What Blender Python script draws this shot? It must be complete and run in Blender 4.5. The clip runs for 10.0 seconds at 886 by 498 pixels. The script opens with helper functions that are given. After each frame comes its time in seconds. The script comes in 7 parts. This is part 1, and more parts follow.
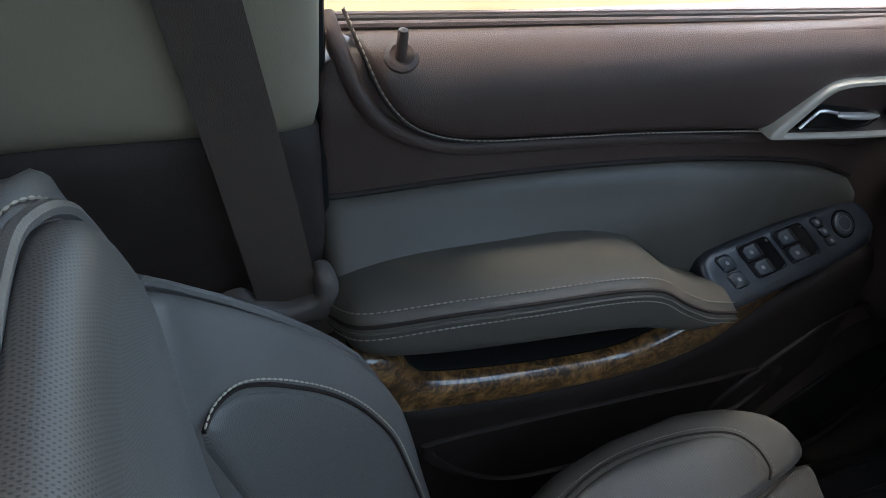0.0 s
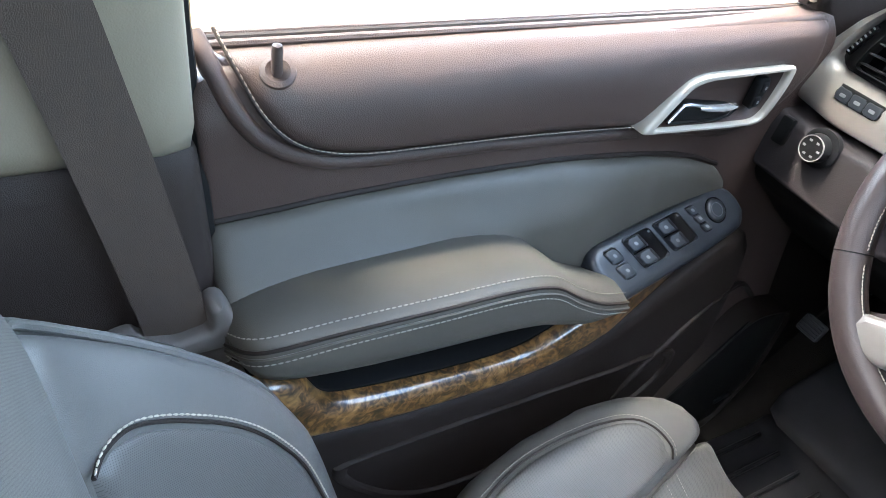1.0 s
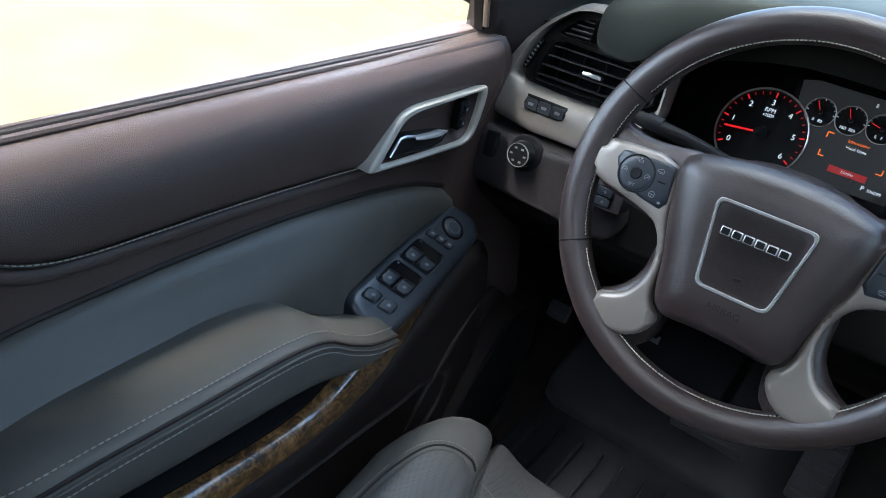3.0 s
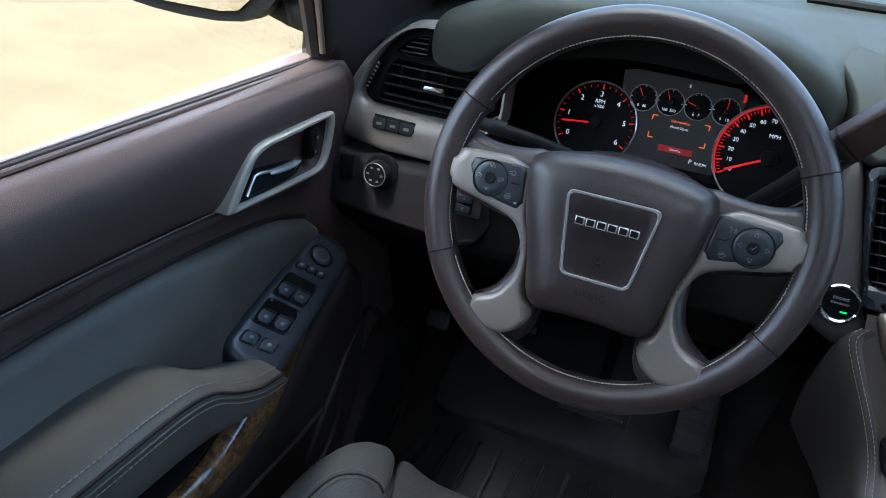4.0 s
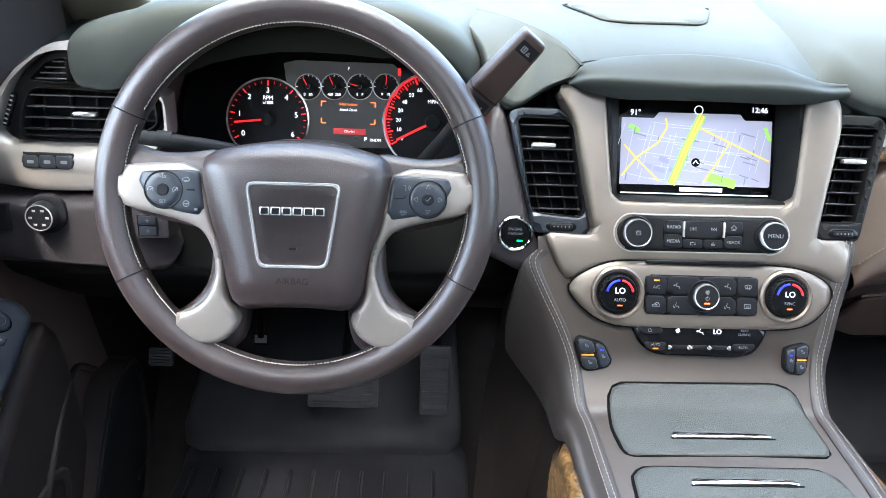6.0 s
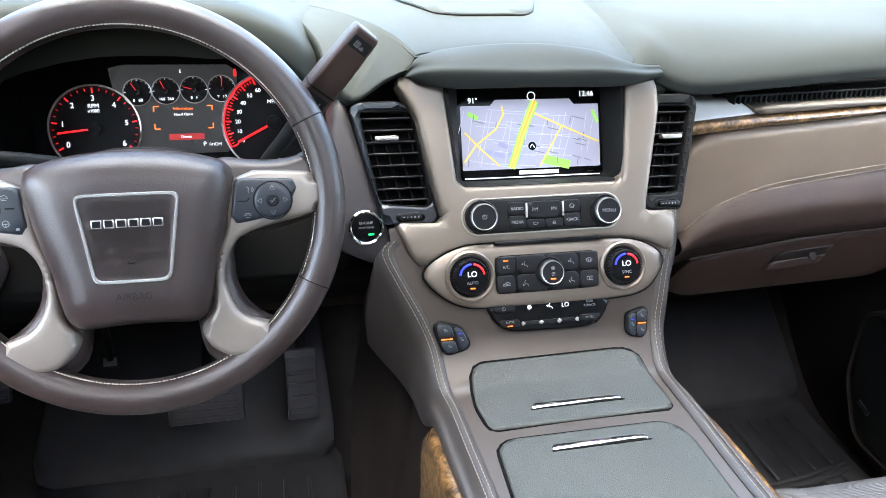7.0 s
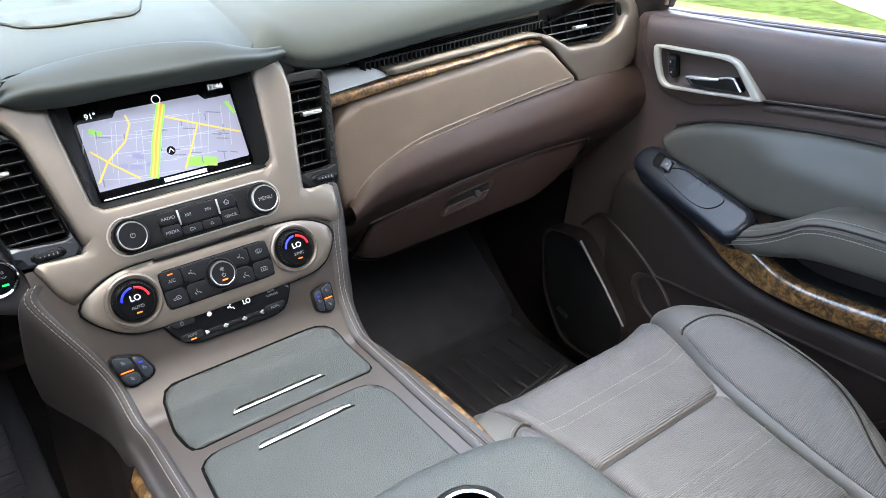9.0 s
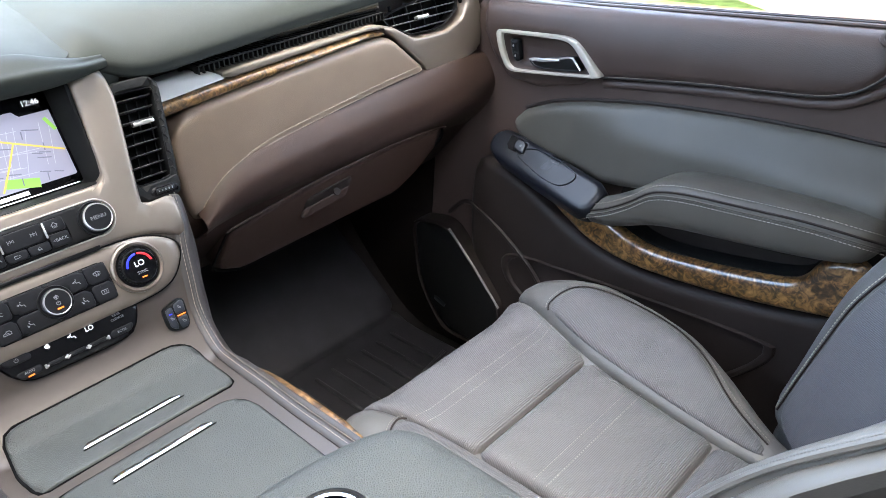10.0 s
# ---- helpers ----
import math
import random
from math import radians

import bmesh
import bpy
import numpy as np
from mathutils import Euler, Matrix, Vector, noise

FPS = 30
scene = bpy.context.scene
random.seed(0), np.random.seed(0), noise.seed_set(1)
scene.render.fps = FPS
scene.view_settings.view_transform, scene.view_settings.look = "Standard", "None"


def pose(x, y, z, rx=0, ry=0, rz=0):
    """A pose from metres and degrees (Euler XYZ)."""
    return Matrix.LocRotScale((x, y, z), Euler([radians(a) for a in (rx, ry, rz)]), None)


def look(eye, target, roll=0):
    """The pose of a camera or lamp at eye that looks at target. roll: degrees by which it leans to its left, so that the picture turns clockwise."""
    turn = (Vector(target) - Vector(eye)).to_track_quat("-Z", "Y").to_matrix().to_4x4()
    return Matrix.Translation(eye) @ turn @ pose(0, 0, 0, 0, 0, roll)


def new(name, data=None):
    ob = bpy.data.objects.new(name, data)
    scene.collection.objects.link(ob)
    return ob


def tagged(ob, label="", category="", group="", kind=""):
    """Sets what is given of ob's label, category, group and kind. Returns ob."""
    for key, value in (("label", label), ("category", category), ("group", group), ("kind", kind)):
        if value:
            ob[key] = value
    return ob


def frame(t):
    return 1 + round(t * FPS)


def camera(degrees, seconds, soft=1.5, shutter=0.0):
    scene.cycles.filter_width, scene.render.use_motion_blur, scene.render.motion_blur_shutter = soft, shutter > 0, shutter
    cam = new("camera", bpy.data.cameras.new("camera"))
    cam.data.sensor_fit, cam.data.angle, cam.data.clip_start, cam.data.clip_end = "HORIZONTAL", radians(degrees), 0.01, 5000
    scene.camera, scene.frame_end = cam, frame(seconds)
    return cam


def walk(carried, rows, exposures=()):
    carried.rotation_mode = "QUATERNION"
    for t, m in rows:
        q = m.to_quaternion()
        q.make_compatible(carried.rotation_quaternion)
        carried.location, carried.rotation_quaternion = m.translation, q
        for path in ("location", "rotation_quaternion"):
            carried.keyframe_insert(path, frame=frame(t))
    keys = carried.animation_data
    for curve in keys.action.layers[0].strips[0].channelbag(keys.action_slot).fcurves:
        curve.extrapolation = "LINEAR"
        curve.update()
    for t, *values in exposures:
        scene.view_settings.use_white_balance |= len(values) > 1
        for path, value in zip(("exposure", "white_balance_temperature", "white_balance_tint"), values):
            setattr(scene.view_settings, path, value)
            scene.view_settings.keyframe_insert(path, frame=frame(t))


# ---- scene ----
cam = camera(62.1, 10.0, 0.6)
PATH = [
    (0, (-0.34, 0.22, 1.027), (-1.7, 0.866, -0.29), 9.0),
    (0.5, (-0.342, 0.22, 1.029), (-1.656, 0.983, -0.272), 10.2),
    (1, (-0.337, 0.223, 1.022), (-1.616, 1.125, -0.222), 10.3),
    (1.5, (-0.34, 0.225, 1.021), (-1.552, 1.266, -0.182), 10.6),
    (2, (-0.344, 0.228, 1.022), (-1.472, 1.402, -0.14), 10.7),
    (2.5, (-0.345, 0.229, 1.023), (-1.374, 1.535, -0.089), 10.0),
    (3.8, (-0.341, 0.233, 1.025), (-1.036, 1.826, 0.035), 6.3),
    (4, (-0.345, 0.225, 1.032), (-0.972, 1.85, 0.049), 5.6),
    (4.5, (-0.341, 0.223, 1.031), (-0.814, 1.919, 0.082), 3.9),
    (5, (-0.334, 0.221, 1.03), (-0.638, 1.966, 0.099), 2.8),
    (5.5, (-0.317, 0.224, 1.019), (-0.443, 1.994, 0.096), 2.3),
    (5.9, (-0.311, 0.217, 1.011), (-0.283, 2.002, 0.11), 2.3),
    (6, (-0.306, 0.217, 1.015), (-0.247, 1.998, 0.106), 2.3),
    (6.2, (-0.3, 0.214, 1.013), (-0.172, 1.994, 0.109), 2.1),
    (7.3, (-0.291, 0.205, 1.017), (0.233, 1.914, 0.12), 2.3),
    (7.5, (-0.287, 0.197, 1.02), (0.3, 1.888, 0.128), 1.7),
    (8, (-0.273, 0.189, 1.021), (0.479, 1.807, 0.118), 0.7),
    (8.5, (-0.239, 0.184, 1.023), (0.653, 1.719, 0.103), -0.9),
    (9, (-0.21, 0.174, 1.018), (0.807, 1.617, 0.078), -2.1),
    (9.5, (-0.186, 0.164, 1.012), (0.947, 1.51, 0.061), -2.8),
    (10, (-0.175, 0.152, 1.011), (1.058, 1.398, 0.049), -3.5),
]
walk(cam, [(t, look(eye, target, roll)) for t, eye, target, roll in PATH],
     exposures=((0.0, 4.68, 6600, 4), (0.4, 5.83, 6600, 4), (1.0, 6.43, 6450, 4), (1.5, 6.57, 6250, 4), (2.0, 6.28, 6050, 0), (2.5, 5.55, 5950, 1), (4.0, 4.5, 5600, 0), (4.5, 4.75, 5650, 1), (5.0, 5.3, 5700, 2), (5.5, 5.98, 5950, 4), (6.0, 6.19, 6150, 4), (7.5, 5.97, 6400, 6), (8.5, 5.9, 6450, 5), (10.0, 5.9, 6550, 8)))
# ---------------------------------------------------------------- light
world = bpy.data.worlds.new("sky")
scene.world = world
world.use_nodes = True
wn, wl = world.node_tree.nodes, world.node_tree.links
wn.clear()
sky = wn.new("ShaderNodeTexSky")
sky.sky_type, sky.sun_disc = "NISHITA", False
sky.sun_elevation, sky.sun_rotation = radians(70), radians(194)
sky.air_density, sky.dust_density, sky.ozone_density = 1.0, 6.0, 0.6
bg = wn.new("ShaderNodeBackground")
bg.inputs["Strength"].default_value = 0.15
wout = wn.new("ShaderNodeOutputWorld")
wl.new(sky.outputs[0], bg.inputs[0])
wl.new(bg.outputs[0], wout.inputs[0])
sun = new("sun", bpy.data.lights.new("sun", "SUN"))
sun.data.energy, sun.data.angle, sun.data.color = 0.55, radians(24), (1.0, 0.95, 0.87)
sun.matrix_world = look((-0.6, -2.4, 7.0), (0, 0, 0))

# ---------------------------------------------------------------- materials


def material(name, base, rough=0.5, metal=0.0, grain=0.0, grain_size=0.001, vary=0.12, vary_size=0.06, kind="noise",
             emit=None, coat=0.0, spec=0.5, second=None, holes=0.0, weave=0.0, rough_vary=0.08):
    m = bpy.data.materials.new(name)
    m.use_nodes = True
    n, l = m.node_tree.nodes, m.node_tree.links
    b = n["Principled BSDF"]
    b.inputs["Roughness"].default_value = rough
    b.inputs["Metallic"].default_value = metal
    b.inputs["Specular IOR Level"].default_value = spec
    b.inputs["Coat Weight"].default_value = coat
    b.inputs["Coat Roughness"].default_value = 0.05
    tc = n.new("ShaderNodeTexCoord")
    where = tc.outputs["Object"]
    dark = tuple(c * (1 - vary) for c in base)
    light = tuple(min(1, c * (1 + vary)) for c in (second or base))
    big = n.new("ShaderNodeTexNoise")
    big.inputs["Scale"].default_value = 1 / vary_size
    big.inputs["Detail"].default_value = 5
    l.new(where, big.inputs["Vector"])
    ramp = n.new("ShaderNodeValToRGB")
    ramp.color_ramp.elements[0].position, ramp.color_ramp.elements[1].position = 0.3, 0.7
    ramp.color_ramp.elements[0].color, ramp.color_ramp.elements[1].color = (*dark, 1), (*light, 1)
    l.new(big.outputs["Fac"], ramp.inputs["Fac"])
    colour = ramp.outputs["Color"]
    rr = n.new("ShaderNodeMapRange")
    rr.inputs["To Min"].default_value, rr.inputs["To Max"].default_value = max(0.02, rough - rough_vary), min(1, rough + rough_vary)
    l.new(big.outputs["Fac"], rr.inputs["Value"])
    l.new(rr.outputs[0], b.inputs["Roughness"])
    height = None
    if grain:
        if kind == "leather":
            t = n.new("ShaderNodeTexVoronoi")
            t.inputs["Scale"].default_value = 1 / grain_size
            t.feature = "DISTANCE_TO_EDGE"
            l.new(where, t.inputs["Vector"])
            mm = n.new("ShaderNodeMapRange")
            mm.inputs["From Max"].default_value = 0.25
            l.new(t.outputs["Distance"], mm.inputs["Value"])
            height = mm.outputs[0]
        elif kind == "brushed":
            mp = n.new("ShaderNodeMapping")
            mp.inputs["Scale"].default_value = (40, 900, 900)
            l.new(where, mp.inputs["Vector"])
            t = n.new("ShaderNodeTexNoise")
            t.inputs["Scale"].default_value = 1.0
            l.new(mp.outputs[0], t.inputs["Vector"])
            height = t.outputs["Fac"]
        else:
            t = n.new("ShaderNodeTexNoise")
            t.inputs["Scale"].default_value = 1 / grain_size
            t.inputs["Detail"].default_value = 4
            l.new(where, t.inputs["Vector"])
            height = t.outputs["Fac"]
    if holes:
        uv = n.new("ShaderNodeUVMap")
        v = n.new("ShaderNodeTexVoronoi")
        v.inputs["Scale"].default_value, v.inputs["Randomness"].default_value = 1 / holes, 0.0
        mp = n.new("ShaderNodeMapping")
        mp.inputs["Rotation"].default_value = (0, 0, radians(45))
        l.new(uv.outputs[0], mp.inputs["Vector"])
        v.voronoi_dimensions = "2D"
        l.new(mp.outputs[0], v.inputs["Vector"])
        hr = n.new("ShaderNodeMapRange")
        hr.inputs["From Min"].default_value, hr.inputs["From Max"].default_value = 0.20, 0.32
        l.new(v.outputs["Distance"], hr.inputs["Value"])
        mix = n.new("ShaderNodeMix")
        mix.data_type = "RGBA"
        l.new(hr.outputs[0], mix.inputs[0])
        mix.inputs[6].default_value = tuple(c * 0.45 for c in base) + (1,)
        l.new(colour, mix.inputs[7])
        colour = mix.outputs[2]
        if height is not None:
            ad = n.new("ShaderNodeMath")
            ad.operation = "MULTIPLY_ADD"
            ad.inputs[1].default_value = 3.0
            l.new(hr.outputs[0], ad.inputs[0])
            l.new(height, ad.inputs[2])
            height = ad.outputs[0]
        else:
            height = hr.outputs[0]
    if weave:
        uv = n.new("ShaderNodeUVMap")
        wv = n.new("ShaderNodeTexWave")
        wv.bands_direction = "Y"
        wv.inputs["Scale"].default_value, wv.inputs["Distortion"].default_value = 0.314 / weave, 0.6
        wv.inputs["Detail Scale"].default_value = 2.0
        l.new(uv.outputs[0], wv.inputs["Vector"])
        mix = n.new("ShaderNodeMix")
        mix.data_type = "RGBA"
        l.new(wv.outputs["Fac"], mix.inputs[0])
        mix.inputs[6].default_value = tuple(c * 0.80 for c in base) + (1,)
        l.new(colour, mix.inputs[7])
        colour = mix.outputs[2]
        height = wv.outputs["Fac"]
    l.new(colour, b.inputs["Base Color"])
    if height is not None and grain:
        bp = n.new("ShaderNodeBump")
        bp.inputs["Strength"].default_value = grain
        bp.inputs["Distance"].default_value = 0.0011
        l.new(height, bp.inputs["Height"])
        l.new(bp.outputs[0], b.inputs["Normal"])
    if emit:
        b.inputs["Emission Color"].default_value = (*emit[0], 1)
        b.inputs["Emission Strength"].default_value = emit[1]
    return m


def burl_wood(name):
    m = bpy.data.materials.new(name)
    m.use_nodes = True
    n, l = m.node_tree.nodes, m.node_tree.links
    b = n["Principled BSDF"]
    tc = n.new("ShaderNodeTexCoord")
    w = n.new("ShaderNodeTexNoise")
    w.inputs["Scale"].default_value, w.inputs["Detail"].default_value, w.inputs["Distortion"].default_value = 26, 6, 2.4
    l.new(tc.outputs["Object"], w.inputs["Vector"])
    f = n.new("ShaderNodeTexNoise")
    f.inputs["Scale"].default_value, f.inputs["Detail"].default_value, f.inputs["Distortion"].default_value = 70, 8, 2.2
    l.new(tc.outputs["Object"], f.inputs["Vector"])
    mx = n.new("ShaderNodeMath")
    mx.operation = "MULTIPLY_ADD"
    mx.inputs[1].default_value = 0.55
    l.new(f.outputs["Fac"], mx.inputs[0])
    hf = n.new("ShaderNodeMath")
    hf.operation = "MULTIPLY"
    hf.inputs[1].default_value = 0.45
    l.new(w.outputs["Fac"], hf.inputs[0])
    l.new(hf.outputs[0], mx.inputs[2])
    r = n.new("ShaderNodeValToRGB")
    e = r.color_ramp.elements
    e[0].position, e[0].color = 0.36, (0.010, 0.006, 0.003, 1)
    e[1].position, e[1].color = 0.70, (0.36, 0.20, 0.075, 1)
    k = e.new(0.45)
    k.color = (0.055, 0.028, 0.010, 1)
    k = e.new(0.54)
    k.color = (0.17, 0.092, 0.033, 1)
    l.new(mx.outputs[0], r.inputs["Fac"])
    l.new(r.outputs[0], b.inputs["Base Color"])
    b.inputs["Roughness"].default_value = 0.35
    b.inputs["Coat Weight"].default_value, b.inputs["Coat Roughness"].default_value = 1.0, 0.03
    return m


def glass(name, tint=(0.90, 0.92, 0.90)):
    m = bpy.data.materials.new(name)
    m.use_nodes = True
    n, l = m.node_tree.nodes, m.node_tree.links
    n.clear()
    o = n.new("ShaderNodeOutputMaterial")
    t, g, mx, fr = (n.new("ShaderNodeBsdfTransparent"), n.new("ShaderNodeBsdfGlossy"), n.new("ShaderNodeMixShader"), n.new("ShaderNodeFresnel"))
    t.inputs[0].default_value = (*tint, 1)
    g.inputs["Roughness"].default_value = 0.02
    fr.inputs[0].default_value = 1.14
    l.new(fr.outputs[0], mx.inputs[0])
    l.new(t.outputs[0], mx.inputs[1])
    l.new(g.outputs[0], mx.inputs[2])
    l.new(mx.outputs[0], o.inputs[0])
    return m


LEATHER = material("grey_leather", (0.061, 0.056, 0.047), 0.48, spec=0.34, grain=0.12, grain_size=0.0014, kind="leather", vary=0.08)
SEAT = material("seat_leather", (0.092, 0.088, 0.083), 0.40, grain=0.12, grain_size=0.0014, kind="leather", vary=0.08)
PERF = material("perforated_leather", (0.082, 0.078, 0.073), 0.48, grain=0.10, grain_size=0.0014, kind="leather", holes=0.0013, vary=0.06)
RIBBED = material("ribbed_leather", (0.103, 0.097, 0.097), 0.52, grain=0.6, grain_size=0.0018, kind="leather", weave=0.0022, vary=0.06)
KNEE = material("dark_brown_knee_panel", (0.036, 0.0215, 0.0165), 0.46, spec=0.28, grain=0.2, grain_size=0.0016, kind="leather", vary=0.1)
LIDSKIN = material("grey_lid_leather", (0.050, 0.0515, 0.0455), 0.46, spec=0.35, grain=0.35, grain_size=0.0022, kind="leather", vary=0.06)
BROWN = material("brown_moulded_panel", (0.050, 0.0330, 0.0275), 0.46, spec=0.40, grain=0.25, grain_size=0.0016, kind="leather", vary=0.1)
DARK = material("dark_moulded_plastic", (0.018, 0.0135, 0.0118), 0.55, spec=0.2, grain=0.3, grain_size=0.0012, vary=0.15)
DASHTOP = material("olive_grey_dash_skin", (0.0275, 0.0300, 0.0272), 0.55, spec=0.09, grain=0.10, grain_size=0.0014, kind="leather", vary=0.06)
TAN = material("taupe_stitched_leather", (0.160, 0.117, 0.085), 0.45, grain=0.10, grain_size=0.002, kind="leather", vary=0.08)
SILVER = material("satin_champagne_metal", (0.255, 0.230, 0.207), 0.40, metal=0.38, grain=0.05, grain_size=0.0005, vary=0.04)
# darker taupe copy of the satin metal: dimmer reflections put into its colour
SHADED_METAL = material("shaded_taupe_metal", (0.178, 0.147, 0.118), 0.38, metal=0.50, grain=0.05, grain_size=0.0005, vary=0.04)
CHAMPAGNE = material("satin_champagne_trim", (0.230, 0.200, 0.172), 0.38, metal=0.42, grain=0.05, grain_size=0.0005, vary=0.04)
CHROME = material("chrome", (0.8, 0.8, 0.8), 0.08, metal=1.0, vary=0.02, rough_vary=0.03)
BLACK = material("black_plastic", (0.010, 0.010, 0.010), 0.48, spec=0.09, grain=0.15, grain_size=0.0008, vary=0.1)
GLOSS = material("gloss_black", (0.005, 0.005, 0.0055), 0.15, spec=0.16, vary=0.05, rough_vary=0.03)
BLUEGREY = material("satin_charcoal_plastic", (0.014, 0.017, 0.022), 0.34, spec=0.45, grain=0.05, grain_size=0.0008, vary=0.08)
# darker copy of the charcoal plastic: the passenger side's shade as colour
SHADED_CHARCOAL = material("shaded_charcoal_plastic", (0.0055, 0.0065, 0.0095), 0.30, spec=0.28, grain=0.05, grain_size=0.0008, vary=0.08)
BOARD = material("plum_black_plastic", (0.033, 0.0285, 0.0300), 0.5, spec=0.3, grain=0.2, grain_size=0.0012, vary=0.1)
SLAT = material("slat_plastic", (0.012, 0.0115, 0.0115), 0.36, spec=0.4, grain=0.05, grain_size=0.0008, vary=0.08)
BUTTON = material("button_plastic", (0.011, 0.011, 0.012), 0.48, spec=0.09, grain=0.05, grain_size=0.0006, vary=0.08)
BRIGHT = material("polished_trim", (0.46, 0.445, 0.42), 0.20, metal=0.55, vary=0.03)
# polished metal with the windscreen's reflection put into a pale base colour
GLARE_METAL = material("glare_toned_metal", (0.50, 0.49, 0.47), 0.25, metal=0.15, vary=0.03)
# matt near-black: shade inside gaps, seams and vents put into the colour
GAP = material("gap_shade", (0.006, 0.006, 0.006), 0.9, spec=0.02, vary=0.05)
WOOD = burl_wood("burl_wood")
BEIGE = material("beige_pillar_trim", (0.175, 0.148, 0.106), 0.7, grain=0.2, grain_size=0.0012, vary=0.05)
POST = material("dark_brown_plastic", (0.026, 0.019, 0.0165), 0.55, spec=0.2, grain=0.3, grain_size=0.0012, kind="leather", vary=0.12)
CARPET = material("dark_carpet", (0.032, 0.026, 0.023), 0.95, grain=1.0, grain_size=0.0012, vary=0.25, vary_size=0.03)
RUBBER = material("rubber_mat", (0.043, 0.042, 0.047), 0.45, grain=0.3, grain_size=0.0012, vary=0.2)
WEBBING = material("seat_belt_webbing", (0.044, 0.030, 0.022), 0.75, grain=0.6, grain_size=0.0009, vary=0.12, vary_size=0.01)
THREAD = material("pale_thread", (0.22, 0.205, 0.18), 0.8, vary=0.15, vary_size=0.004)
RIM_THREAD = material("cream_thread", (0.42, 0.38, 0.31), 0.8, vary=0.15, vary_size=0.004)
TAN_THREAD = material("taupe_thread", (0.26, 0.21, 0.165), 0.8, vary=0.15, vary_size=0.004)
WHITE_INK = material("white_marking", (0.17, 0.17, 0.175), 0.5, vary=0.02)
# grey tint added to dim the bright view through the side glass
GLASS = glass("dimmed_window_glass", (0.37, 0.38, 0.375))
SATIN = material("satin_silver", (0.36, 0.33, 0.28), 0.45, metal=0.2, grain=0.04, grain_size=0.0005, vary=0.04)
# glass of the unseen roof opening; its tint sets the added top light
TOPLIGHT_GLASS = glass("added_toplight_glass", (0.105, 0.112, 0.118))
# grey tint added to cut the daylight that reaches the dash
SCREEN = glass("dimmed_windscreen_glass", (0.37, 0.395, 0.39))
PRIVACY = glass("privacy_glass", (0.16, 0.165, 0.165))
HEADLINER = material("headliner_cloth", (0.30, 0.27, 0.22), 0.95, grain=0.4, grain_size=0.001, vary=0.05)
WHEELSKIN = material("steering_wheel_leather", (0.030, 0.0210, 0.0190), 0.33, spec=0.6, grain=0.13, grain_size=0.0015, kind="leather", vary=0.1)

# ---------------------------------------------------------------- mesh tools


def part(name, bm, mat, parent=None, label="", smooth=True):
    me = bpy.data.meshes.new(name)
    bm.to_mesh(me)
    bm.free()
    for p in me.polygons:
        p.use_smooth = smooth
    me.materials.append(mat)
    if smooth:
        me.set_sharp_from_angle(angle=radians(40))
    ob = new(name, me)
    if parent:
        ob.parent = parent
    if label:
        ob["label"] = label
    return ob


def thing(name, label, category, kind="", group=""):
    return tagged(new(name), label, category, group, kind)


def chaikin(pts, times=3, closed=True):
    p = [Vector(q) for q in pts]
    for _ in range(times):
        q, n = [], len(p)
        for i in range(n if closed else n - 1):
            a, b = p[i], p[(i + 1) % n]
            q += [a * 0.75 + b * 0.25, a * 0.25 + b * 0.75]
        p = q if closed else [p[0]] + q + [p[-1]]
    return p


def rounded(pts, r, seg=5):
    """A polygon whose corners are rounded with radius r."""
    p, out, n = [Vector(q) for q in pts], [], len(pts)
    for i in range(n):
        a, b, c = p[i - 1], p[i], p[(i + 1) % n]
        u, v = (a - b), (c - b)
        d = min(r, u.length * 0.45, v.length * 0.45)
        s, e = b + u.normalized() * d, b + v.normalized() * d
        for k in range(seg + 1):
            t = k / seg
            out.append(s * (1 - t) ** 2 + b * 2 * t * (1 - t) + e * t * t)
    return out


def resample(pts, n, closed=True):
    p = [Vector(q) for q in pts]
    if closed:
        p = p + [p[0]]
    a = np.array([tuple(q) for q in p])
    s = np.concatenate([[0], np.cumsum(np.linalg.norm(np.diff(a, axis=0), axis=1))])
    t = np.linspace(0, s[-1], n, endpoint=not closed)
    return [Vector([np.interp(x, s, a[:, k]) for k in range(a.shape[1])]) for x in t]


def spline(pts, n=8, closed=False):
    """Catmull-Rom through the points."""
    p, out, m = [Vector(q) for q in pts], [], len(pts)
    for i in range(m if closed else m - 1):
        if closed:
            a, b, c, d = p[i - 1], p[i], p[(i + 1) % m], p[(i + 2) % m]
        else:
            a, b, c, d = p[max(i - 1, 0)], p[i], p[i + 1], p[min(i + 2, m - 1)]
        for k in range(n):
            t = k / n
            out.append(0.5 * (2 * b + (c - a) * t + (2 * a - 5 * b + 4 * c - d) * t * t + (3 * b - a - 3 * c + d) * t ** 3))
    if not closed:
        out.append(p[-1])
    return out


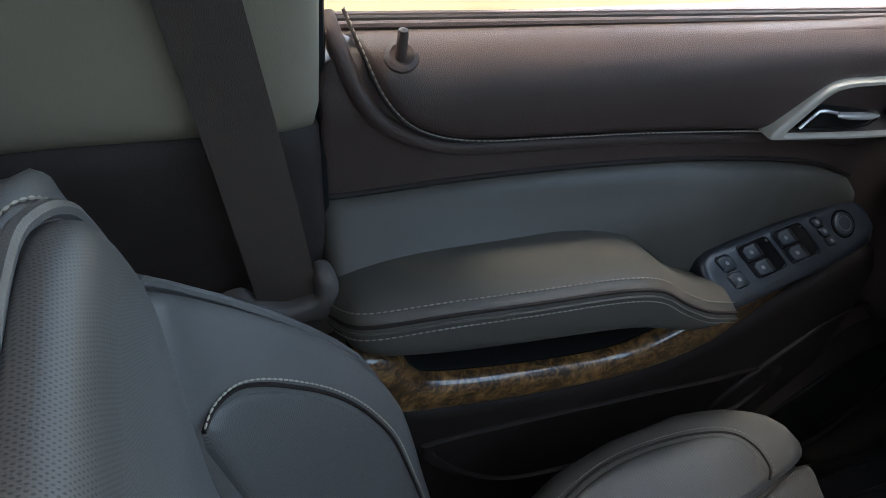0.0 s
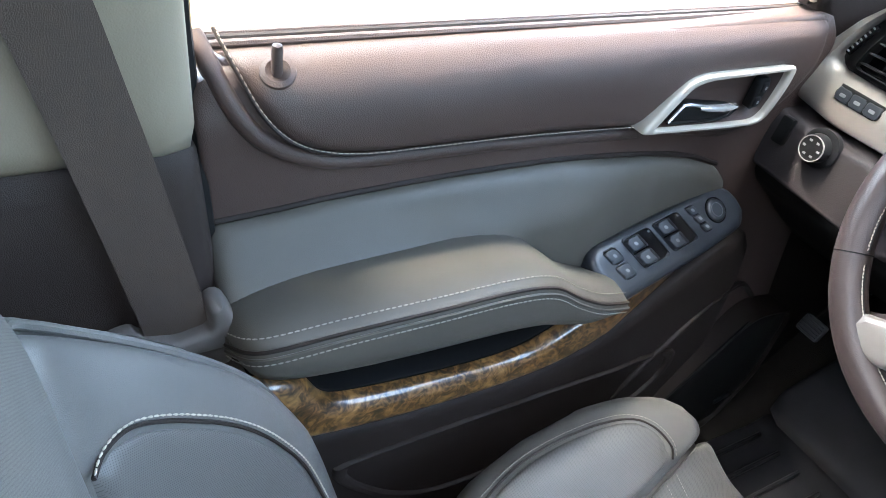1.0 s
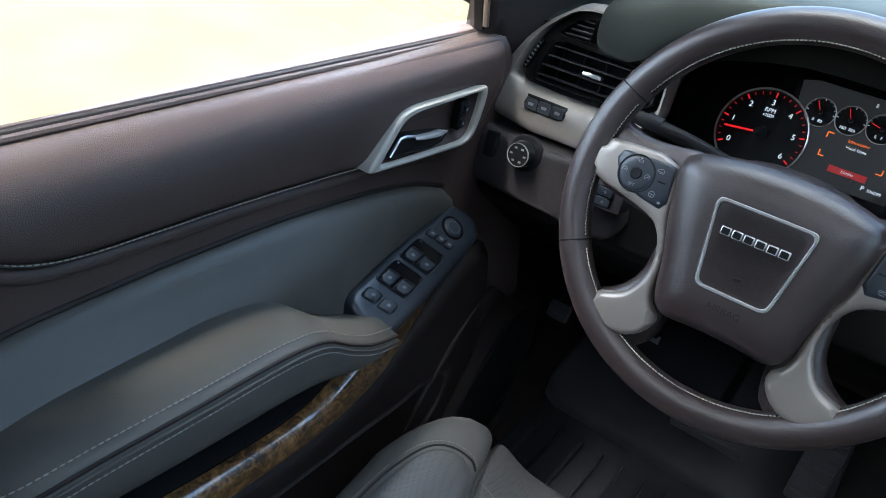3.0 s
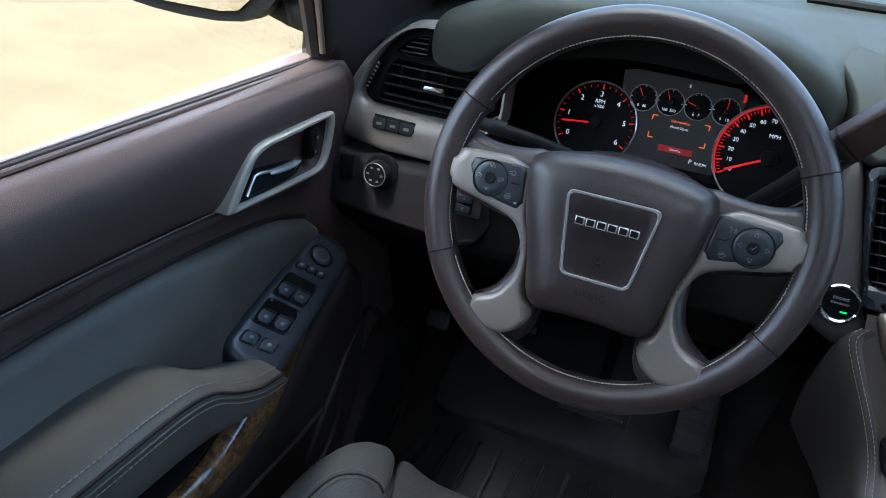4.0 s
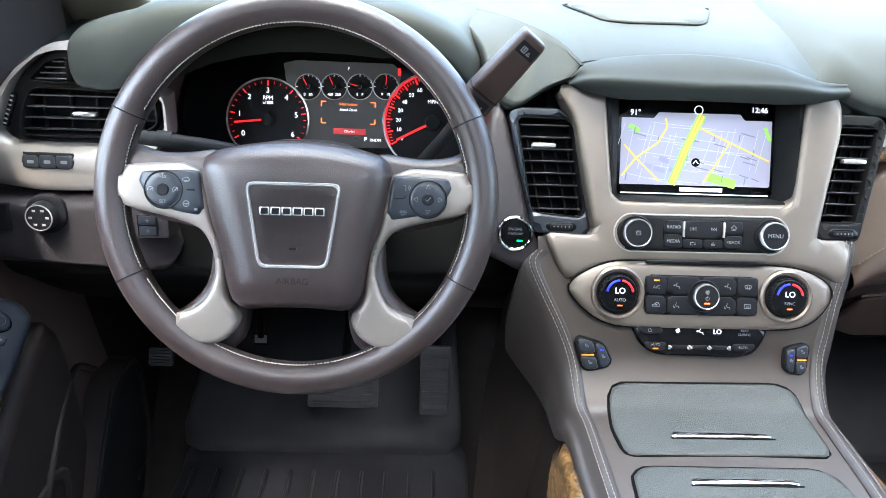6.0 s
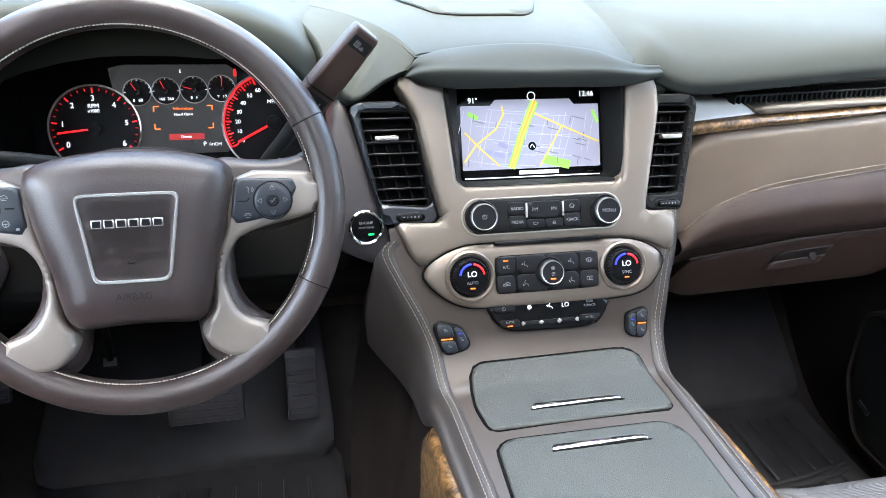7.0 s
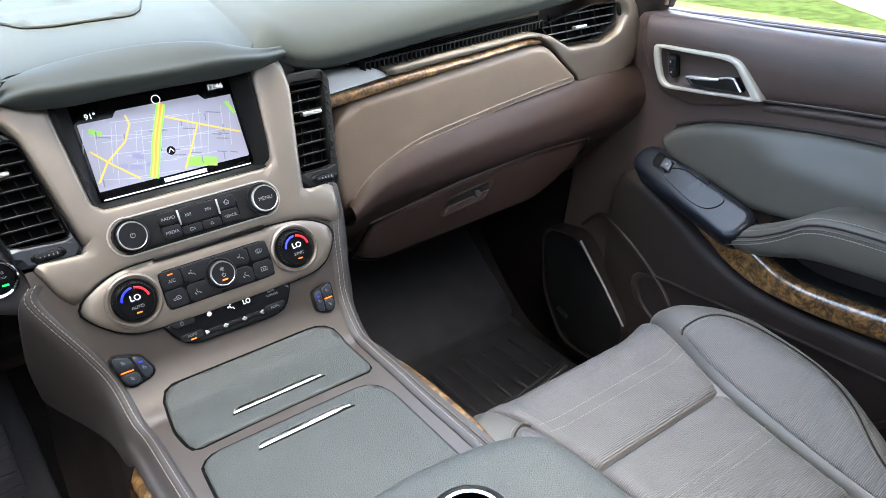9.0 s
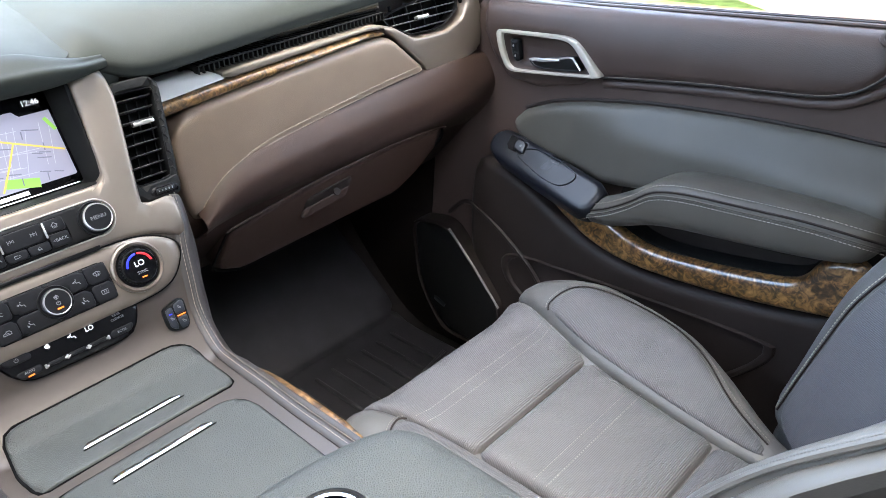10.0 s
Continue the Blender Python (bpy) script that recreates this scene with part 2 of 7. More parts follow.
def pad_mesh(outline, warp, rise=0.008, edge=0.01, skirt=0.008, step=0.012, extra=None, hole=None):
    """A cushioned sheet over a flat outline, with rounded borders, bent by warp(u, v, w)."""
    from mathutils.geometry import delaunay_2d_cdt
    o = resample(outline, max(24, int(sum((Vector(outline[i]) - Vector(outline[i - 1])).length for i in range(len(outline))) / step)))
    o2 = np.array([(q[0], q[1]) for q in o])
    n = len(o2)
    nxt = np.roll(o2, -1, 0)
    edges = [(i, (i + 1) % n) for i in range(n)]
    if hole is not None:
        h2 = np.array([(q[0], q[1]) for q in resample(hole, max(24, n // 2))])
        edges += [(n + i, n + (i + 1) % len(h2)) for i in range(len(h2))]
        o2, nxt = np.concatenate([o2, h2]), np.concatenate([nxt, np.roll(h2, -1, 0)])

    def dist(q):
        d = nxt - o2
        t = np.clip(((q[:, None, :] - o2) * d).sum(2) / np.maximum((d * d).sum(1), 1e-12), 0, 1)
        return np.sqrt((((o2 + t[..., None] * d) - q[:, None, :]) ** 2).sum(2)).min(1)

    def inside(q):
        x, y = q[:, 0][:, None], q[:, 1][:, None]
        c = ((o2[:, 1] > y) != (nxt[:, 1] > y)) & (x < (nxt[:, 0] - o2[:, 0]) * (y - o2[:, 1]) / (nxt[:, 1] - o2[:, 1] + 1e-15) + o2[:, 0])
        return c.sum(1) % 2 == 1

    area = 0.5 * np.sum((o2[:, 0] * nxt[:, 1] - nxt[:, 0] * o2[:, 1])[:n])
    tang = nxt - o2
    nor = np.stack([-tang[:, 1], tang[:, 0]], 1) * np.sign(area)
    nor /= np.linalg.norm(nor, axis=1)[:, None] + 1e-12
    cand = [np.zeros((0, 2))]
    for f in (0.12, 0.35, 0.65, 1.0, -0.12, -0.35, -0.65, -1.0):
        q = o2 + nor * edge * f
        f = abs(f)
        q = q[inside(q)]
        if len(q):
            cand.append(q[dist(q) > edge * f * 0.92])
    gx, gy = np.meshgrid(np.arange(o2[:, 0].min(), o2[:, 0].max(), step), np.arange(o2[:, 1].min(), o2[:, 1].max(), step))
    g = np.stack([gx.ravel() + 0.25 * step * (np.arange(gx.size) // gx.shape[1] % 2), gy.ravel()], 1)
    g = g[inside(g)]
    if len(g):
        cand.append(g[dist(g) > edge * 1.0 + step * 0.45])
    q = np.concatenate(cand)
    allp = np.concatenate([o2, q])
    v2, _, faces, *_ = delaunay_2d_cdt([Vector(x) for x in allp], edges, [], 1, 1e-6)
    pts = np.array([tuple(v) for v in v2])
    d = dist(pts)
    k = np.clip(d / edge, 0, 1)
    w = rise * np.sqrt(np.clip(1 - (1 - k) ** 2, 0, 1))
    bm = bmesh.new()
    uvl = bm.loops.layers.uv.new("UVMap")
    vs, flat = [], {}
    for (x, y), h, dd in zip(pts, w, d):
        z = h + (extra(x, y, dd) if extra else 0)
        v = bm.verts.new(warp(x, y, z))
        vs.append(v)
        flat[v] = (x, y)
    if hole is not None:
        h3 = [Vector((q[0], q[1], 0)) for q in h2]

        def in_hole(p):
            c = False
            for a, b in zip(h3, h3[1:] + h3[:1]):
                if (a.y > p[1]) != (b.y > p[1]) and p[0] < (b.x - a.x) * (p[1] - a.y) / (b.y - a.y) + a.x:
                    c = not c
            return c
        faces = [f for f in faces if not in_hole(np.mean([pts[i] for i in f], axis=0))]
    for f in faces:
        try:
            bm.faces.new([vs[i] for i in f])
        except ValueError:
            pass
    bm.normal_update()
    border = [e for e in bm.edges if len(e.link_faces) == 1]
    low = {}
    for e in border:
        for v in e.verts:
            if v not in low:
                x, y = flat[v]
                low[v] = bm.verts.new(warp(x, y, -skirt))
                flat[low[v]] = (x, y)
    for e in border:
        a, b = e.verts
        try:
            bm.faces.new((a, b, low[b], low[a]))
        except ValueError:
            pass
    for f in bm.faces:
        for lp in f.loops:
            lp[uvl].uv = flat[lp.vert]
    bmesh.ops.recalc_face_normals(bm, faces=bm.faces)
    return bm


def ring_mesh(outer, inner, warp, rise=0.006, n=72, depth=0.008):
    """A flat frame between two outlines, with rounded shoulders."""
    a, b = resample(outer, n), resample(inner, n)
    prof = ((0, -depth), (0, 0.0), (0.08, 0.6), (0.25, 1.0), (0.75, 1.0), (0.92, 0.6), (1, 0.0), (1, -depth))
    bm = bmesh.new()
    rows = []
    for f, h in prof:
        z = h * rise if h > 0 else h
        rows.append([bm.verts.new(warp(*(p * (1 - f) + q * f)[:2], z)) for p, q in zip(a, b)])
    for r, s in zip(rows, rows[1:]):
        for i in range(n):
            bm.faces.new((r[i], r[(i + 1) % n], s[(i + 1) % n], s[i]))
    bmesh.ops.recalc_face_normals(bm, faces=bm.faces)
    return bm


def grid_mesh(rows, close_u=False, close_v=False, caps=False):
    bm = bmesh.new()
    uvl = bm.loops.layers.uv.new("UVMap")
    g = [[bm.verts.new(p) for p in r] for r in rows]
    nr, nc = len(g), len(g[0])
    for i in range(nr if close_v else nr - 1):
        for j in range(nc if close_u else nc - 1):
            bm.faces.new((g[i][j], g[i][(j + 1) % nc], g[(i + 1) % nr][(j + 1) % nc], g[(i + 1) % nr][j]))
    if caps:
        for r in (g[0], g[-1]):
            bm.faces.new(r)
    for f in bm.faces:
        for lp in f.loops:
            lp[uvl].uv = (lp.vert.co.x + 0.3 * lp.vert.co.z, lp.vert.co.y + 0.6 * lp.vert.co.z)
    bmesh.ops.recalc_face_normals(bm, faces=bm.faces)
    return bm


def loft(sections, nu=6, nv=6, close_u=False, caps=False):
    """A smooth skin through the sections."""
    rows = [spline(s, nu, close_u) for s in sections]
    cols = [spline([r[j] for r in rows], nv) for j in range(len(rows[0]))]
    return grid_mesh([[c[i] for c in cols] for i in range(len(cols[0]))], close_u=close_u, caps=caps)


def tube(points, radius, sides=8, closed=False, flat=1.0, up=None):
    p = [Vector(q) for q in points]
    n, rows = len(p), []
    ref = Vector(up) if up else None
    for i in range(n):
        t = (p[(i + 1) % n] - p[i - 1]) if closed else (p[min(i + 1, n - 1)] - p[max(i - 1, 0)])
        t.normalize()
        if ref is None or abs(ref.dot(t)) > 0.99:
            ref = t.orthogonal()
        a = (ref - t * ref.dot(t)).normalized()
        if up is None:
            ref = a
        b = t.cross(a)
        rows.append([p[i] + a * radius * flat * math.cos(k * 2 * math.pi / sides) + b * radius * math.sin(k * 2 * math.pi / sides) for k in range(sides)])
    return grid_mesh(rows, close_u=True, close_v=closed, caps=not closed)


def stitch_mesh(points, pitch=0.006, length=0.0042, radius=0.0006, lift=(0, 0, 0)):
    """Single thread stitches along a line."""
    p = [Vector(q) + Vector(lift) for q in points]
    total = sum((b - a).length for a, b in zip(p, p[1:]))
    n = max(2, int(total / pitch))
    q = resample(p, n + 1, closed=False)
    vs, fs = [], []
    for a, b in zip(q, q[1:]):
        d = (b - a)
        if d.length < 1e-6:
            continue
        d.normalize()
        e = a + d * length
        s = d.orthogonal().normalized()
        t = d.cross(s)
        k = len(vs)
        m = (a + e) / 2
        for c, r in ((a, 0.55), (m, 1.0), (e, 0.55)):
            for ang in range(5):
                w = ang * 2 * math.pi / 5
                vs.append(c + (s * math.cos(w) + t * math.sin(w)) * radius * r)
        for r in (0, 5):
            for j in range(5):
                fs.append((k + r + j, k + r + (j + 1) % 5, k + r + 5 + (j + 1) % 5, k + r + 5 + j))
    bm = bmesh.new()
    v = [bm.verts.new(x) for x in vs]
    for f in fs:
        bm.faces.new([v[i] for i in f])
    return bm


def box_mesh(sx, sy, sz, m=None, bevel=0.002, seg=2):
    bm = bmesh.new()
    bmesh.ops.create_cube(bm, size=1.0, matrix=Matrix.Diagonal((sx, sy, sz, 1)))
    if bevel:
        bmesh.ops.bevel(bm, geom=list(bm.edges), offset=bevel, segments=seg, profile=0.5, affect="EDGES")
    if m is not None:
        bm.transform(m)
    return bm


def lathe(profile, m, seg=40, caps=True):
    """Turn (radius, height) points round z, then place by m."""
    bm = bmesh.new()
    rows = []
    for r, h in profile:
        rows.append([bm.verts.new(m @ Vector((r * math.cos(k * 2 * math.pi / seg), r * math.sin(k * 2 * math.pi / seg), h))) for k in range(seg)])
    for a, b in zip(rows, rows[1:]):
        for i in range(seg):
            bm.faces.new((a[i], a[(i + 1) % seg], b[(i + 1) % seg], b[i]))
    for r in (rows[0], rows[-1]) if caps else ():
        bm.faces.new(r)
    bmesh.ops.recalc_face_normals(bm, faces=bm.faces)
    return bm


def basis(o, ex, ey):
    """A frame at o with its x and y axes along ex and ey, z their normal."""
    x = Vector(ex).normalized()
    z = x.cross(Vector(ey)).normalized()
    y = z.cross(x)
    return Matrix(((x.x, y.x, z.x, o[0]), (x.y, y.y, z.y, o[1]), (x.z, y.z, z.z, o[2]), (0, 0, 0, 1)))


def on(m):
    return lambda u, v, w: m @ Vector((u, v, w))


def disc(r, n=40, c=(0, 0)):
    return [(c[0] + r * math.cos(k * 2 * math.pi / n), c[1] + r * math.sin(k * 2 * math.pi / n)) for k in range(n)]


def rect(w, h, c=(0, 0)):
    return [(c[0] - w / 2, c[1] - h / 2), (c[0] + w / 2, c[1] - h / 2), (c[0] + w / 2, c[1] + h / 2), (c[0] - w / 2, c[1] + h / 2)]


def writing(text, size, m, mat, parent, name="marking"):
    cu = bpy.data.curves.new(name, "FONT")
    cu.body, cu.size, cu.align_x, cu.align_y, cu.extrude = text, size, "CENTER", "CENTER", 0.0002
    tmp = bpy.data.objects.new(name, cu)
    me = bpy.data.meshes.new_from_object(tmp)
    bpy.data.objects.remove(tmp)
    me.transform(m)
    me.materials.clear()
    me.materials.append(mat)
    ob = new(name, me)
    ob.parent = parent
    return ob

# ---------------------------------------------------------------- outside
ground = tagged(part("ground", grid_mesh([[Vector((x, y, -0.62)) for x in (-60, -2.5, 2.5, 60)] for y in (-60, -3, 6, 60)]),
                     material("pale_concrete", (0.118, 0.093, 0.056), 0.9, spec=0.05, grain=0.3, grain_size=0.01, vary=0.12, vary_size=0.6), smooth=False),
                "pale sunlit concrete driveway around the car", "ground", kind="structure")
lawn = tagged(part("lawn", pad_mesh([(2.4, -9), (5.0, 0.2), (7.36, 3.08), (8.6, 4.7), (9.4, 6.8), (13, 24), (2.4, 24)], lambda u, v, w: Vector((u, v, -0.58 + w)), 0.02, 0.1, 0.06, 0.9),
                   material("grass", (0.021, 0.031, 0.0105), 0.95, spec=0.0, grain=1.0, grain_size=0.02, vary=0.45, vary_size=0.10), smooth=False),
              "mown green grass strip beside the driveway", "lawn", kind="structure")

# ---------------------------------------------------------------- cabin shell
floor = tagged(part("floor", box_mesh(1.72, 4.4, 0.06, pose(0, -0.25, -0.03), 0.004), CARPET), "dark brown cabin carpet", "floor", kind="structure")
roof_z = lambda u, v, w: Vector((u, v, float(np.interp(v, (-2.45, -1.2, 0.0, 0.62, 0.86), (1.33, 1.40, 1.40, 1.37, 1.325))) - 0.06 * (u / 0.87) ** 2 - w))
# unseen roof opening, added so that sky light falls in from above
opening = rounded(rect(0.80, 0.72, (0.0, 0.05)), 0.06)
roof = tagged(part("ceiling", pad_mesh(rounded([(-0.87, -2.45), (0.87, -2.45), (0.87, 0.86), (-0.87, 0.86)], 0.03), roof_z, 0.012, 0.02, 0.02, 0.08, None, opening), HEADLINER), "beige cloth headliner with an unseen glazed opening added for top light", "ceiling", kind="structure")
part("pane", pad_mesh(opening, lambda u, v, w: roof_z(u, v, w - 0.016), 0.001, 0.01, 0.003, 0.08), TOPLIGHT_GLASS, roof, "unseen tinted roof glass added to let in top light")
rear = tagged(part("wall_rear", box_mesh(1.66, 0.06, 0.85, pose(0, -2.43, 0.42), 0.01), BEIGE), "plain beige rear trim wall", "wall", kind="structure")
fire = tagged(part("wall_front", loft([[Vector((x, y, z)) for y, z in ((1.16, 0.0), (1.28, 0.03), (1.42, 0.16), (1.54, 0.34), (1.62, 0.6), (1.66, 0.86))] for x in (-0.86, -0.4, 0, 0.4, 0.86)], 4, 2), CARPET),
              "dark carpeted toe board below the dashboard", "wall", kind="structure")
for s, nm in ((-1, "wall_left"), (1, "wall_right")):
    k = tagged(part("kick_panel", pad_mesh(rounded([(0.95, 0.0), (1.70, 0.0), (1.70, 0.86), (1.02, 0.86)], 0.02), (lambda q: lambda u, v, w: Vector((q * (0.815 - w), u, v)))(s), 0.006, 0.01, 0.05, 0.05), DARK), "dark plastic kick panel ahead of the door", "kick panel", kind="structure")
part("pane", box_mesh(1.5, 0.004, 0.56, pose(0, -2.43, 1.10), 0), PRIVACY, rear, "dark tinted rear glass")
for s, nm in ((-1, "wall_left"), (1, "wall_right")):
    w = tagged(thing(nm, "beige and dark side trim behind the front doors", "wall", "structure"))
    part("lower_trim", box_mesh(0.05, 2.55, 0.8, pose(s * 0.83, -1.13, 0.4), 0.01), DARK, w)
    part("rear_post", box_mesh(0.05, 0.3, 0.56, pose(s * 0.79, -2.25, 1.07, 0, -s * 8), 0.01), BEIGE, w)
    q = part("pane", box_mesh(0.004, 2.24, 0.62, pose(s * 0.80, -0.98, 1.08, 0, -s * 6), 0), PRIVACY, w, "dark tinted rear side glass")
    if s > 0:
        part("door_post", box_mesh(0.06, 0.20, 0.56, pose(0.785, 0.20, 1.06, 0, -8), 0.02), BEIGE, w)
    part("roof_rail", box_mesh(0.06, 3.1, 0.07, pose(s * 0.735, -0.85, 1.32), 0.02), BEIGE, w)

# windscreen and front posts
ws = thing("window_1", "sloping windscreen with an added dimming tint", "windscreen", "structure")
wp = part("pane", loft([[Vector((x, y - 0.16 * (x / 0.75) ** 2, z)) for x in (-0.78, -0.4, 0, 0.4, 0.78)] for y, z in ((1.62, 0.86), (1.25, 1.1), (0.86, 1.34))], 4, 3), SCREEN, ws)
for s in (-1, 1):
    a = tagged(new("front_post"), "beige front roof post beside the windscreen", "post", "front roof posts")
    part("cover", loft([[Vector((s * (0.825 - 0.012 * k), y + dy, z + dz)) + Vector((s * dx, 0, 0)) for dx, dy, dz in ((0.02, -0.05, -0.01), (-0.05, -0.045, 0), (-0.095, 0.0, 0.01), (-0.06, 0.06, 0.01), (0.03, 0.06, 0))]
                        for k, (y, z) in enumerate(((1.44, 0.74), (1.34, 0.84), (1.15, 1.0), (0.95, 1.2), (0.80, 1.36)))], 4, 4, True, True), BEIGE, a)

# hood seen over the dash
hood = thing("hood", "pale painted bonnet beyond the windscreen", "bonnet")
part("skin", loft([[Vector((x, y, z - 0.05 * (x / 0.8) ** 4)) for x in (-0.85, -0.4, 0, 0.4, 0.85)] for y, z in ((1.70, 0.78), (2.2, 0.77), (2.8, 0.72), (2.95, 0.5))], 4, 4),
     material("pale_car_paint", (0.55, 0.58, 0.6), 0.2, coat=1.0, vary=0.02), hood)
cowl = tagged(part("cowl", box_mesh(1.6, 0.16, 0.04, pose(0, 1.66, 0.81, 8), 0.01), BLACK), "black plastic cowl below the windscreen", "cowl", kind="structure")
wiper = thing("wiper", "black windscreen wiper at rest on the cowl", "wiper")
part("arm", tube([(-0.35, 1.60, 0.86), (-0.1, 1.585, 0.872), (0.05, 1.58, 0.873)], 0.008), BLACK, wiper)
part("blade", tube([(-0.62, 1.575, 0.885), (-0.2, 1.60, 0.884), (0.12, 1.57, 0.885)], 0.006), BLACK, wiper)
part("pivot", lathe([(0.03, 0), (0.03, 0.02), (0.02, 0.03), (0.001, 0.031)], pose(-0.1, 1.60, 0.865, -20)), BLACK, wiper)

# ---------------------------------------------------------------- doors
DZ = (0.0, 0.15, 0.35, 0.45, 0.56, 0.64, 0.69, 0.74, 0.785, 0.82)
DX = (0.765, 0.765, 0.775, 0.787, 0.797, 0.80, 0.798, 0.79, 0.795, 0.805)


def ss(a, b, x):
    """A smooth step from 0 at a to 1 at b."""
    t = min(1, max(0, (x - a) / (b - a)))
    return t * t * (3 - 2 * t)


def door_x(z):
    return float(np.interp(z, DZ, DX))


def door_warp(s, off=0.0):
    return lambda u, v, w: Vector((s * (door_x(v) - off - w), u, v))


def door(s, name, label):
    d = thing(name, label, "car door", "structure")
    W = door_warp(s)
    sill = -0.014
    low = [(0.318, 0.80 + sill), (0.322, 0.72), (0.33, 0.55), (0.35, 0.40), (0.37, 0.04), (1.02, 0.04), (1.14, 0.25), (1.13, 0.5), (1.06, 0.66), (1.0, 0.80 + sill)]
    part("door_panel", pad_mesh(rounded(low, 0.02), W, 0.004, 0.008, 0.05, 0.02), BROWN, d)
    seam = [(0.340, 0.809), (0.349, 0.786), (0.362, 0.758), (0.381, 0.735), (0.409, 0.719), (0.447, 0.710), (0.504, 0.706), (0.59, 0.701), (0.69, 0.692), (0.759, 0.684)]
    up = spline(seam, 4) + [Vector(q) for q in ((0.80, 0.666), (0.88, 0.650), (0.94, 0.656), (0.972, 0.69), (0.984, 0.735), (0.985, 0.796 + sill))]
    up = [Vector((q.x, min(q.y, 0.809 + sill))) for q in up]
    outer = [(0.734, 0.688), (0.768, 0.729), (0.777, 0.738), (0.788, 0.7425), (0.804, 0.7445), (0.939, 0.7402), (0.9375, 0.722), (0.932, 0.704), (0.922, 0.682), (0.913, 0.676), (0.902, 0.6745), (0.84, 0.679)]
    inner = [(0.7625, 0.6918), (0.782, 0.7158), (0.790, 0.726), (0.799, 0.7315), (0.817, 0.7342), (0.921, 0.7340), (0.919, 0.720), (0.915, 0.704), (0.9095, 0.6890), (0.902, 0.6830), (0.888, 0.6825), (0.83, 0.6865)]
    roll = lambda u, v, w: Vector((s * (float(np.interp(v, (0.66, 0.685, 0.71, 0.735, 0.755, 0.772, 0.788, 0.80, 0.812), (0.797, 0.795, 0.790, 0.786, 0.787, 0.791, 0.799, 0.809, 0.822))) - w), u, v))
    inner = [(c + 0.32 * (a - c), d + 0.32 * (b - d)) for (a, b), (c, d) in zip(outer, inner)]
    if s > 0:
        outer, inner = [(a + 0.014, b) for a, b in outer], [(a + 0.014, b) for a, b in inner]
    part("upper_panel", pad_mesh(up, roll, 0.012, 0.016, 0.02, 0.008, None, rounded(inner, 0.006, 3)), BROWN, d)
    line = [Vector((u, v)) for u, v in seam]
    lower = spline([(u + 0.001 if u < 0.4 else u, v + 0.004) for u, v in seam], 6)
    part("stitching", stitch_mesh([roll(u, v, 0.0122) for u, v in lower], 0.0052, 0.0038, 0.0006), TAN_THREAD, d)
    part("stitch_groove", tube([roll(u, v - 0.0030, 0.0085) for u, v in lower], 0.0016, 6), DARK, d)
    bead = spline([(u - (0.012 if u < 0.4 else 0.004), v - (0.004 if u < 0.4 else 0.010)) for u, v in seam[:-1]] + [(0.757, 0.675)], 6)
    part("bead", tube([roll(u, v, -0.001) for u, v in bead], 0.0075, 10), BROWN, d)
    # sill
    for k, (x, z, r, mt) in enumerate(((0.8125, 0.8100, 0.0032, BROWN), (0.8180, 0.8118, 0.0028, DARK), (0.8232, 0.8128, 0.0028, BROWN))):
        part("sill_strip", tube([(s * x, 0.28 + 0.69 * t / 12, z + sill + 0.003 - 0.017 * t / 12) for t in range(13)], r, 8), mt, d)
    # insert and armrest
    ins = [(0.322, 0.6585), (0.381, 0.660), (0.428, 0.662), (0.535, 0.662), (0.663, 0.656), (0.779, 0.642), (0.852, 0.627), (0.908, 0.606), (0.935, 0.58), (0.90, 0.54), (0.74, 0.52), (0.6, 0.54), (0.322, 0.57)]
    part("insert_pad", pad_mesh(rounded(ins, 0.006), lambda u, v, w: Vector((s * (door_x(v) - 0.002 - float(np.interp(u, (0.33, 0.42, 0.53, 0.60, 0.70, 0.80), (0.040, 0.034, 0.022, 0.024, 0.020, 0.0))) * ss(0.655, 0.598, v) - w), u, v)), 0.016, 0.018, 0.01, 0.010), LEATHER, d)
    # dark tube standing in for the shaded groove above the insert
    part("welt", tube([(s * (door_x(v) - 0.0035), u, v) for u, v in spline([(u, v + 0.0028) for u, v in ins[:8]], 6)], 0.0030, 8), DARK, d)
    dz = 0.0 if s < 0 else -0.027
    st = ((0.318, 0.598, 0.588, 0.735), (0.326, 0.612, 0.574, 0.708), (0.345, 0.619, 0.564, 0.695), (0.40, 0.623, 0.557, 0.69), (0.48, 0.621, 0.551, 0.688), (0.56, 0.617, 0.545, 0.688),
          (0.605, 0.607, 0.538, 0.688), (0.64, 0.583, 0.526, 0.688), (0.675, 0.562, 0.514, 0.69), (0.71, 0.545, 0.507, 0.697), (0.735, 0.53, 0.503, 0.706))
    secs = []
    for y, zt, zb, xf in st:
        h = zt - zb
        secs.append([Vector((s * x, y, z + dz)) for x, z in ((0.805, zt - 0.010 - 0.016 * ss(0.59, 0.64, y)), (0.775, zt - 0.004 - 0.014 * ss(0.59, 0.64, y)), (xf + 0.035, zt + 0.001), (xf + 0.012, zt - 0.004), (xf + 0.002, zt - 0.014), (xf, zb + h * 0.45), (xf + 0.004, zb + 0.012), (xf + 0.016, zb + 0.002), (xf + 0.05, zb), (0.805, zb))])
    arm = part("armrest", loft(secs, 3, 3, False), LEATHER, d, "padded grey leather armrest")
    for off, zz in ((0.0105, -0.0030), (-0.0003, -0.0215)):
        ln = spline([(s * (xf + off), y, zt + zz + dz) for y, zt, zb, xf in st], 5)
        part("stitching", stitch_mesh(ln, 0.0052, 0.0038, 0.00075), THREAD, arm)
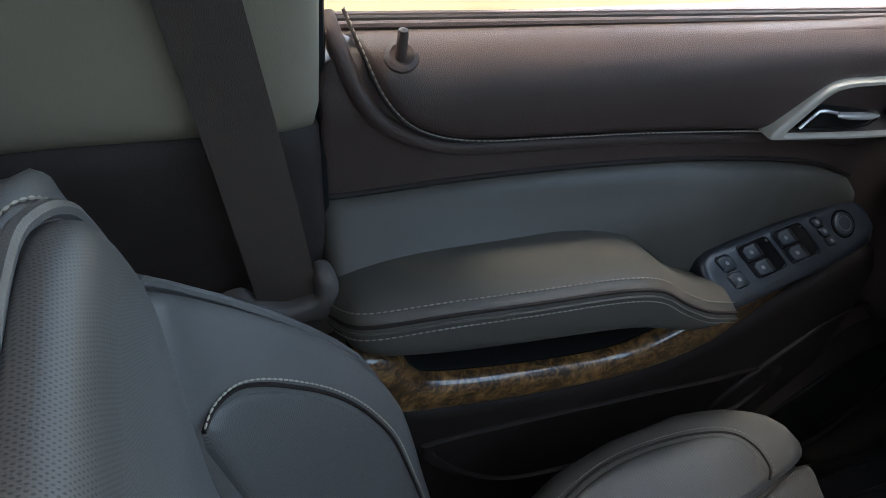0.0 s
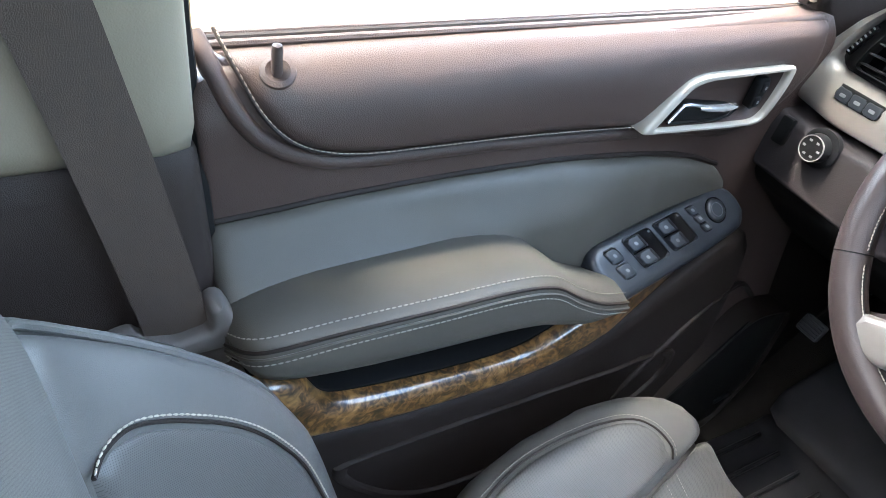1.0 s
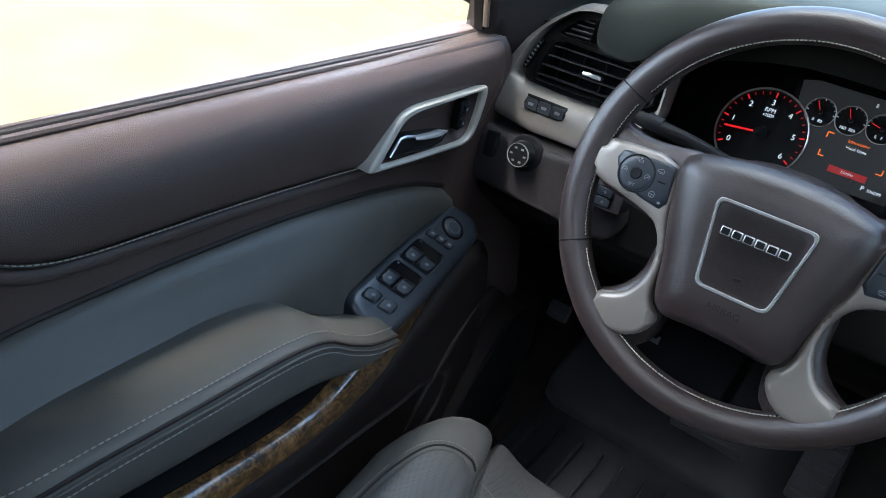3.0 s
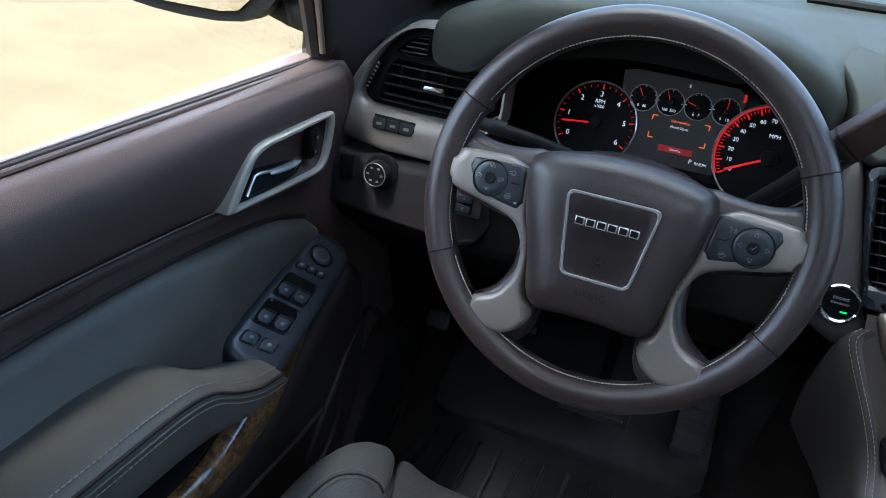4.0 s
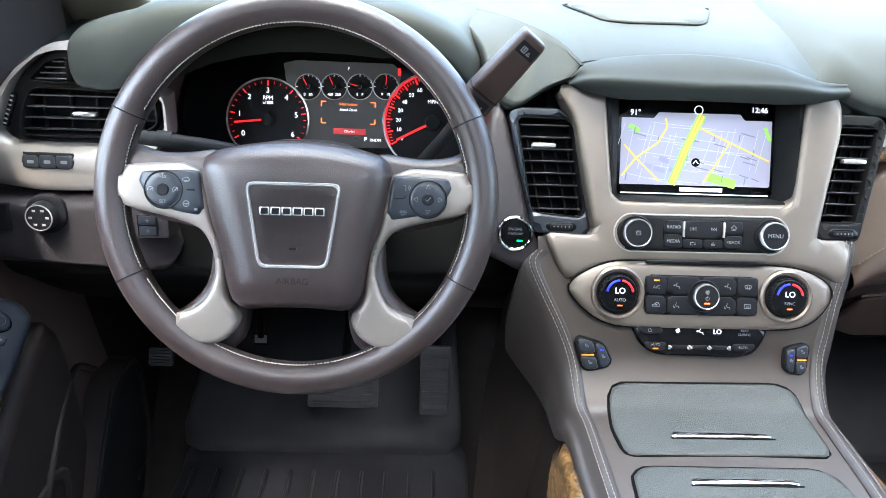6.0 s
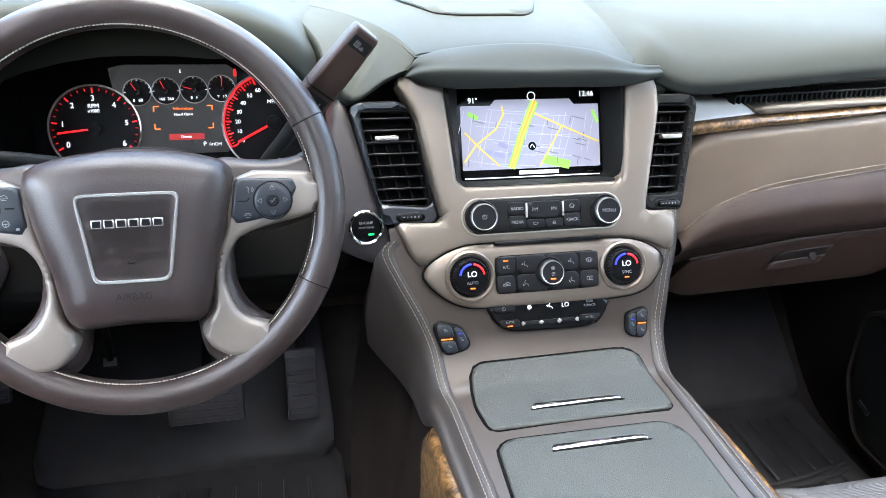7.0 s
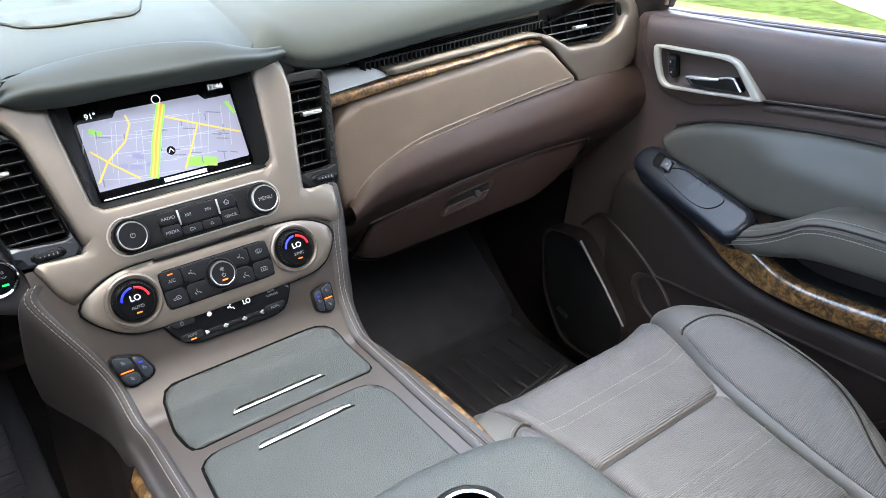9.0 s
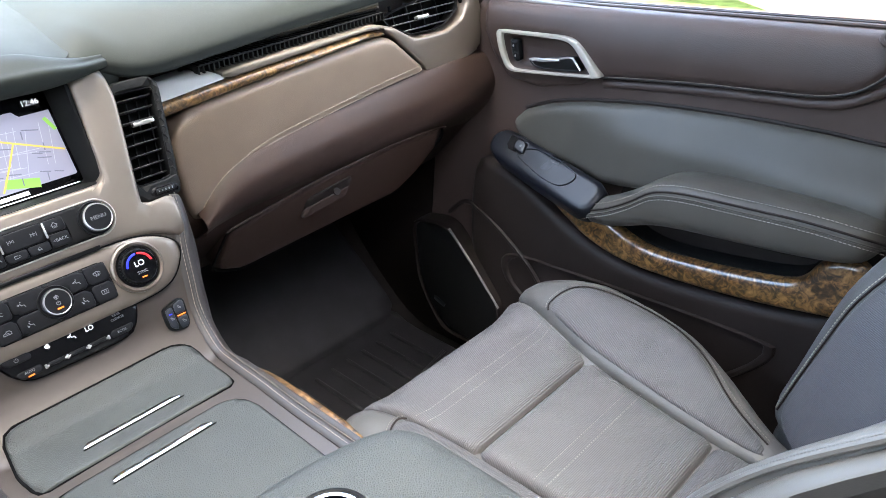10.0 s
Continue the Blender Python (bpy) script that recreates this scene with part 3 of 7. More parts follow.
    part("piping", tube(spline([(s * (xf + 0.0035), y, zt - 0.011 + dz) for y, zt, zb, xf in st], 4), 0.0019, 6), DARK, arm)
    part("piping", tube(spline([(s * (xf + 0.0004), y, zt - 0.0165 + dz) for y, zt, zb, xf in st], 4), 0.0016, 6), LEATHER, arm)
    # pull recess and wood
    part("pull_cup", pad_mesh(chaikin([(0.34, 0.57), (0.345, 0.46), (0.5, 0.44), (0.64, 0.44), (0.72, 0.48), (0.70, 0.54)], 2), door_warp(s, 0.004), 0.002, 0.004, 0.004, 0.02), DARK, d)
    wood = [(0.322, 0.540), (0.385, 0.520), (0.398, 0.490), (0.415, 0.475), (0.513, 0.460), (0.617, 0.452), (0.665, 0.466), (0.72, 0.495), (0.79, 0.513), (0.872, 0.518), (0.880, 0.503),
            (0.772, 0.452), (0.702, 0.420), (0.626, 0.412), (0.519, 0.417), (0.435, 0.426), (0.380, 0.436), (0.322, 0.445)]
    part("wood_trim", pad_mesh(chaikin(wood, 2), lambda u, v, w: Vector((s * (0.742 + 0.022 * max(0, (u - 0.75) / 0.12) - w), u, v)), 0.014, 0.014, 0.003, 0.008), WOOD, d, "glossy burl wood trim")
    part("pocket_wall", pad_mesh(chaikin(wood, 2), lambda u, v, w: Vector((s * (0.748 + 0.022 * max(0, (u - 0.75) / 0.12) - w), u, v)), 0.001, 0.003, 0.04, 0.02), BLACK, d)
    # lower bin
    lowb = [(0.33, 0.442), (0.40, 0.424), (0.52, 0.408), (0.626, 0.402), (0.71, 0.410), (0.78, 0.440), (0.875, 0.484), (0.96, 0.515), (1.01, 0.5), (1.03, 0.3), (0.98, 0.06), (0.40, 0.06), (0.36, 0.2)]
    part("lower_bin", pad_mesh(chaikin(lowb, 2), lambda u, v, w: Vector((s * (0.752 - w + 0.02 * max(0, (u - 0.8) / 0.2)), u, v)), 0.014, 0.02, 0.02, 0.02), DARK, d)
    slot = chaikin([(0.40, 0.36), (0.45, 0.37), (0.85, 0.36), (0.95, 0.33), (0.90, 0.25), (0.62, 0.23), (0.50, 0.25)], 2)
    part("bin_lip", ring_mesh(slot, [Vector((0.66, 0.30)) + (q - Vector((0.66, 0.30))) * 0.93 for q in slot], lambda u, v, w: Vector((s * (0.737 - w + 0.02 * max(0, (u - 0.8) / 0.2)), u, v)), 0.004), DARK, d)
    part("panel_ridge", tube([Vector((s * x, u, v)) for x, u, v in spline([(0.764, 1.075, 0.372), (0.764, 1.03, 0.408), (0.757, 0.975, 0.398), (0.746, 0.90, 0.362), (0.741, 0.851, 0.325), (0.741, 0.82, 0.280)], 6)], 0.0045, 8), DARK, d)
    # handle
    hy = 0.014 if s > 0 else 0.0
    flat = lambda x, dy=hy: (lambda u, v, w: Vector((s * (x - w), u + dy, v)))
    part("handle_bezel", ring_mesh(rounded(outer, 0.007, 4), rounded(inner, 0.005, 4), flat(0.7725, 0), 0.0035, 96, 0.020), SATIN, d, "satin champagne handle surround")
    part("handle_cup", pad_mesh(rounded(inner, 0.005, 4), flat(0.776, 0), -0.014, 0.014, 0.0, 0.006), BROWN, d, "dark recessed handle cup")
    lv = part("door_lever", loft([[Vector((s * (x + a), y + hy, z + b)) for a, b in ((0.003, -hh * 1.1), (-0.003, -hh), (-0.0045, -hh * 0.1), (-0.003, hh), (0.003, hh * 1.1))] for x, y, z, hh in
                                  ((0.776, 0.812, 0.7055, 0.0014), (0.774, 0.822, 0.7045, 0.0022), (0.773, 0.842, 0.7025, 0.0026), (0.775, 0.860, 0.7005, 0.0026), (0.779, 0.873, 0.6985, 0.0014))], 4, 5), BRIGHT, d, "bright metal inside door lever")
    part("lever_paddle", pad_mesh(rounded([(0.772, 0.6930), (0.789, 0.7125), (0.812, 0.7085), (0.872, 0.6975), (0.862, 0.6890), (0.846, 0.6865)], 0.003), flat(0.779), 0.004, 0.005, 0.010, 0.005), BLACK, lv)
    part("lever_edge", tube([flat(0.7745)(u, v, 0) for u, v in ((0.7735, 0.6945), (0.781, 0.7040), (0.7880, 0.7118), (0.797, 0.7115), (0.812, 0.7080))], 0.0018, 6), BRIGHT, lv)
    part("lever_lip", tube([flat(0.7750)(u, v, 0) for u, v in ((0.7735, 0.6935), (0.81, 0.6895), (0.846, 0.6875), (0.862, 0.6895), (0.871, 0.6965))], 0.0012, 6), BUTTON, lv)
    lk = part("lock_switch", pad_mesh(rounded([(0.893, 0.692), (0.897, 0.727), (0.913, 0.727), (0.909, 0.700), (0.904, 0.690)], 0.004), flat(0.7785), 0.003, 0.003, 0.008, 0.005), BLACK, d)
    for c in ((0.9045, 0.717), (0.9005, 0.701)):
        ky = part("lock_key", pad_mesh(rounded(rect(0.009, 0.012, c), 0.002), flat(0.7755), 0.002, 0.002, 0.002, 0.004), BUTTON, lk)
        part("glyph", pad_mesh(rounded(rect(0.003, 0.004, c), 0.001), flat(0.7734), 0.0003, 0.001, 0.0003, 0.003), WHITE_INK, ky)
    # lock knob
    part("lock_collar", lathe([(0.0125, 0.0), (0.0120, 0.0025), (0.0085, 0.0036), (0.006, 0.002), (0.001, 0.001)], pose(s * 0.777, 0.374, 0.7905, 12, -s * 38), 28), BROWN, d)
    part("lock_knob", lathe([(0.0040, -0.004), (0.0040, 0.014), (0.0033, 0.0175), (0.0010, 0.0188)], pose(s * 0.776, 0.373, 0.7935, 0, -s * 3), 18), BROWN, d)
    # pane and frame
    pn = part("pane", loft([[Vector((s * x, y, z)) for x, z in ((0.822, 0.80), (0.80, 1.05), (0.755, 1.30))] for y in (0.22, 0.6, 1.0)], 4, 3), GLASS, d, "side glass with an added dimming tint")
    pn.visible_shadow = False
    part("front_frame", tube([(s * 0.815, 0.968, 0.795), (s * 0.80, 0.90, 0.98), (s * 0.775, 0.78, 1.2), (s * 0.76, 0.68, 1.31)], 0.012), DARK, d)
    part("mirror_sail", pad_mesh(rounded([(0.966, 0.785), (1.00, 0.770), (1.05, 0.735), (1.23, 0.730), (1.26, 0.78), (1.24, 0.86), (1.13, 0.97), (0.98, 1.12), (0.82, 1.25), (0.80, 1.22), (0.885, 1.04), (0.935, 0.90)], 0.012), lambda u, v, w: Vector((s * (0.80 - 0.12 * (v - 0.8) - w), u, v)), 0.006, 0.012, 0.02, 0.02), POST, d, "dark mirror corner panel")
    part("front_strip", tube([(s * 0.803, 0.962, 0.797), (s * 0.795, 0.935, 0.88), (s * 0.785, 0.885, 1.0)], 0.004), TAN, d)
    return d


door_l = door(-1, "door_1", "closed driver door with brown upper panel and grey armrest")
door_r = door(1, "door_2", "closed passenger door with brown upper panel and grey armrest")

# window switch panels
def switch_frame(s):
    o, e1, e2 = Vector((s * 0.735, 0.715, 0.535)), Vector((s * 0.03, 0.22, 0.028)), Vector((-s * 0.060, 0.012, -0.047))
    return basis(o, e1, e2), (-1 if s < 0 else 1)


def switch_panel(s, outline):
    m, _ = switch_frame(s)
    up = (m.to_3x3() @ Vector((0, 0, 1))).z
    k = 1 if up > 0 else -1
    W = lambda u, v, w: m @ Vector((u, v, w * k))
    th = thing("switch_panel", "charcoal window switch panel at the front of the armrest", "switch panel")
    # the passenger plate takes the copy with shade in its colour
    part("plate", pad_mesh(outline, W, 0.008, 0.012, 0.028, 0.008), BLUEGREY if s < 0 else SHADED_CHARCOAL, th)
    return th, W


plate = rounded([(-0.004, -0.038), (0.19, -0.034), (0.215, -0.031), (0.227, -0.010), (0.2275, 0.012), (0.219, 0.0228), (0.20, 0.0258), (0.133, 0.0295), (0.008, 0.0310), (-0.006, 0.027), (-0.012, -0.02)], 0.008)
swl, WL = switch_panel(-1, plate)


def key(name, c, w, h, W, parent, lift=0.0075, rise=0.003, mat=None, slant=0.0):
    o = [(a + slant * (b - c[1]), b) for a, b in rect(w, h, c)]
    return part(name, pad_mesh(rounded(o, 0.002), lambda u, v, z: W(u, v, z + lift), rise, 0.002, 0.002, 0.004), mat or BUTTON, parent)


def sunk_key(name, c, w, h, W, parent, slant=0.4, rise=0.003):
    key("gap", c, w + 0.0022, h + 0.0022, W, parent, 0.0076, 0.0006, GLOSS, slant)
    k = key(name, c, w, h, W, parent, 0.0078, rise, BLUEGREY, slant)
    key("glyph", c, 0.0042, 0.0046, W, k, 0.0079 + rise, 0.0003, WHITE_INK, slant)
    return k


cr = (0.183, -0.008)
rd = part("mirror_dial", pad_mesh(disc(0.0142, 36, cr), lambda u, v, z: WL(u, v, z + 0.0078), 0.003, 0.004, 0.003, 0.005), BLUEGREY, swl)
part("dial_ring", ring_mesh(disc(0.0160, 36, cr), disc(0.0142, 36, cr), lambda u, v, z: WL(u, v, z + 0.0078), 0.0008, 36, 0.002), GLOSS, rd)
part("dial_mark", ring_mesh(disc(0.0085, 36, cr), disc(0.0079, 36, cr), lambda u, v, z: WL(u, v, z + 0.0109), 0.0002, 36, 0.0003), WHITE_INK, rd)
for c in ((0.1485, -0.0205), (0.1535, -0.0085), (0.1575, 0.0035)):
    sunk_key("small_key", c, 0.0125, 0.0108, WL, swl)
for u in (0.1135, 0.0655):
    o = [(a + 0.32 * (b + 0.009), b) for a, b in rect(0.043, 0.041, (u, -0.009))]
    well = part("switch_well", pad_mesh(rounded(o, 0.006), lambda a, b, z: WL(a, b, z + 0.0078), 0.0004, 0.002, 0.002, 0.006), GLOSS, swl)
    part("well_rim", ring_mesh(rounded(o, 0.006), [Vector((u, -0.009)) + (q - Vector((u, -0.009))) * 0.94 for q in rounded(o, 0.006)], lambda a, b, z: WL(a, b, z + 0.0078), 0.0016, 48, 0.001), BLUEGREY, well)
    for b, a in ((-0.0185, u - 0.0125), (0.0005, u - 0.0060)):
        k = key("window_key", (a, b), 0.023, 0.0175, WL, well, 0.0082, 0.0055, BLUEGREY, 0.35)
        key("key_lip", (a + 0.008, b), 0.004, 0.0165, WL, k, 0.0134, 0.0012, BUTTON, 0.35)
        key("glyph", (a - 0.002, b), 0.0045, 0.0045, WL, k, 0.0137, 0.0003, WHITE_INK, 0.35)
for c in ((0.0205, -0.0175), (0.0268, 0.0025)):
    sunk_key("lock_key", c, 0.0185, 0.0178, WL, swl)
swr, WR = switch_panel(1, rounded([(-0.002, -0.004), (0.20, -0.014), (0.228, -0.010), (0.237, 0.010), (0.232, 0.030), (0.214, 0.042), (0.12, 0.051), (0.010, 0.058), (-0.014, 0.052), (-0.018, 0.010)], 0.012))
wellr = part("switch_well", pad_mesh(rounded([(a - 0.3 * (b - 0.008), b) for a, b in rect(0.044, 0.026, (0.176, 0.008))], 0.004), lambda a, b, z: WR(a, b, z + 0.0078), 0.0006, 0.002, 0.002, 0.006), GLOSS, swr)
k = key("window_key", (0.168, 0.008), 0.024, 0.020, WR, wellr, 0.0085, 0.005, BLUEGREY, -0.3)
key("glyph", (0.166, 0.008), 0.0045, 0.0045, WR, k, 0.0137, 0.0003, WHITE_INK)
dish = [(0.178, 0.022), (0.12, 0.034), (0.083, 0.039), (0.055, 0.037), (0.040, 0.022), (0.040, 0.002), (0.12, -0.004), (0.150, 0.0)]
part("pull_dish", ring_mesh(chaikin(dish, 2), [Vector((0.10, 0.015)) + (Vector(q) - Vector((0.10, 0.015))) * 0.93 for q in chaikin(dish, 2)], lambda u, v, z: WR(u, v, z + 0.0072), 0.003), SHADED_CHARCOAL, swr)

# ---------------------------------------------------------------- belt post
for s in (-1, 1):
    post = thing("belt_post", "door post trim, beige above and dark below", "pillar trim", "structure")
    WB = (lambda q: lambda off: (lambda u, v, w: Vector((q * (0.800 - off - w - 0.10 * max(0, 0.25 - u)), u, v))))(s)
    part("upper_cover", pad_mesh(rounded([(0.02, 0.752), (0.16, 0.747), (0.23, 0.741), (0.318, 0.738), (0.316, 0.95), (0.30, 1.33), (0.02, 1.33)], 0.012), WB(0.02), 0.02, 0.03, 0.02, 0.02), BEIGE, post, "beige upper post cover")
    part("lower_cover", pad_mesh(rounded([(0.03, 0.02), (0.36, 0.02), (0.345, 0.30), (0.328, 0.60), (0.318, 0.752), (0.23, 0.751), (0.16, 0.757), (0.02, 0.763)], 0.006), WB(0.014), 0.02, 0.03, 0.02, 0.02), POST, post, "dark lower post cover")
    part("door_seal", tube([(s * 0.80, 0.322, 1.3), (s * 0.80, 0.318, 0.82), (s * 0.798, 0.322, 0.70), (s * 0.796, 0.330, 0.55), (s * 0.79, 0.345, 0.40)], 0.007), BLACK, post)
belt = thing("seat_belt", "brown seat belt hanging through a grey guide on the door post", "seat belt")
part("webbing", grid_mesh([[Vector((-0.748 + 0.0, 0.218 + 0.0 + a, z)) + Vector((0, sh, 0)) for a in (0.0, 0.016, 0.032, 0.048)] for z, sh in ((1.25, -0.10), (1.0, -0.035), (0.85, 0.0), (0.77, 0.016), (0.70, 0.029), (0.62, 0.043), (0.59, 0.048))]), WEBBING, belt)
GUIDE = material("grey_plastic", (0.085, 0.073, 0.066), 0.5, grain=0.1)
go = [(0.234, 0.600), (0.240, 0.611), (0.256, 0.614), (0.262, 0.606), (0.285, 0.6005), (0.308, 0.6045), (0.306, 0.626), (0.313, 0.630), (0.320, 0.626), (0.327, 0.610), (0.328, 0.594), (0.319, 0.583), (0.272, 0.584), (0.240, 0.590)]
part("guide", pad_mesh(rounded([(0.283 + (a - 0.283) * 1.04, 0.604 + (b - 0.604) * 1.10) for a, b in go], 0.005), lambda u, v, w: Vector((-0.747 + w, u, v)), 0.011, 0.006, 0.010, 0.004), GUIDE, belt, "grey plastic belt guide")
part("anchor", box_mesh(0.02, 0.035, 0.022, pose(-0.752, 0.310, 0.570, -15), 0.006), GUIDE, belt)
part("lower_webbing", box_mesh(0.004, 0.045, 0.22, pose(-0.752, 0.325, 0.48, 12), 0.001), WEBBING, belt)
# webbing thickness
wb = belt.children[0]
so = wb.modifiers.new("thick", "SOLIDIFY")
so.thickness = 0.0018

# ---------------------------------------------------------------- seats
def bend(x, start, r, span=1.7):
    """Distance x laid over a rounded edge that begins at start: place, drop, turn."""
    if x <= start:
        return x, 0.0, 0.0
    a = min((x - start) / r, span)
    rest = max(0, (x - start) / r - span) * r
    return start + r * math.sin(a) + rest * math.cos(span), r * (1 - math.cos(a)) + rest * math.sin(span), a


def back_line(z):
    f = lambda q: np.interp(q, (0.30, 0.42, 0.55, 0.66, 0.74, 0.82, 0.86, 0.95), (0.24, 0.205, 0.165, 0.140, 0.128, 0.120, 0.115, 0.10))
    return (f(z - 0.02) + 2 * f(z) + f(z + 0.02)) / 4


def bolster_line(z):
    f = lambda q: np.interp(q, (0.30, 0.42, 0.546, 0.613, 0.664, 0.708, 0.745), (0.11, 0.115, 0.12, 0.105, 0.078, 0.037, 0.0))
    return (f(z - 0.02) + 2 * f(z) + f(z + 0.02)) / 4


def seat(s, cx, dy, by, label):
    th = thing("car_seat", label, "car seat", group="front seats")

    def cushion(off=0.0):
        def f(u, v, w):
            a = abs(u)
            z = np.interp(v, (0.25, 0.40, 0.60, 0.70, 0.75), (0.345, 0.362, 0.383, 0.40, 0.402) if s < 0 else (0.345, 0.362, 0.382, 0.391, 0.390)) + (0.020 + (0.030 if u > 0 else 0.004) * ss(0.34, 0.52, v)) * ss(0.10, 0.19, a) * (1 - (0.32 if s < 0 else 0.45) * ss(0.63, 0.75, v)) - (0.036 if s < 0 else 0.008)
            yy, d1, t1 = bend(v, 0.708 if s < 0 else 0.712, 0.045)
            uu, d2, t2 = bend(a, float(np.interp(v, (0.30, 0.36, 0.42, 0.476, 0.55, 0.626, 0.68, 0.718, 0.76), (0.105, 0.128, 0.156, 0.180, 0.196, 0.201, 0.194, 0.182, 0.160))), 0.036)
            h = w + off
            nv, nu = math.sin(t1) * h, math.sin(t2) * h
            return Vector((cx + s * math.copysign(uu + nu, u), yy + nv + dy, z - d1 - d2 + h * math.cos(t1) * math.cos(t2)))
        return f
    part("cushion_base", pad_mesh(rounded([(-0.31, 0.26), (0.31, 0.26), (0.31, 0.78), (0.25, 0.84), (-0.25, 0.84), (-0.31, 0.78)], 0.05), cushion(-0.008), 0.004, 0.02, 0.02, 0.02), SEAT, th)
    for k in (1, -1):
        bol = [(k * 0.104, 0.30), (k * 0.104, 0.42), (k * 0.118, 0.59), (k * 0.142, 0.69), (k * 0.168, 0.775), (k * 0.20, 0.785), (k * 0.245, 0.745), (k * 0.268, 0.67), (k * 0.268, 0.58), (k * 0.258, 0.48), (k * 0.225, 0.38), (k * 0.185, 0.30)]
        part("side_bolster", pad_mesh(chaikin(bol, 2), cushion(0.0), 0.010, 0.014, 0.012, 0.012), SEAT, th)
        pf = [(k * 0.112, 0.34), (k * 0.112, 0.42), (k * 0.125, 0.59), (k * 0.142, 0.676), (k * 0.154, 0.683), (k * 0.175, 0.671), (k * 0.193, 0.648), (k * 0.202, 0.60), (k * 0.199, 0.53), (k * 0.180, 0.465), (k * 0.152, 0.41), (k * 0.128, 0.35)]
        part("bolster_insert", pad_mesh(chaikin(pf, 2), cushion(0.0095), 0.004, 0.006, 0.004, 0.012), PERF if s < 0 else RIBBED, th)
        part("seam", tube([cushion(0.0108)(u, v, 0) for u, v in spline([(k * 0.143, 0.681), (k * 0.154, 0.685), (k * 0.1765, 0.673), (k * 0.195, 0.649), (k * 0.2045, 0.60), (k * 0.2015, 0.53), (k * 0.1825, 0.464), (k * 0.1545, 0.409), (k * 0.1305, 0.349)], 8)], 0.0013, 6), DARK, th)
        part("stitching", stitch_mesh([cushion(0.0120)(u, v, 0) for u, v in spline([(k * 0.144, 0.686), (k * 0.156, 0.689), (k * 0.180, 0.676), (k * 0.199, 0.651), (k * 0.208, 0.60), (k * 0.205, 0.53), (k * 0.186, 0.463), (k * 0.158, 0.407), (k * 0.134, 0.348)], 8)], 0.0048, 0.0036, 0.0006), THREAD, th)
    for y0, y1 in ((0.596, 0.83), (0.40, 0.592), (0.24, 0.396)):
        cw = lambda q: float(np.interp(q, (0.3, 0.42, 0.59, 0.69, 0.81), (0.099, 0.099, 0.114, 0.138, 0.174)))
        sd = [(cw(q), q) for q in np.linspace(y0, y1, 6)]
        part("cushion_insert", pad_mesh(rounded([(-a, q) for a, q in reversed(sd)] + sd, 0.006), cushion(0.0), 0.012, 0.014, 0.012, 0.012), PERF if s < 0 else RIBBED, th)
    for y in (0.662, 0.678, 0.502, 0.518):
        part("stitching", stitch_mesh([cushion(0.0125)(u, y, 0) for u in np.linspace(-cw(y) + 0.004, cw(y) - 0.004, 12)], 0.0042, 0.0030, 0.0004), THREAD, th)
    part("front_valance", box_mesh(0.44, 0.42, 0.16, pose(cx, 0.50 + dy, 0.20), 0.03, 3), DARK, th)

    def back(off=0.0):
        def f(u, v, w):
            a = abs(u)
            vv, d1, t1 = bend(v, 0.845, 0.035)
            y = back_line(min(v, 0.845)) + bolster_line(v) * ss(0.105, 0.225, a)
            uu, d2, t2 = bend(a, 0.222 - 0.07 * ss(0.64, 0.86, v), 0.045)
            h = w + off
            return Vector((cx + s * math.copysign(uu + math.sin(t2) * h, u), y + by - d1 - d2 + h * math.cos(t1) * math.cos(t2), vv + math.sin(t1) * h))
        return f
    part("backrest_shell", pad_mesh(rounded([(-0.275, 0.30), (0.275, 0.30), (0.25, 0.64), (0.21, 0.76), (0.15, 0.86), (0.10, 0.89), (-0.10, 0.89), (-0.15, 0.86), (-0.21, 0.76), (-0.25, 0.64)], 0.05), back(-0.010), 0.004, 0.02, 0.02, 0.02), SEAT, th)
    for k in (1, -1):
        bol = [(k * 0.116, 0.34), (k * 0.122, 0.64), (k * 0.124, 0.69), (k * 0.136, 0.722), (k * 0.157, 0.756), (k * 0.176, 0.760), (k * 0.202, 0.725), (k * 0.216, 0.66), (k * 0.232, 0.55), (k * 0.252, 0.34)]
        part("back_bolster", pad_mesh(chaikin(bol, 2), back(), 0.010, 0.014, 0.012, 0.012), SEAT, th)
        pf = [(k * 0.124, 0.34), (k * 0.128, 0.64), (k * 0.127, 0.697), (k * 0.142, 0.694), (k * 0.160, 0.683), (k * 0.174, 0.655), (k * 0.186, 0.615), (k * 0.195, 0.55), (k * 0.199, 0.46), (k * 0.202, 0.34)]
        part("bolster_insert", pad_mesh(chaikin(pf, 2), back(0.0095), 0.004, 0.006, 0.004, 0.012), PERF if s < 0 else RIBBED, th)
        part("stitching", stitch_mesh([back(0.0125)(u, v, 0) for u, v in spline([(k * 0.127, 0.702), (k * 0.143, 0.700), (k * 0.163, 0.688), (k * 0.178, 0.660), (k * 0.190, 0.618), (k * 0.199, 0.55), (k * 0.203, 0.46), (k * 0.206, 0.36)], 8)], 0.0050, 0.0037, 0.0008), RIM_THREAD, th)
        part("seam", tube([back(0.0110)(u, v, 0) for u, v in spline([(k * 0.127, 0.699), (k * 0.1425, 0.697), (k * 0.1615, 0.6855), (k * 0.176, 0.6575), (k * 0.188, 0.6165), (k * 0.197, 0.55), (k * 0.201, 0.46), (k * 0.204, 0.36)], 8)], 0.0014, 6), DARK, th)
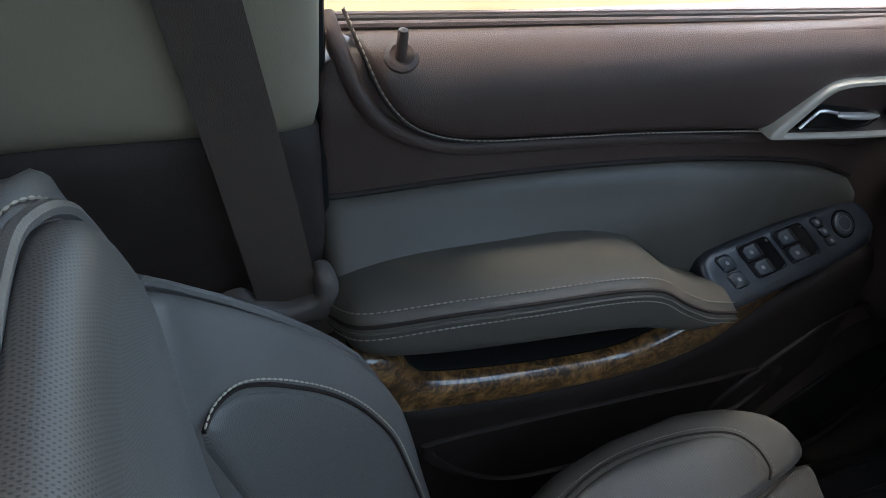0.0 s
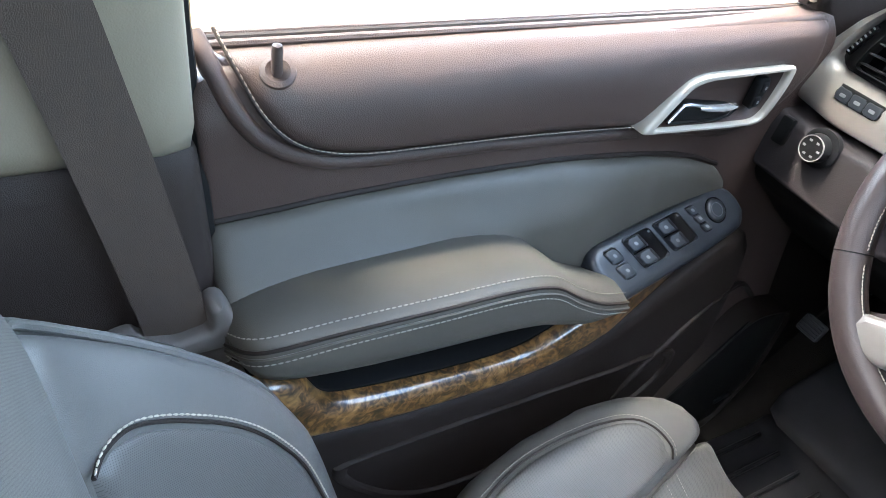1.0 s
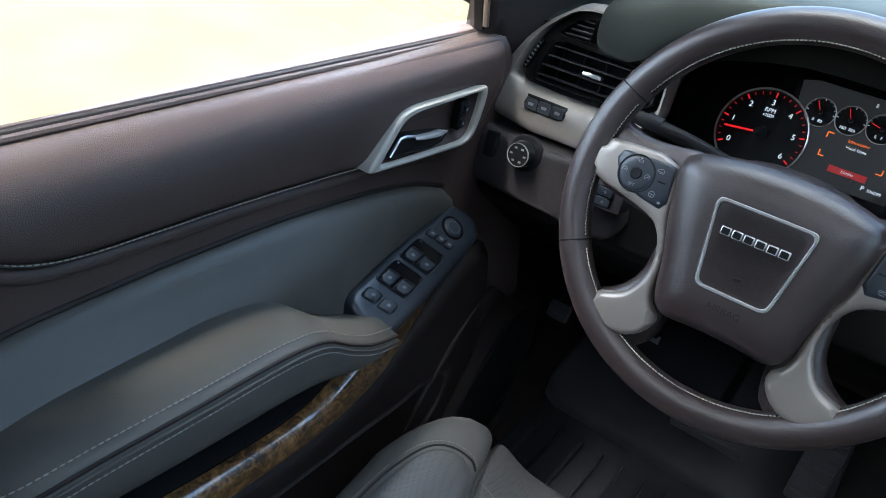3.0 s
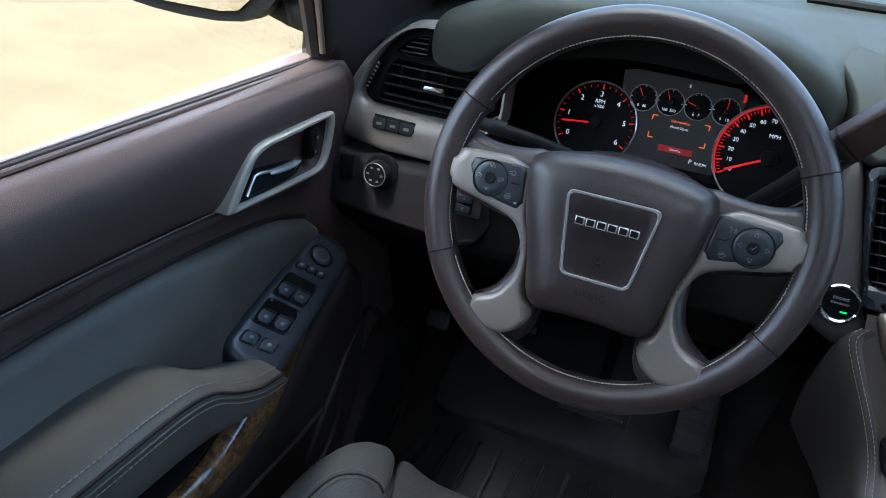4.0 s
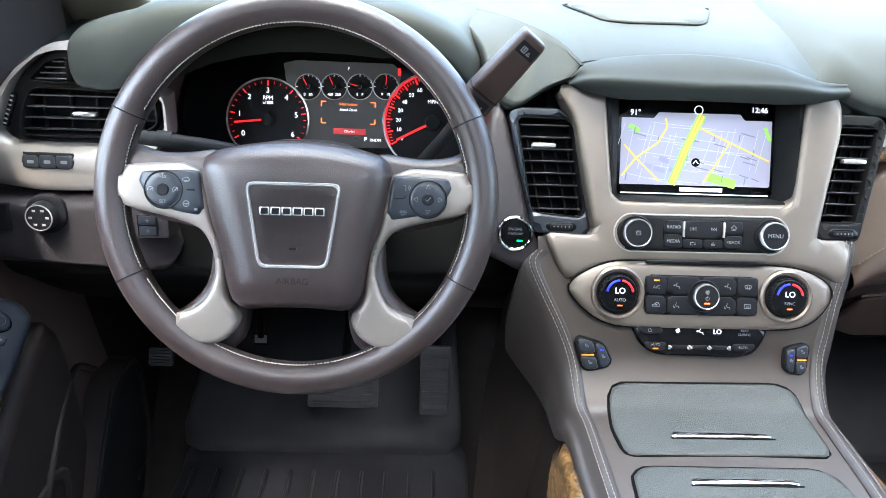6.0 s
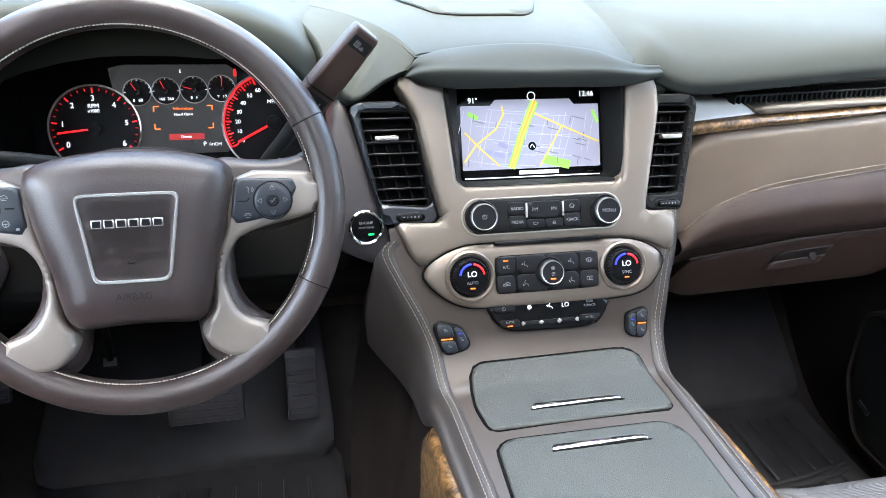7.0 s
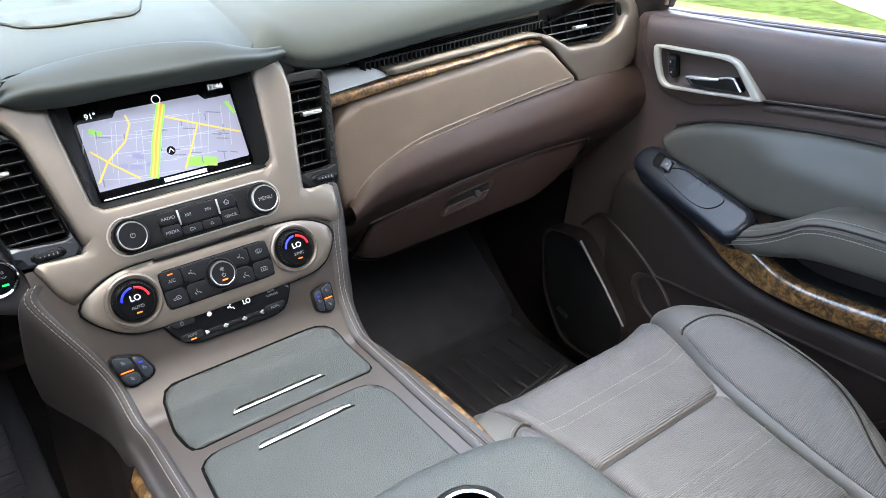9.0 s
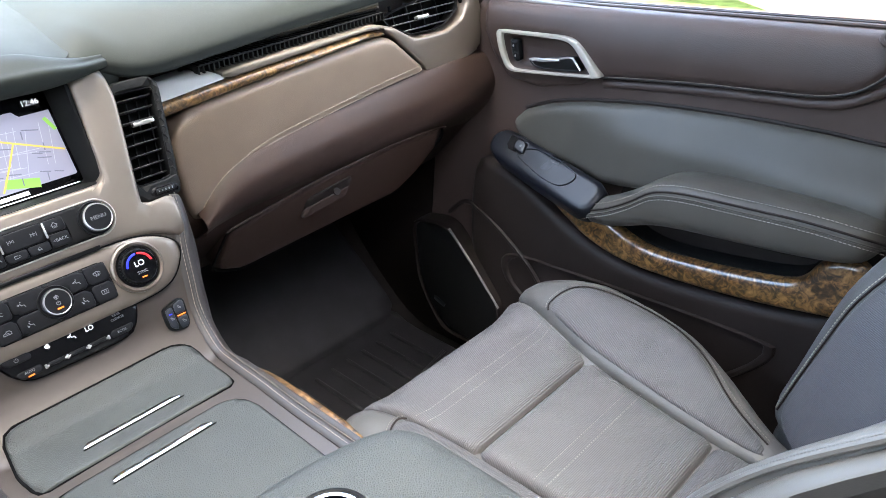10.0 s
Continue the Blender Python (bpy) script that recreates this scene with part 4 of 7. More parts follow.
        part("piping", tube([back(0.0025)(u, v, 0) for u, v in spline([(k * 0.155, 0.759), (k * 0.177, 0.7615), (k * 0.2025, 0.7265), (k * 0.2168, 0.6605), (k * 0.2330, 0.55), (k * 0.2530, 0.36)], 8)], 0.0032, 8), SEAT, th)
    for k in (1, -1):
        part("seam", tube([back(0.0015)(u, v, 0) for u, v in spline([(k * 0.1140, 0.36), (k * 0.1200, 0.64), (k * 0.1222, 0.69), (k * 0.1335, 0.722), (k * 0.1555, 0.759)], 8)], 0.0022, 6), GAP, th)
    half = [(0.112, 0.34), (0.118, 0.63), (0.120, 0.69), (0.131, 0.722), (0.155, 0.764), (0.148, 0.80), (0.125, 0.844), (0.100, 0.868), (0.06, 0.876)]
    top = half + [(-a, b) for a, b in reversed(half)]
    part("back_insert", pad_mesh(chaikin(top, 2), back(), 0.014, 0.018, 0.012, 0.012), PERF if s < 0 else RIBBED, th)
    edge = spline([(-a, b) for a, b in half[4:]] + [(a, b) for a, b in reversed(half[4:])], 6)
    part("piping", tube([back(0.0025)(u * 1.004, v + 0.0008, 0) for u, v in edge], 0.0034, 8), SEAT, th)
    part("stitching", stitch_mesh([back(-0.0050)(u * 1.05, v + 0.007, 0) for u, v in edge], 0.0052, 0.0040, 0.0009), RIM_THREAD, th)
    return th


seat_l = seat(-1, -0.445, 0.065, 0.065, "grey perforated leather driver seat with pale stitching")
seat_r = seat(1, 0.412, 0.0, 0.03, "grey ribbed leather passenger seat with pale stitching")

# ---------------------------------------------------------------- dashboard
dash = thing("dashboard", "dark dashboard with olive grey soft top and silver trim", "dashboard")
XS = (-0.805, -0.70, -0.63, -0.61, -0.42, -0.24, -0.22, -0.15, 0.0, 0.15, 0.25, 0.42, 0.58, 0.70, 0.805)


def top_edge(x):
    """Place (y, z) of the rear lip of the soft top."""
    if x < -0.2:
        k = 1 - abs((x + 0.43) / 0.26) ** 2.2
        return 1.03 - 0.02 * max(0, k), 0.80 + 0.055 * max(0, k)
    return 1.02, 0.805


def drop(x):
    """How far the top falls away towards the driver door."""
    return 0.068 * min(1.0, max(0.0, (-0.52 - x) / 0.17))


core = []
for x in XS:
    e = 0.02 * (abs(x) / 0.8) ** 2
    cav = 0.14 if -0.62 < x < -0.23 else 0.0
    core.append([Vector((x, y + e + (cav if 0.64 < z < 0.83 else 0), z - (drop(x) if z > 0.80 else 0))) for y, z in ((1.60, 0.86), (1.40, 0.855), (1.20, 0.84), (1.10, 0.82), (1.07, 0.79), (1.07, 0.74), (1.05, 0.66), (1.02, 0.63), (1.00, 0.60), (1.02, 0.565), (1.06, 0.52), (1.14, 0.45), (1.30, 0.36), (1.5, 0.3))])
part("core", loft(core, 3, 3), KNEE, dash)
# the skin ends at the crest beside the gauges and at the seam of the screen brow
CREST = [(-0.286, 1.180, 0.8725), (-0.248, 1.135, 0.8710), (-0.210, 1.090, 0.8690), (-0.181, 1.045, 0.8645), (-0.160, 1.015, 0.8560), (-0.1450, 0.989, 0.8440)]
SEAM = [(-0.123, 0.995, 0.8470), (-0.097, 1.000, 0.8500), (-0.060, 1.000, 0.8530), (-0.019, 1.000, 0.8540), (0.020, 0.995, 0.8530), (0.062, 0.990, 0.8480), (0.082, 0.988, 0.8420), (0.098, 0.985, 0.8360)]
rim_line = CREST + SEAM


def skin_z(x, y):
    """Height of the soft skin over a place near the middle of the dash."""
    xs = [q[0] for q in rim_line]
    ye, ze = float(np.interp(x, xs, [q[1] for q in rim_line])), float(np.interp(x, xs, [q[2] for q in rim_line]))
    f = max(0.0, (y - ye) / (1.30 - ye))
    return ze + (0.8785 - ze) * (1 - (1 - f) ** 2.2)


far = lambda x: [Vector((x, y, z - drop(x))) for y, z in ((1.58, 0.885), (1.40, 0.882), (1.30, 0.8785), (1.25, 0.876), (1.20, 0.873), (1.14, 0.868), (1.10, 0.858), (1.09, 0.84), (1.10, 0.82))]
near = lambda x, ye, ze: [Vector((x, 1.58, 0.885)), Vector((x, 1.40, 0.882))] + [Vector((x, ye + (1.30 - ye) * f, ze + (0.8785 - ze) * (1 - (1 - f) ** 2.2))) for f in (1.0, 0.72, 0.42, 0.18, 0.0)] + [Vector((x, ye + 0.0005, ze - 0.004)), Vector((x, ye + 0.006, ze - 0.014))]
secs = [far(x) for x in np.linspace(-0.80, -0.32, 7)] + [near(*q) for q in rim_line] + [near(0.120, 1.010, 0.838), near(0.15, 1.085, 0.850)] + [far(x) for x in np.linspace(0.20, 0.80, 7)]
part("soft_top", loft(secs, 4, 2), DASHTOP, dash, "olive grey soft dashboard skin")

# passenger soft pad
secs = [[Vector((0.106, y, z)) for y, z in ((1.35, 0.870), (1.26, 0.866), (1.16, 0.862), (1.065, 0.849), (1.015, 0.836), (0.993, 0.830), (0.990, 0.826), (0.998, 0.820), (1.05, 0.818))]]
for x, b, zf, yf in ((0.140, 0.6, 0.808, 0.995), (0.19, 1, 0.794, 0.985), (0.30, 1, 0.798, 0.99), (0.42, 1, 0.804, 1.0), (0.55, 1, 0.809, 1.005), (0.66, 1, 0.813, 1.02), (0.73, 0.7, 0.816, 1.05), (0.76, 0, 0.825, 1.09)):
    secs.append([Vector((x, y, z)) for y, z in ((1.35, 0.874), (1.26, 0.877 + 0.006 * b), (1.16, 0.874 + 0.008 * b), (yf + 0.075, 0.862 + 0.004 * b), (yf + 0.025, zf + 0.045), (yf + 0.002, zf + 0.022), (yf, zf + 0.008), (yf + 0.008, zf), (yf + 0.06, zf - 0.002))])
part("passenger_pad", loft(secs, 4, 4), DASHTOP, dash, "raised olive grey passenger side pad")

# cluster hood
secs = []
for x, zt, zb, yf in ((-0.687, 0.832, 0.826, 1.022), (-0.685, 0.845, 0.812, 1.008), (-0.679, 0.854, 0.802, 1.000), (-0.664, 0.860, 0.797, 0.996), (-0.63, 0.869, 0.799, 0.994), (-0.59, 0.886, 0.830, 0.995), (-0.54, 0.894, 0.856, 0.995), (-0.43, 0.902, 0.870, 0.995), (-0.34, 0.895, 0.862, 0.995), (-0.295, 0.880, 0.842, 0.995), (-0.270, 0.866, 0.822, 1.0), (-0.256, 0.852, 0.803, 1.01), (-0.246, 0.838, 0.790, 1.03)):
    m_, h = (zt + zb) / 2, (zt - zb) / 2
    secs.append([Vector((x, y, z)) for y, z in ((1.36, 0.874 - drop(x)), (1.24, max(0.879 - drop(x), zt - 0.018)), (1.12, max(0.870 - drop(x), zt - 0.003)), (yf + 0.045, zt), (yf + 0.016, m_ + h * 0.82), (yf + 0.004, m_ + h * 0.45), (yf, m_ - h * 0.45), (yf + 0.003, m_ - h * 0.88), (yf + 0.014, zb), (yf + 0.10, zb + 0.004), (yf + 0.17, zb - 0.005))])
part("cluster_hood", loft(secs, 4, 4), DASHTOP, dash, "soft hood over the gauges")

# screen brow: a padded roll between the seam and the screen
secs = []
for x, ye, ze, yf, zf, zb in ((-0.1560, 0.985, 0.8262, 0.978, 0.8245, 0.8225), (-0.1440, 0.988, 0.8410, 0.967, 0.8320, 0.8190), (-0.123, 0.995, 0.8468, 0.959, 0.8358, 0.8160), (-0.097, 1.0, 0.8497, 0.955, 0.8360, 0.8146), (-0.060, 1.0, 0.8527, 0.955, 0.8355, 0.8150), (-0.019, 1.0, 0.8537, 0.955, 0.8345, 0.8152),
                              (0.020, 0.995, 0.8527, 0.955, 0.8348, 0.8148), (0.062, 0.990, 0.8477, 0.956, 0.8340, 0.8137), (0.085, 0.987, 0.8410, 0.957, 0.8320, 0.8142), (0.106, 0.985, 0.8350, 0.961, 0.8290, 0.8152), (0.124, 0.987, 0.8320, 0.969, 0.8270, 0.8160), (0.148, 1.002, 0.8280, 0.986, 0.8240, 0.8150)):
    h = ze - zb
    secs.append([Vector((x, y, z)) for y, z in ((ye + 0.012, ze - 0.5 * h), (ye + 0.0015, ze - 0.22 * h), (ye - 0.0020, ze - 0.0006), (ye - 0.006, ze + 0.0003), ((ye + yf) / 2, (ze + zf) / 2 + 0.10 * h), (yf + 0.007, zf + 0.09 * h), (yf, zf - 0.04 * h), (yf, zf - (zf - zb) * 0.55), (yf + 0.004, zb + 0.001), (yf + 0.012, zb - 0.001), (yf + 0.06, zb - 0.003))])
part("screen_brow", loft(secs, 4, 5), DASHTOP, dash, "soft brow over the screen")
part("brow_seam", tube(spline([(-0.1575, 0.984, 0.8240)] + [(x, y - 0.0008, z - 0.0012) for x, y, z in CREST[-1:] + SEAM], 6), 0.0009, 6), BLACK, dash)

# flank facing the driver between the crest, the gauge hood and the stack
foot = [(-0.289, 1.165, 0.8690), (-0.262, 1.090, 0.8620), (-0.2440, 1.030, 0.8460), (-0.236, 1.000, 0.8200), (-0.213, 0.985, 0.7960), (-0.180, 0.980, 0.8170), (-0.157, 0.981, 0.8285), (-0.152, 0.983, 0.8270)]
secs = []
for p, q in zip(CREST[:4] + [(-0.172, 1.032, 0.8615)] + CREST[4:] + [(-0.149, 0.986, 0.8370)], foot):
    p, q = Vector(p), Vector(q)
    out = Vector((-0.45, -0.65, 0.60)) * min(1.0, (p - q).length / 0.07)
    secs.append([p + Vector((0.008, 0.016, -0.010)), p + Vector((0.0012, 0.0035, 0.0012))] + [p.lerp(q, t) + out * b for t, b in ((0.03, 0.0016), (0.12, 0.0016), (0.35, 0.0014), (0.62, 0.0020), (0.86, 0.0020), (0.97, 0.0008))]
                + [q + Vector((-0.002, 0.006, -0.005)), q + Vector((-0.004, 0.030, -0.014))])
part("dash_flank", loft(secs, 4, 4), DASHTOP, dash, "sloping flank beside the gauge hood")
part("dash_bridge", loft([[Vector((x, y, z)) for y, z in ((1.22, 0.871), (1.14, 0.866), (1.08, 0.856), (1.035, 0.842), (1.005, 0.822), (0.995, 0.803), (1.003, 0.788), (1.03, 0.78))] for x in (0.095, 0.115, 0.135, 0.160)], 4, 3), DASHTOP, dash)
# speaker tray lid and sensor
tray = rounded([(-0.140, 1.172), (-0.120, 1.139), (-0.099, 1.104), (-0.069, 1.093), (0.012, 1.0925), (0.026, 1.110), (0.048, 1.172)], 0.008)
part("speaker_lid", pad_mesh(tray, lambda u, v, w: Vector((u, v, skin_z(u, v) + 0.0022 + w)), 0.0012, 0.001, 0.004, 0.02), DASHTOP, dash)
part("lid_gap", tube([Vector((q.x, q.y, skin_z(q.x, q.y) + 0.0014)) for q in tray], 0.0010, 6, True), BLACK, dash)
for x0, x1 in ((-0.30, 0.24), (-0.66, -0.36), (0.30, 0.62)):
    part("demist_slot", tube([(x0 + (x1 - x0) * k / 8, 1.335, 0.8835) for k in range(9)], 0.007, 8), BLACK, dash)
part("sensor", lathe([(0.012, 0), (0.011, 0.006), (0.006, 0.011), (0.001, 0.012)], pose(-0.03, 1.235, 0.877), 24), BLACK, dash)

# passenger front: taupe panel, wood, silver, grille
FP = lambda off=0.0: (lambda u, v, w: Vector((u, 0.998 - off - w + 0.35 * (0.72 - v) * (0 if v > 0.72 else 0) + 0.05 * max(0, u - 0.45) ** 2, v)))
taupe = [(0.197, 0.7365), (0.30, 0.7460), (0.42, 0.7550), (0.53, 0.7635), (0.570, 0.7630), (0.590, 0.7500), (0.615, 0.7255), (0.650, 0.696), (0.64, 0.691), (0.556, 0.686), (0.448, 0.674), (0.347, 0.661), (0.300, 0.648), (0.262, 0.632), (0.236, 0.612), (0.224, 0.594), (0.204, 0.596)]
part("taupe_panel", pad_mesh(chaikin(taupe, 2), FP(-0.004), 0.008, 0.010, 0.03, 0.012), TAN, dash, "taupe stitched leather facing")
for k in (0.006, 0.013):
    ln = spline([(0.636, 0.691 + k), (0.556, 0.685 + k), (0.448, 0.673 + k), (0.347, 0.660 + k), (0.300, 0.647 + k), (0.262 - k * 0.2, 0.631 + k * 0.9), (0.236 - k * 0.5, 0.611 + k * 0.6), (0.225 - k * 0.8, 0.594 + k * 0.3)], 8)
    part("stitching", stitch_mesh([FP(0.0045)(u, v, 0) for u, v in ln], 0.0050, 0.0038, 0.0008), TAN_THREAD, dash)
wood = [(0.197, 0.757), (0.30, 0.7630), (0.42, 0.7695), (0.53, 0.7755), (0.560, 0.7735), (0.575, 0.7640), (0.53, 0.7655), (0.42, 0.7570), (0.30, 0.7480), (0.197, 0.7385)]
part("wood_strip", pad_mesh(rounded(wood, 0.002), FP(-0.0045), 0.010, 0.008, 0.02, 0.006), WOOD, dash, "glossy burl wood strip")
# corner trim; its brightness is a painted reflection of the windscreen
part("bright_corner", pad_mesh(rounded([(0.199, 0.7770), (0.262, 0.7805), (0.274, 0.7795), (0.302, 0.7640), (0.199, 0.7570)], 0.003), lambda u, v, w: FP(-0.002)(u, v, w) + Vector((0, 0.9 * (v - 0.756), 0)), 0.005, 0.003, 0.02, 0.006), GLARE_METAL, dash)
sil = [(0.288, 0.7700), (0.30, 0.7775), (0.42, 0.7815), (0.545, 0.7850), (0.585, 0.774), (0.63, 0.748), (0.70, 0.745), (0.742, 0.758), (0.760, 0.785), (0.752, 0.806), (0.766, 0.812), (0.784, 0.792), (0.796, 0.75), (0.785, 0.70), (0.71, 0.680), (0.648, 0.682), (0.645, 0.70), (0.615, 0.729), (0.583, 0.760), (0.562, 0.7745), (0.53, 0.7770), (0.42, 0.7710), (0.30, 0.7645)]
part("silver_sweep", pad_mesh(rounded(sil, 0.006), FP(-0.004), 0.007, 0.004, 0.02, 0.007), SHADED_METAL, dash, "satin taupe silver sweep")
for k in range(44):
    x = 0.262 + 0.31 * k / 43
    part("grille_fin", box_mesh(0.0018, 0.03, 0.010, pose(x, 1.017, 0.7825 + 0.010 * k / 43), 0), BLACK, dash)
part("grille_bed", box_mesh(0.34, 0.004, 0.024, pose(0.42, 1.033, 0.788, 0, -2.2), 0.001), GLOSS, dash)
part("grille_bar", tube([(0.262 + 0.31 * k / 10, 1.003, 0.7875 + 0.010 * k / 10) for k in range(11)], 0.0014, 6), BLACK, dash)

# knee roll and glove box
secs = []
for x, dz in ((0.215, -0.050), (0.25, -0.016), (0.30, 0.008), (0.42, 0.024), (0.55, 0.034), (0.66, 0.04), (0.73, 0.04), (0.80, 0.035)):
    secs.append([Vector((x, y, z)) for y, z in ((1.03, 0.66 + dz), (1.0, 0.655 + dz), (0.985, 0.64 + dz * 0.8), (0.978, 0.62 + dz * 0.6), (0.99, 0.595 + dz * 0.4), (1.02, 0.57 + dz * 0.2), (1.06, 0.545), (1.10, 0.51))])
part("knee_roll", loft(secs, 4, 4), KNEE, dash, "dark brown lower dashboard roll")
glove = [(0.27, 0.545), (0.34, 0.562), (0.43, 0.577), (0.56, 0.588), (0.69, 0.583), (0.70, 0.56), (0.66, 0.50), (0.62, 0.47), (0.30, 0.455), (0.25, 0.48)]
WG = lambda u, v, w: Vector((u, 1.025 + 0.55 * (0.565 - v) - 0.0 - w * 0.9, v - w * 0.4))
part("glove_gap", tube([WG(q.x, q.y, 0.0035) for q in chaikin(rounded([(0.480 + (a - 0.480) * 1.012, 0.53 + (b - 0.53) * 1.03) for a, b in glove], 0.01), 1)], 0.0022, 6, True), GAP, dash)
part("glove_lip", tube([WG(u, v, 0.0075) for u, v in spline([(0.262, 0.552), (0.34, 0.567), (0.43, 0.582), (0.56, 0.5925), (0.66, 0.591), (0.695, 0.586)], 6)], 0.0016, 6), KNEE, dash)
gb = part("glove_box", pad_mesh(chaikin(rounded(glove, 0.01), 1), WG, 0.008, 0.006, 0.03, 0.012), KNEE, dash, "closed dark brown glove box door")
part("latch_plate", pad_mesh(rounded([(0.405, 0.553), (0.49, 0.564), (0.49, 0.535), (0.40, 0.526)], 0.004), lambda u, v, w: WG(u, v, w + 0.0090), 0.0015, 0.002, 0.004, 0.01), DARK, gb, "recessed latch plate")
part("latch_pull", pad_mesh(rounded([(0.404, 0.534), (0.488, 0.545), (0.484, 0.529), (0.397, 0.517)], 0.003), lambda u, v, w: WG(u, v, w + 0.0105 + 0.35 * max(0, 0.533 - v + 0.12 * (u - 0.44))), 0.002, 0.003, 0.006, 0.006), BROWN, gb)
part("key_lock", lathe([(0.006, 0), (0.006, 0.003), (0.001, 0.0035)], pose(0.452, 1.014, 0.546, 60), 20), DARK, gb)

# driver left end: silver vent surround, switch strip
LP = lambda off=0.0: (lambda u, v, w: Vector((u, 1.015 - off - w + 0.25 * (v - 0.72), v)))
so_ = [(-0.805, 0.685), (-0.803, 0.74), (-0.780, 0.782), (-0.757, 0.808), (-0.726, 0.831), (-0.705, 0.834), (-0.688, 0.834), (-0.68, 0.826), (-0.65, 0.80), (-0.592, 0.785), (-0.59, 0.74), (-0.63, 0.70), (-0.668, 0.677), (-0.74, 0.676)]
vo = [(-0.768, 0.730), (-0.781, 0.742), (-0.765, 0.784), (-0.752, 0.803), (-0.724, 0.8255), (-0.705, 0.829), (-0.688, 0.829), (-0.65, 0.800), (-0.597, 0.783), (-0.596, 0.748), (-0.625, 0.733), (-0.665, 0.728), (-0.72, 0.728)]
part("vent_surround", ring_mesh(rounded(so_, 0.004, 3), rounded(vo, 0.004, 3), LP(), 0.012, 96, 0.02), SILVER, dash, "satin silver vent surround")
strip = part("switch_strip", pad_mesh(rounded([(-0.7565, 0.7215), (-0.754, 0.7045), (-0.698, 0.7035), (-0.695, 0.7205)], 0.003), LP(0.010), 0.004, 0.002, 0.004, 0.006), BLACK, dash)
for k in range(3):
    part("strip_key", pad_mesh(rounded(rect(0.0178, 0.0138, (-0.7440 + 0.0185 * k, 0.7126)), 0.0012), LP(0.0136), 0.0012, 0.001, 0.001, 0.004), BLUEGREY, strip)
    part("glyph", pad_mesh(rounded(rect(0.0075, 0.0035, (-0.7440 + 0.0185 * k, 0.7126)), 0.001), LP(0.0150), 0.0003, 0.001, 0.0003, 0.003), WHITE_INK, strip)
low = [(-0.815, 0.60), (-0.81, 0.672), (-0.74, 0.668), (-0.66, 0.672), (-0.60, 0.68), (-0.58, 0.62), (-0.60, 0.59)]
part("switch_board", pad_mesh(rounded(low, 0.01), lambda u, v, w: Vector((u, 0.985 + 0.15 * (v - 0.64) - w, v)), 0.008, 0.01, 0.05, 0.014), BOARD, dash)
secs = []
for x in (-0.81, -0.70, -0.55, -0.40, -0.25, -0.19):
    secs.append([Vector((x, y, z)) for y, z in ((1.05, 0.64), (1.0, 0.618), (0.985, 0.60), (0.995, 0.575), (1.03, 0.545), (1.08, 0.50), (1.16, 0.44))])
# black base colour carries the shade below the dash on this brown panel
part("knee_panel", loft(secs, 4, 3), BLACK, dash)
# dark plastic, blackened further to hold the shade behind the wheel
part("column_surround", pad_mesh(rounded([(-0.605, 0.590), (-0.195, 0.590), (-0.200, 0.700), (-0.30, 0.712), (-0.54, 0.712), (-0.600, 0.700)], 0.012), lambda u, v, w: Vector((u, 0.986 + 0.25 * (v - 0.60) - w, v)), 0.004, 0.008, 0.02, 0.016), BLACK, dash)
part("panel_seam", tube([(-0.785, 0.977, 0.605), (-0.70, 0.977, 0.605), (-0.598, 0.977, 0.605)], 0.0012, 6), LEATHER, dash)
lkm = basis((-0.7275, 0.98, 0.6585), (1, 0, 0), (0, 0.15, 1))
lk = part("light_knob", lathe([(0.0225, -0.004), (0.0225, 0.004), (0.0205, 0.006), (0.0165, 0.007), (0.0155, 0.018), (0.0145, 0.020), (0.001, 0.0205)], lkm, 36), BUTTON, dash, "round headlamp knob")
part("knob_ring", lathe([(0.0149, 0.0185), (0.0147, 0.0211), (0.0139, 0.0211), (0.0137, 0.0195)], lkm, 36, False), BRIGHT, lk)
for k in range(6):
    a = k * math.pi / 3
    part("glyph", pad_mesh(rect(0.0036, 0.0024, (0.0092 * math.cos(a), 0.0092 * math.sin(a))), lambda u, v, w: lkm @ Vector((u, v, w + 0.0206)), 0.0003, 0.001, 0.0003, 0.003), WHITE_INK, lk)
part("dimmer", box_mesh(0.016, 0.01, 0.034, basis((-0.775, 0.975, 0.655), (1, 0, 0), (0, 0.15, 1)) @ pose(0, 0, 0, 90), 0.003), BLACK, dash)


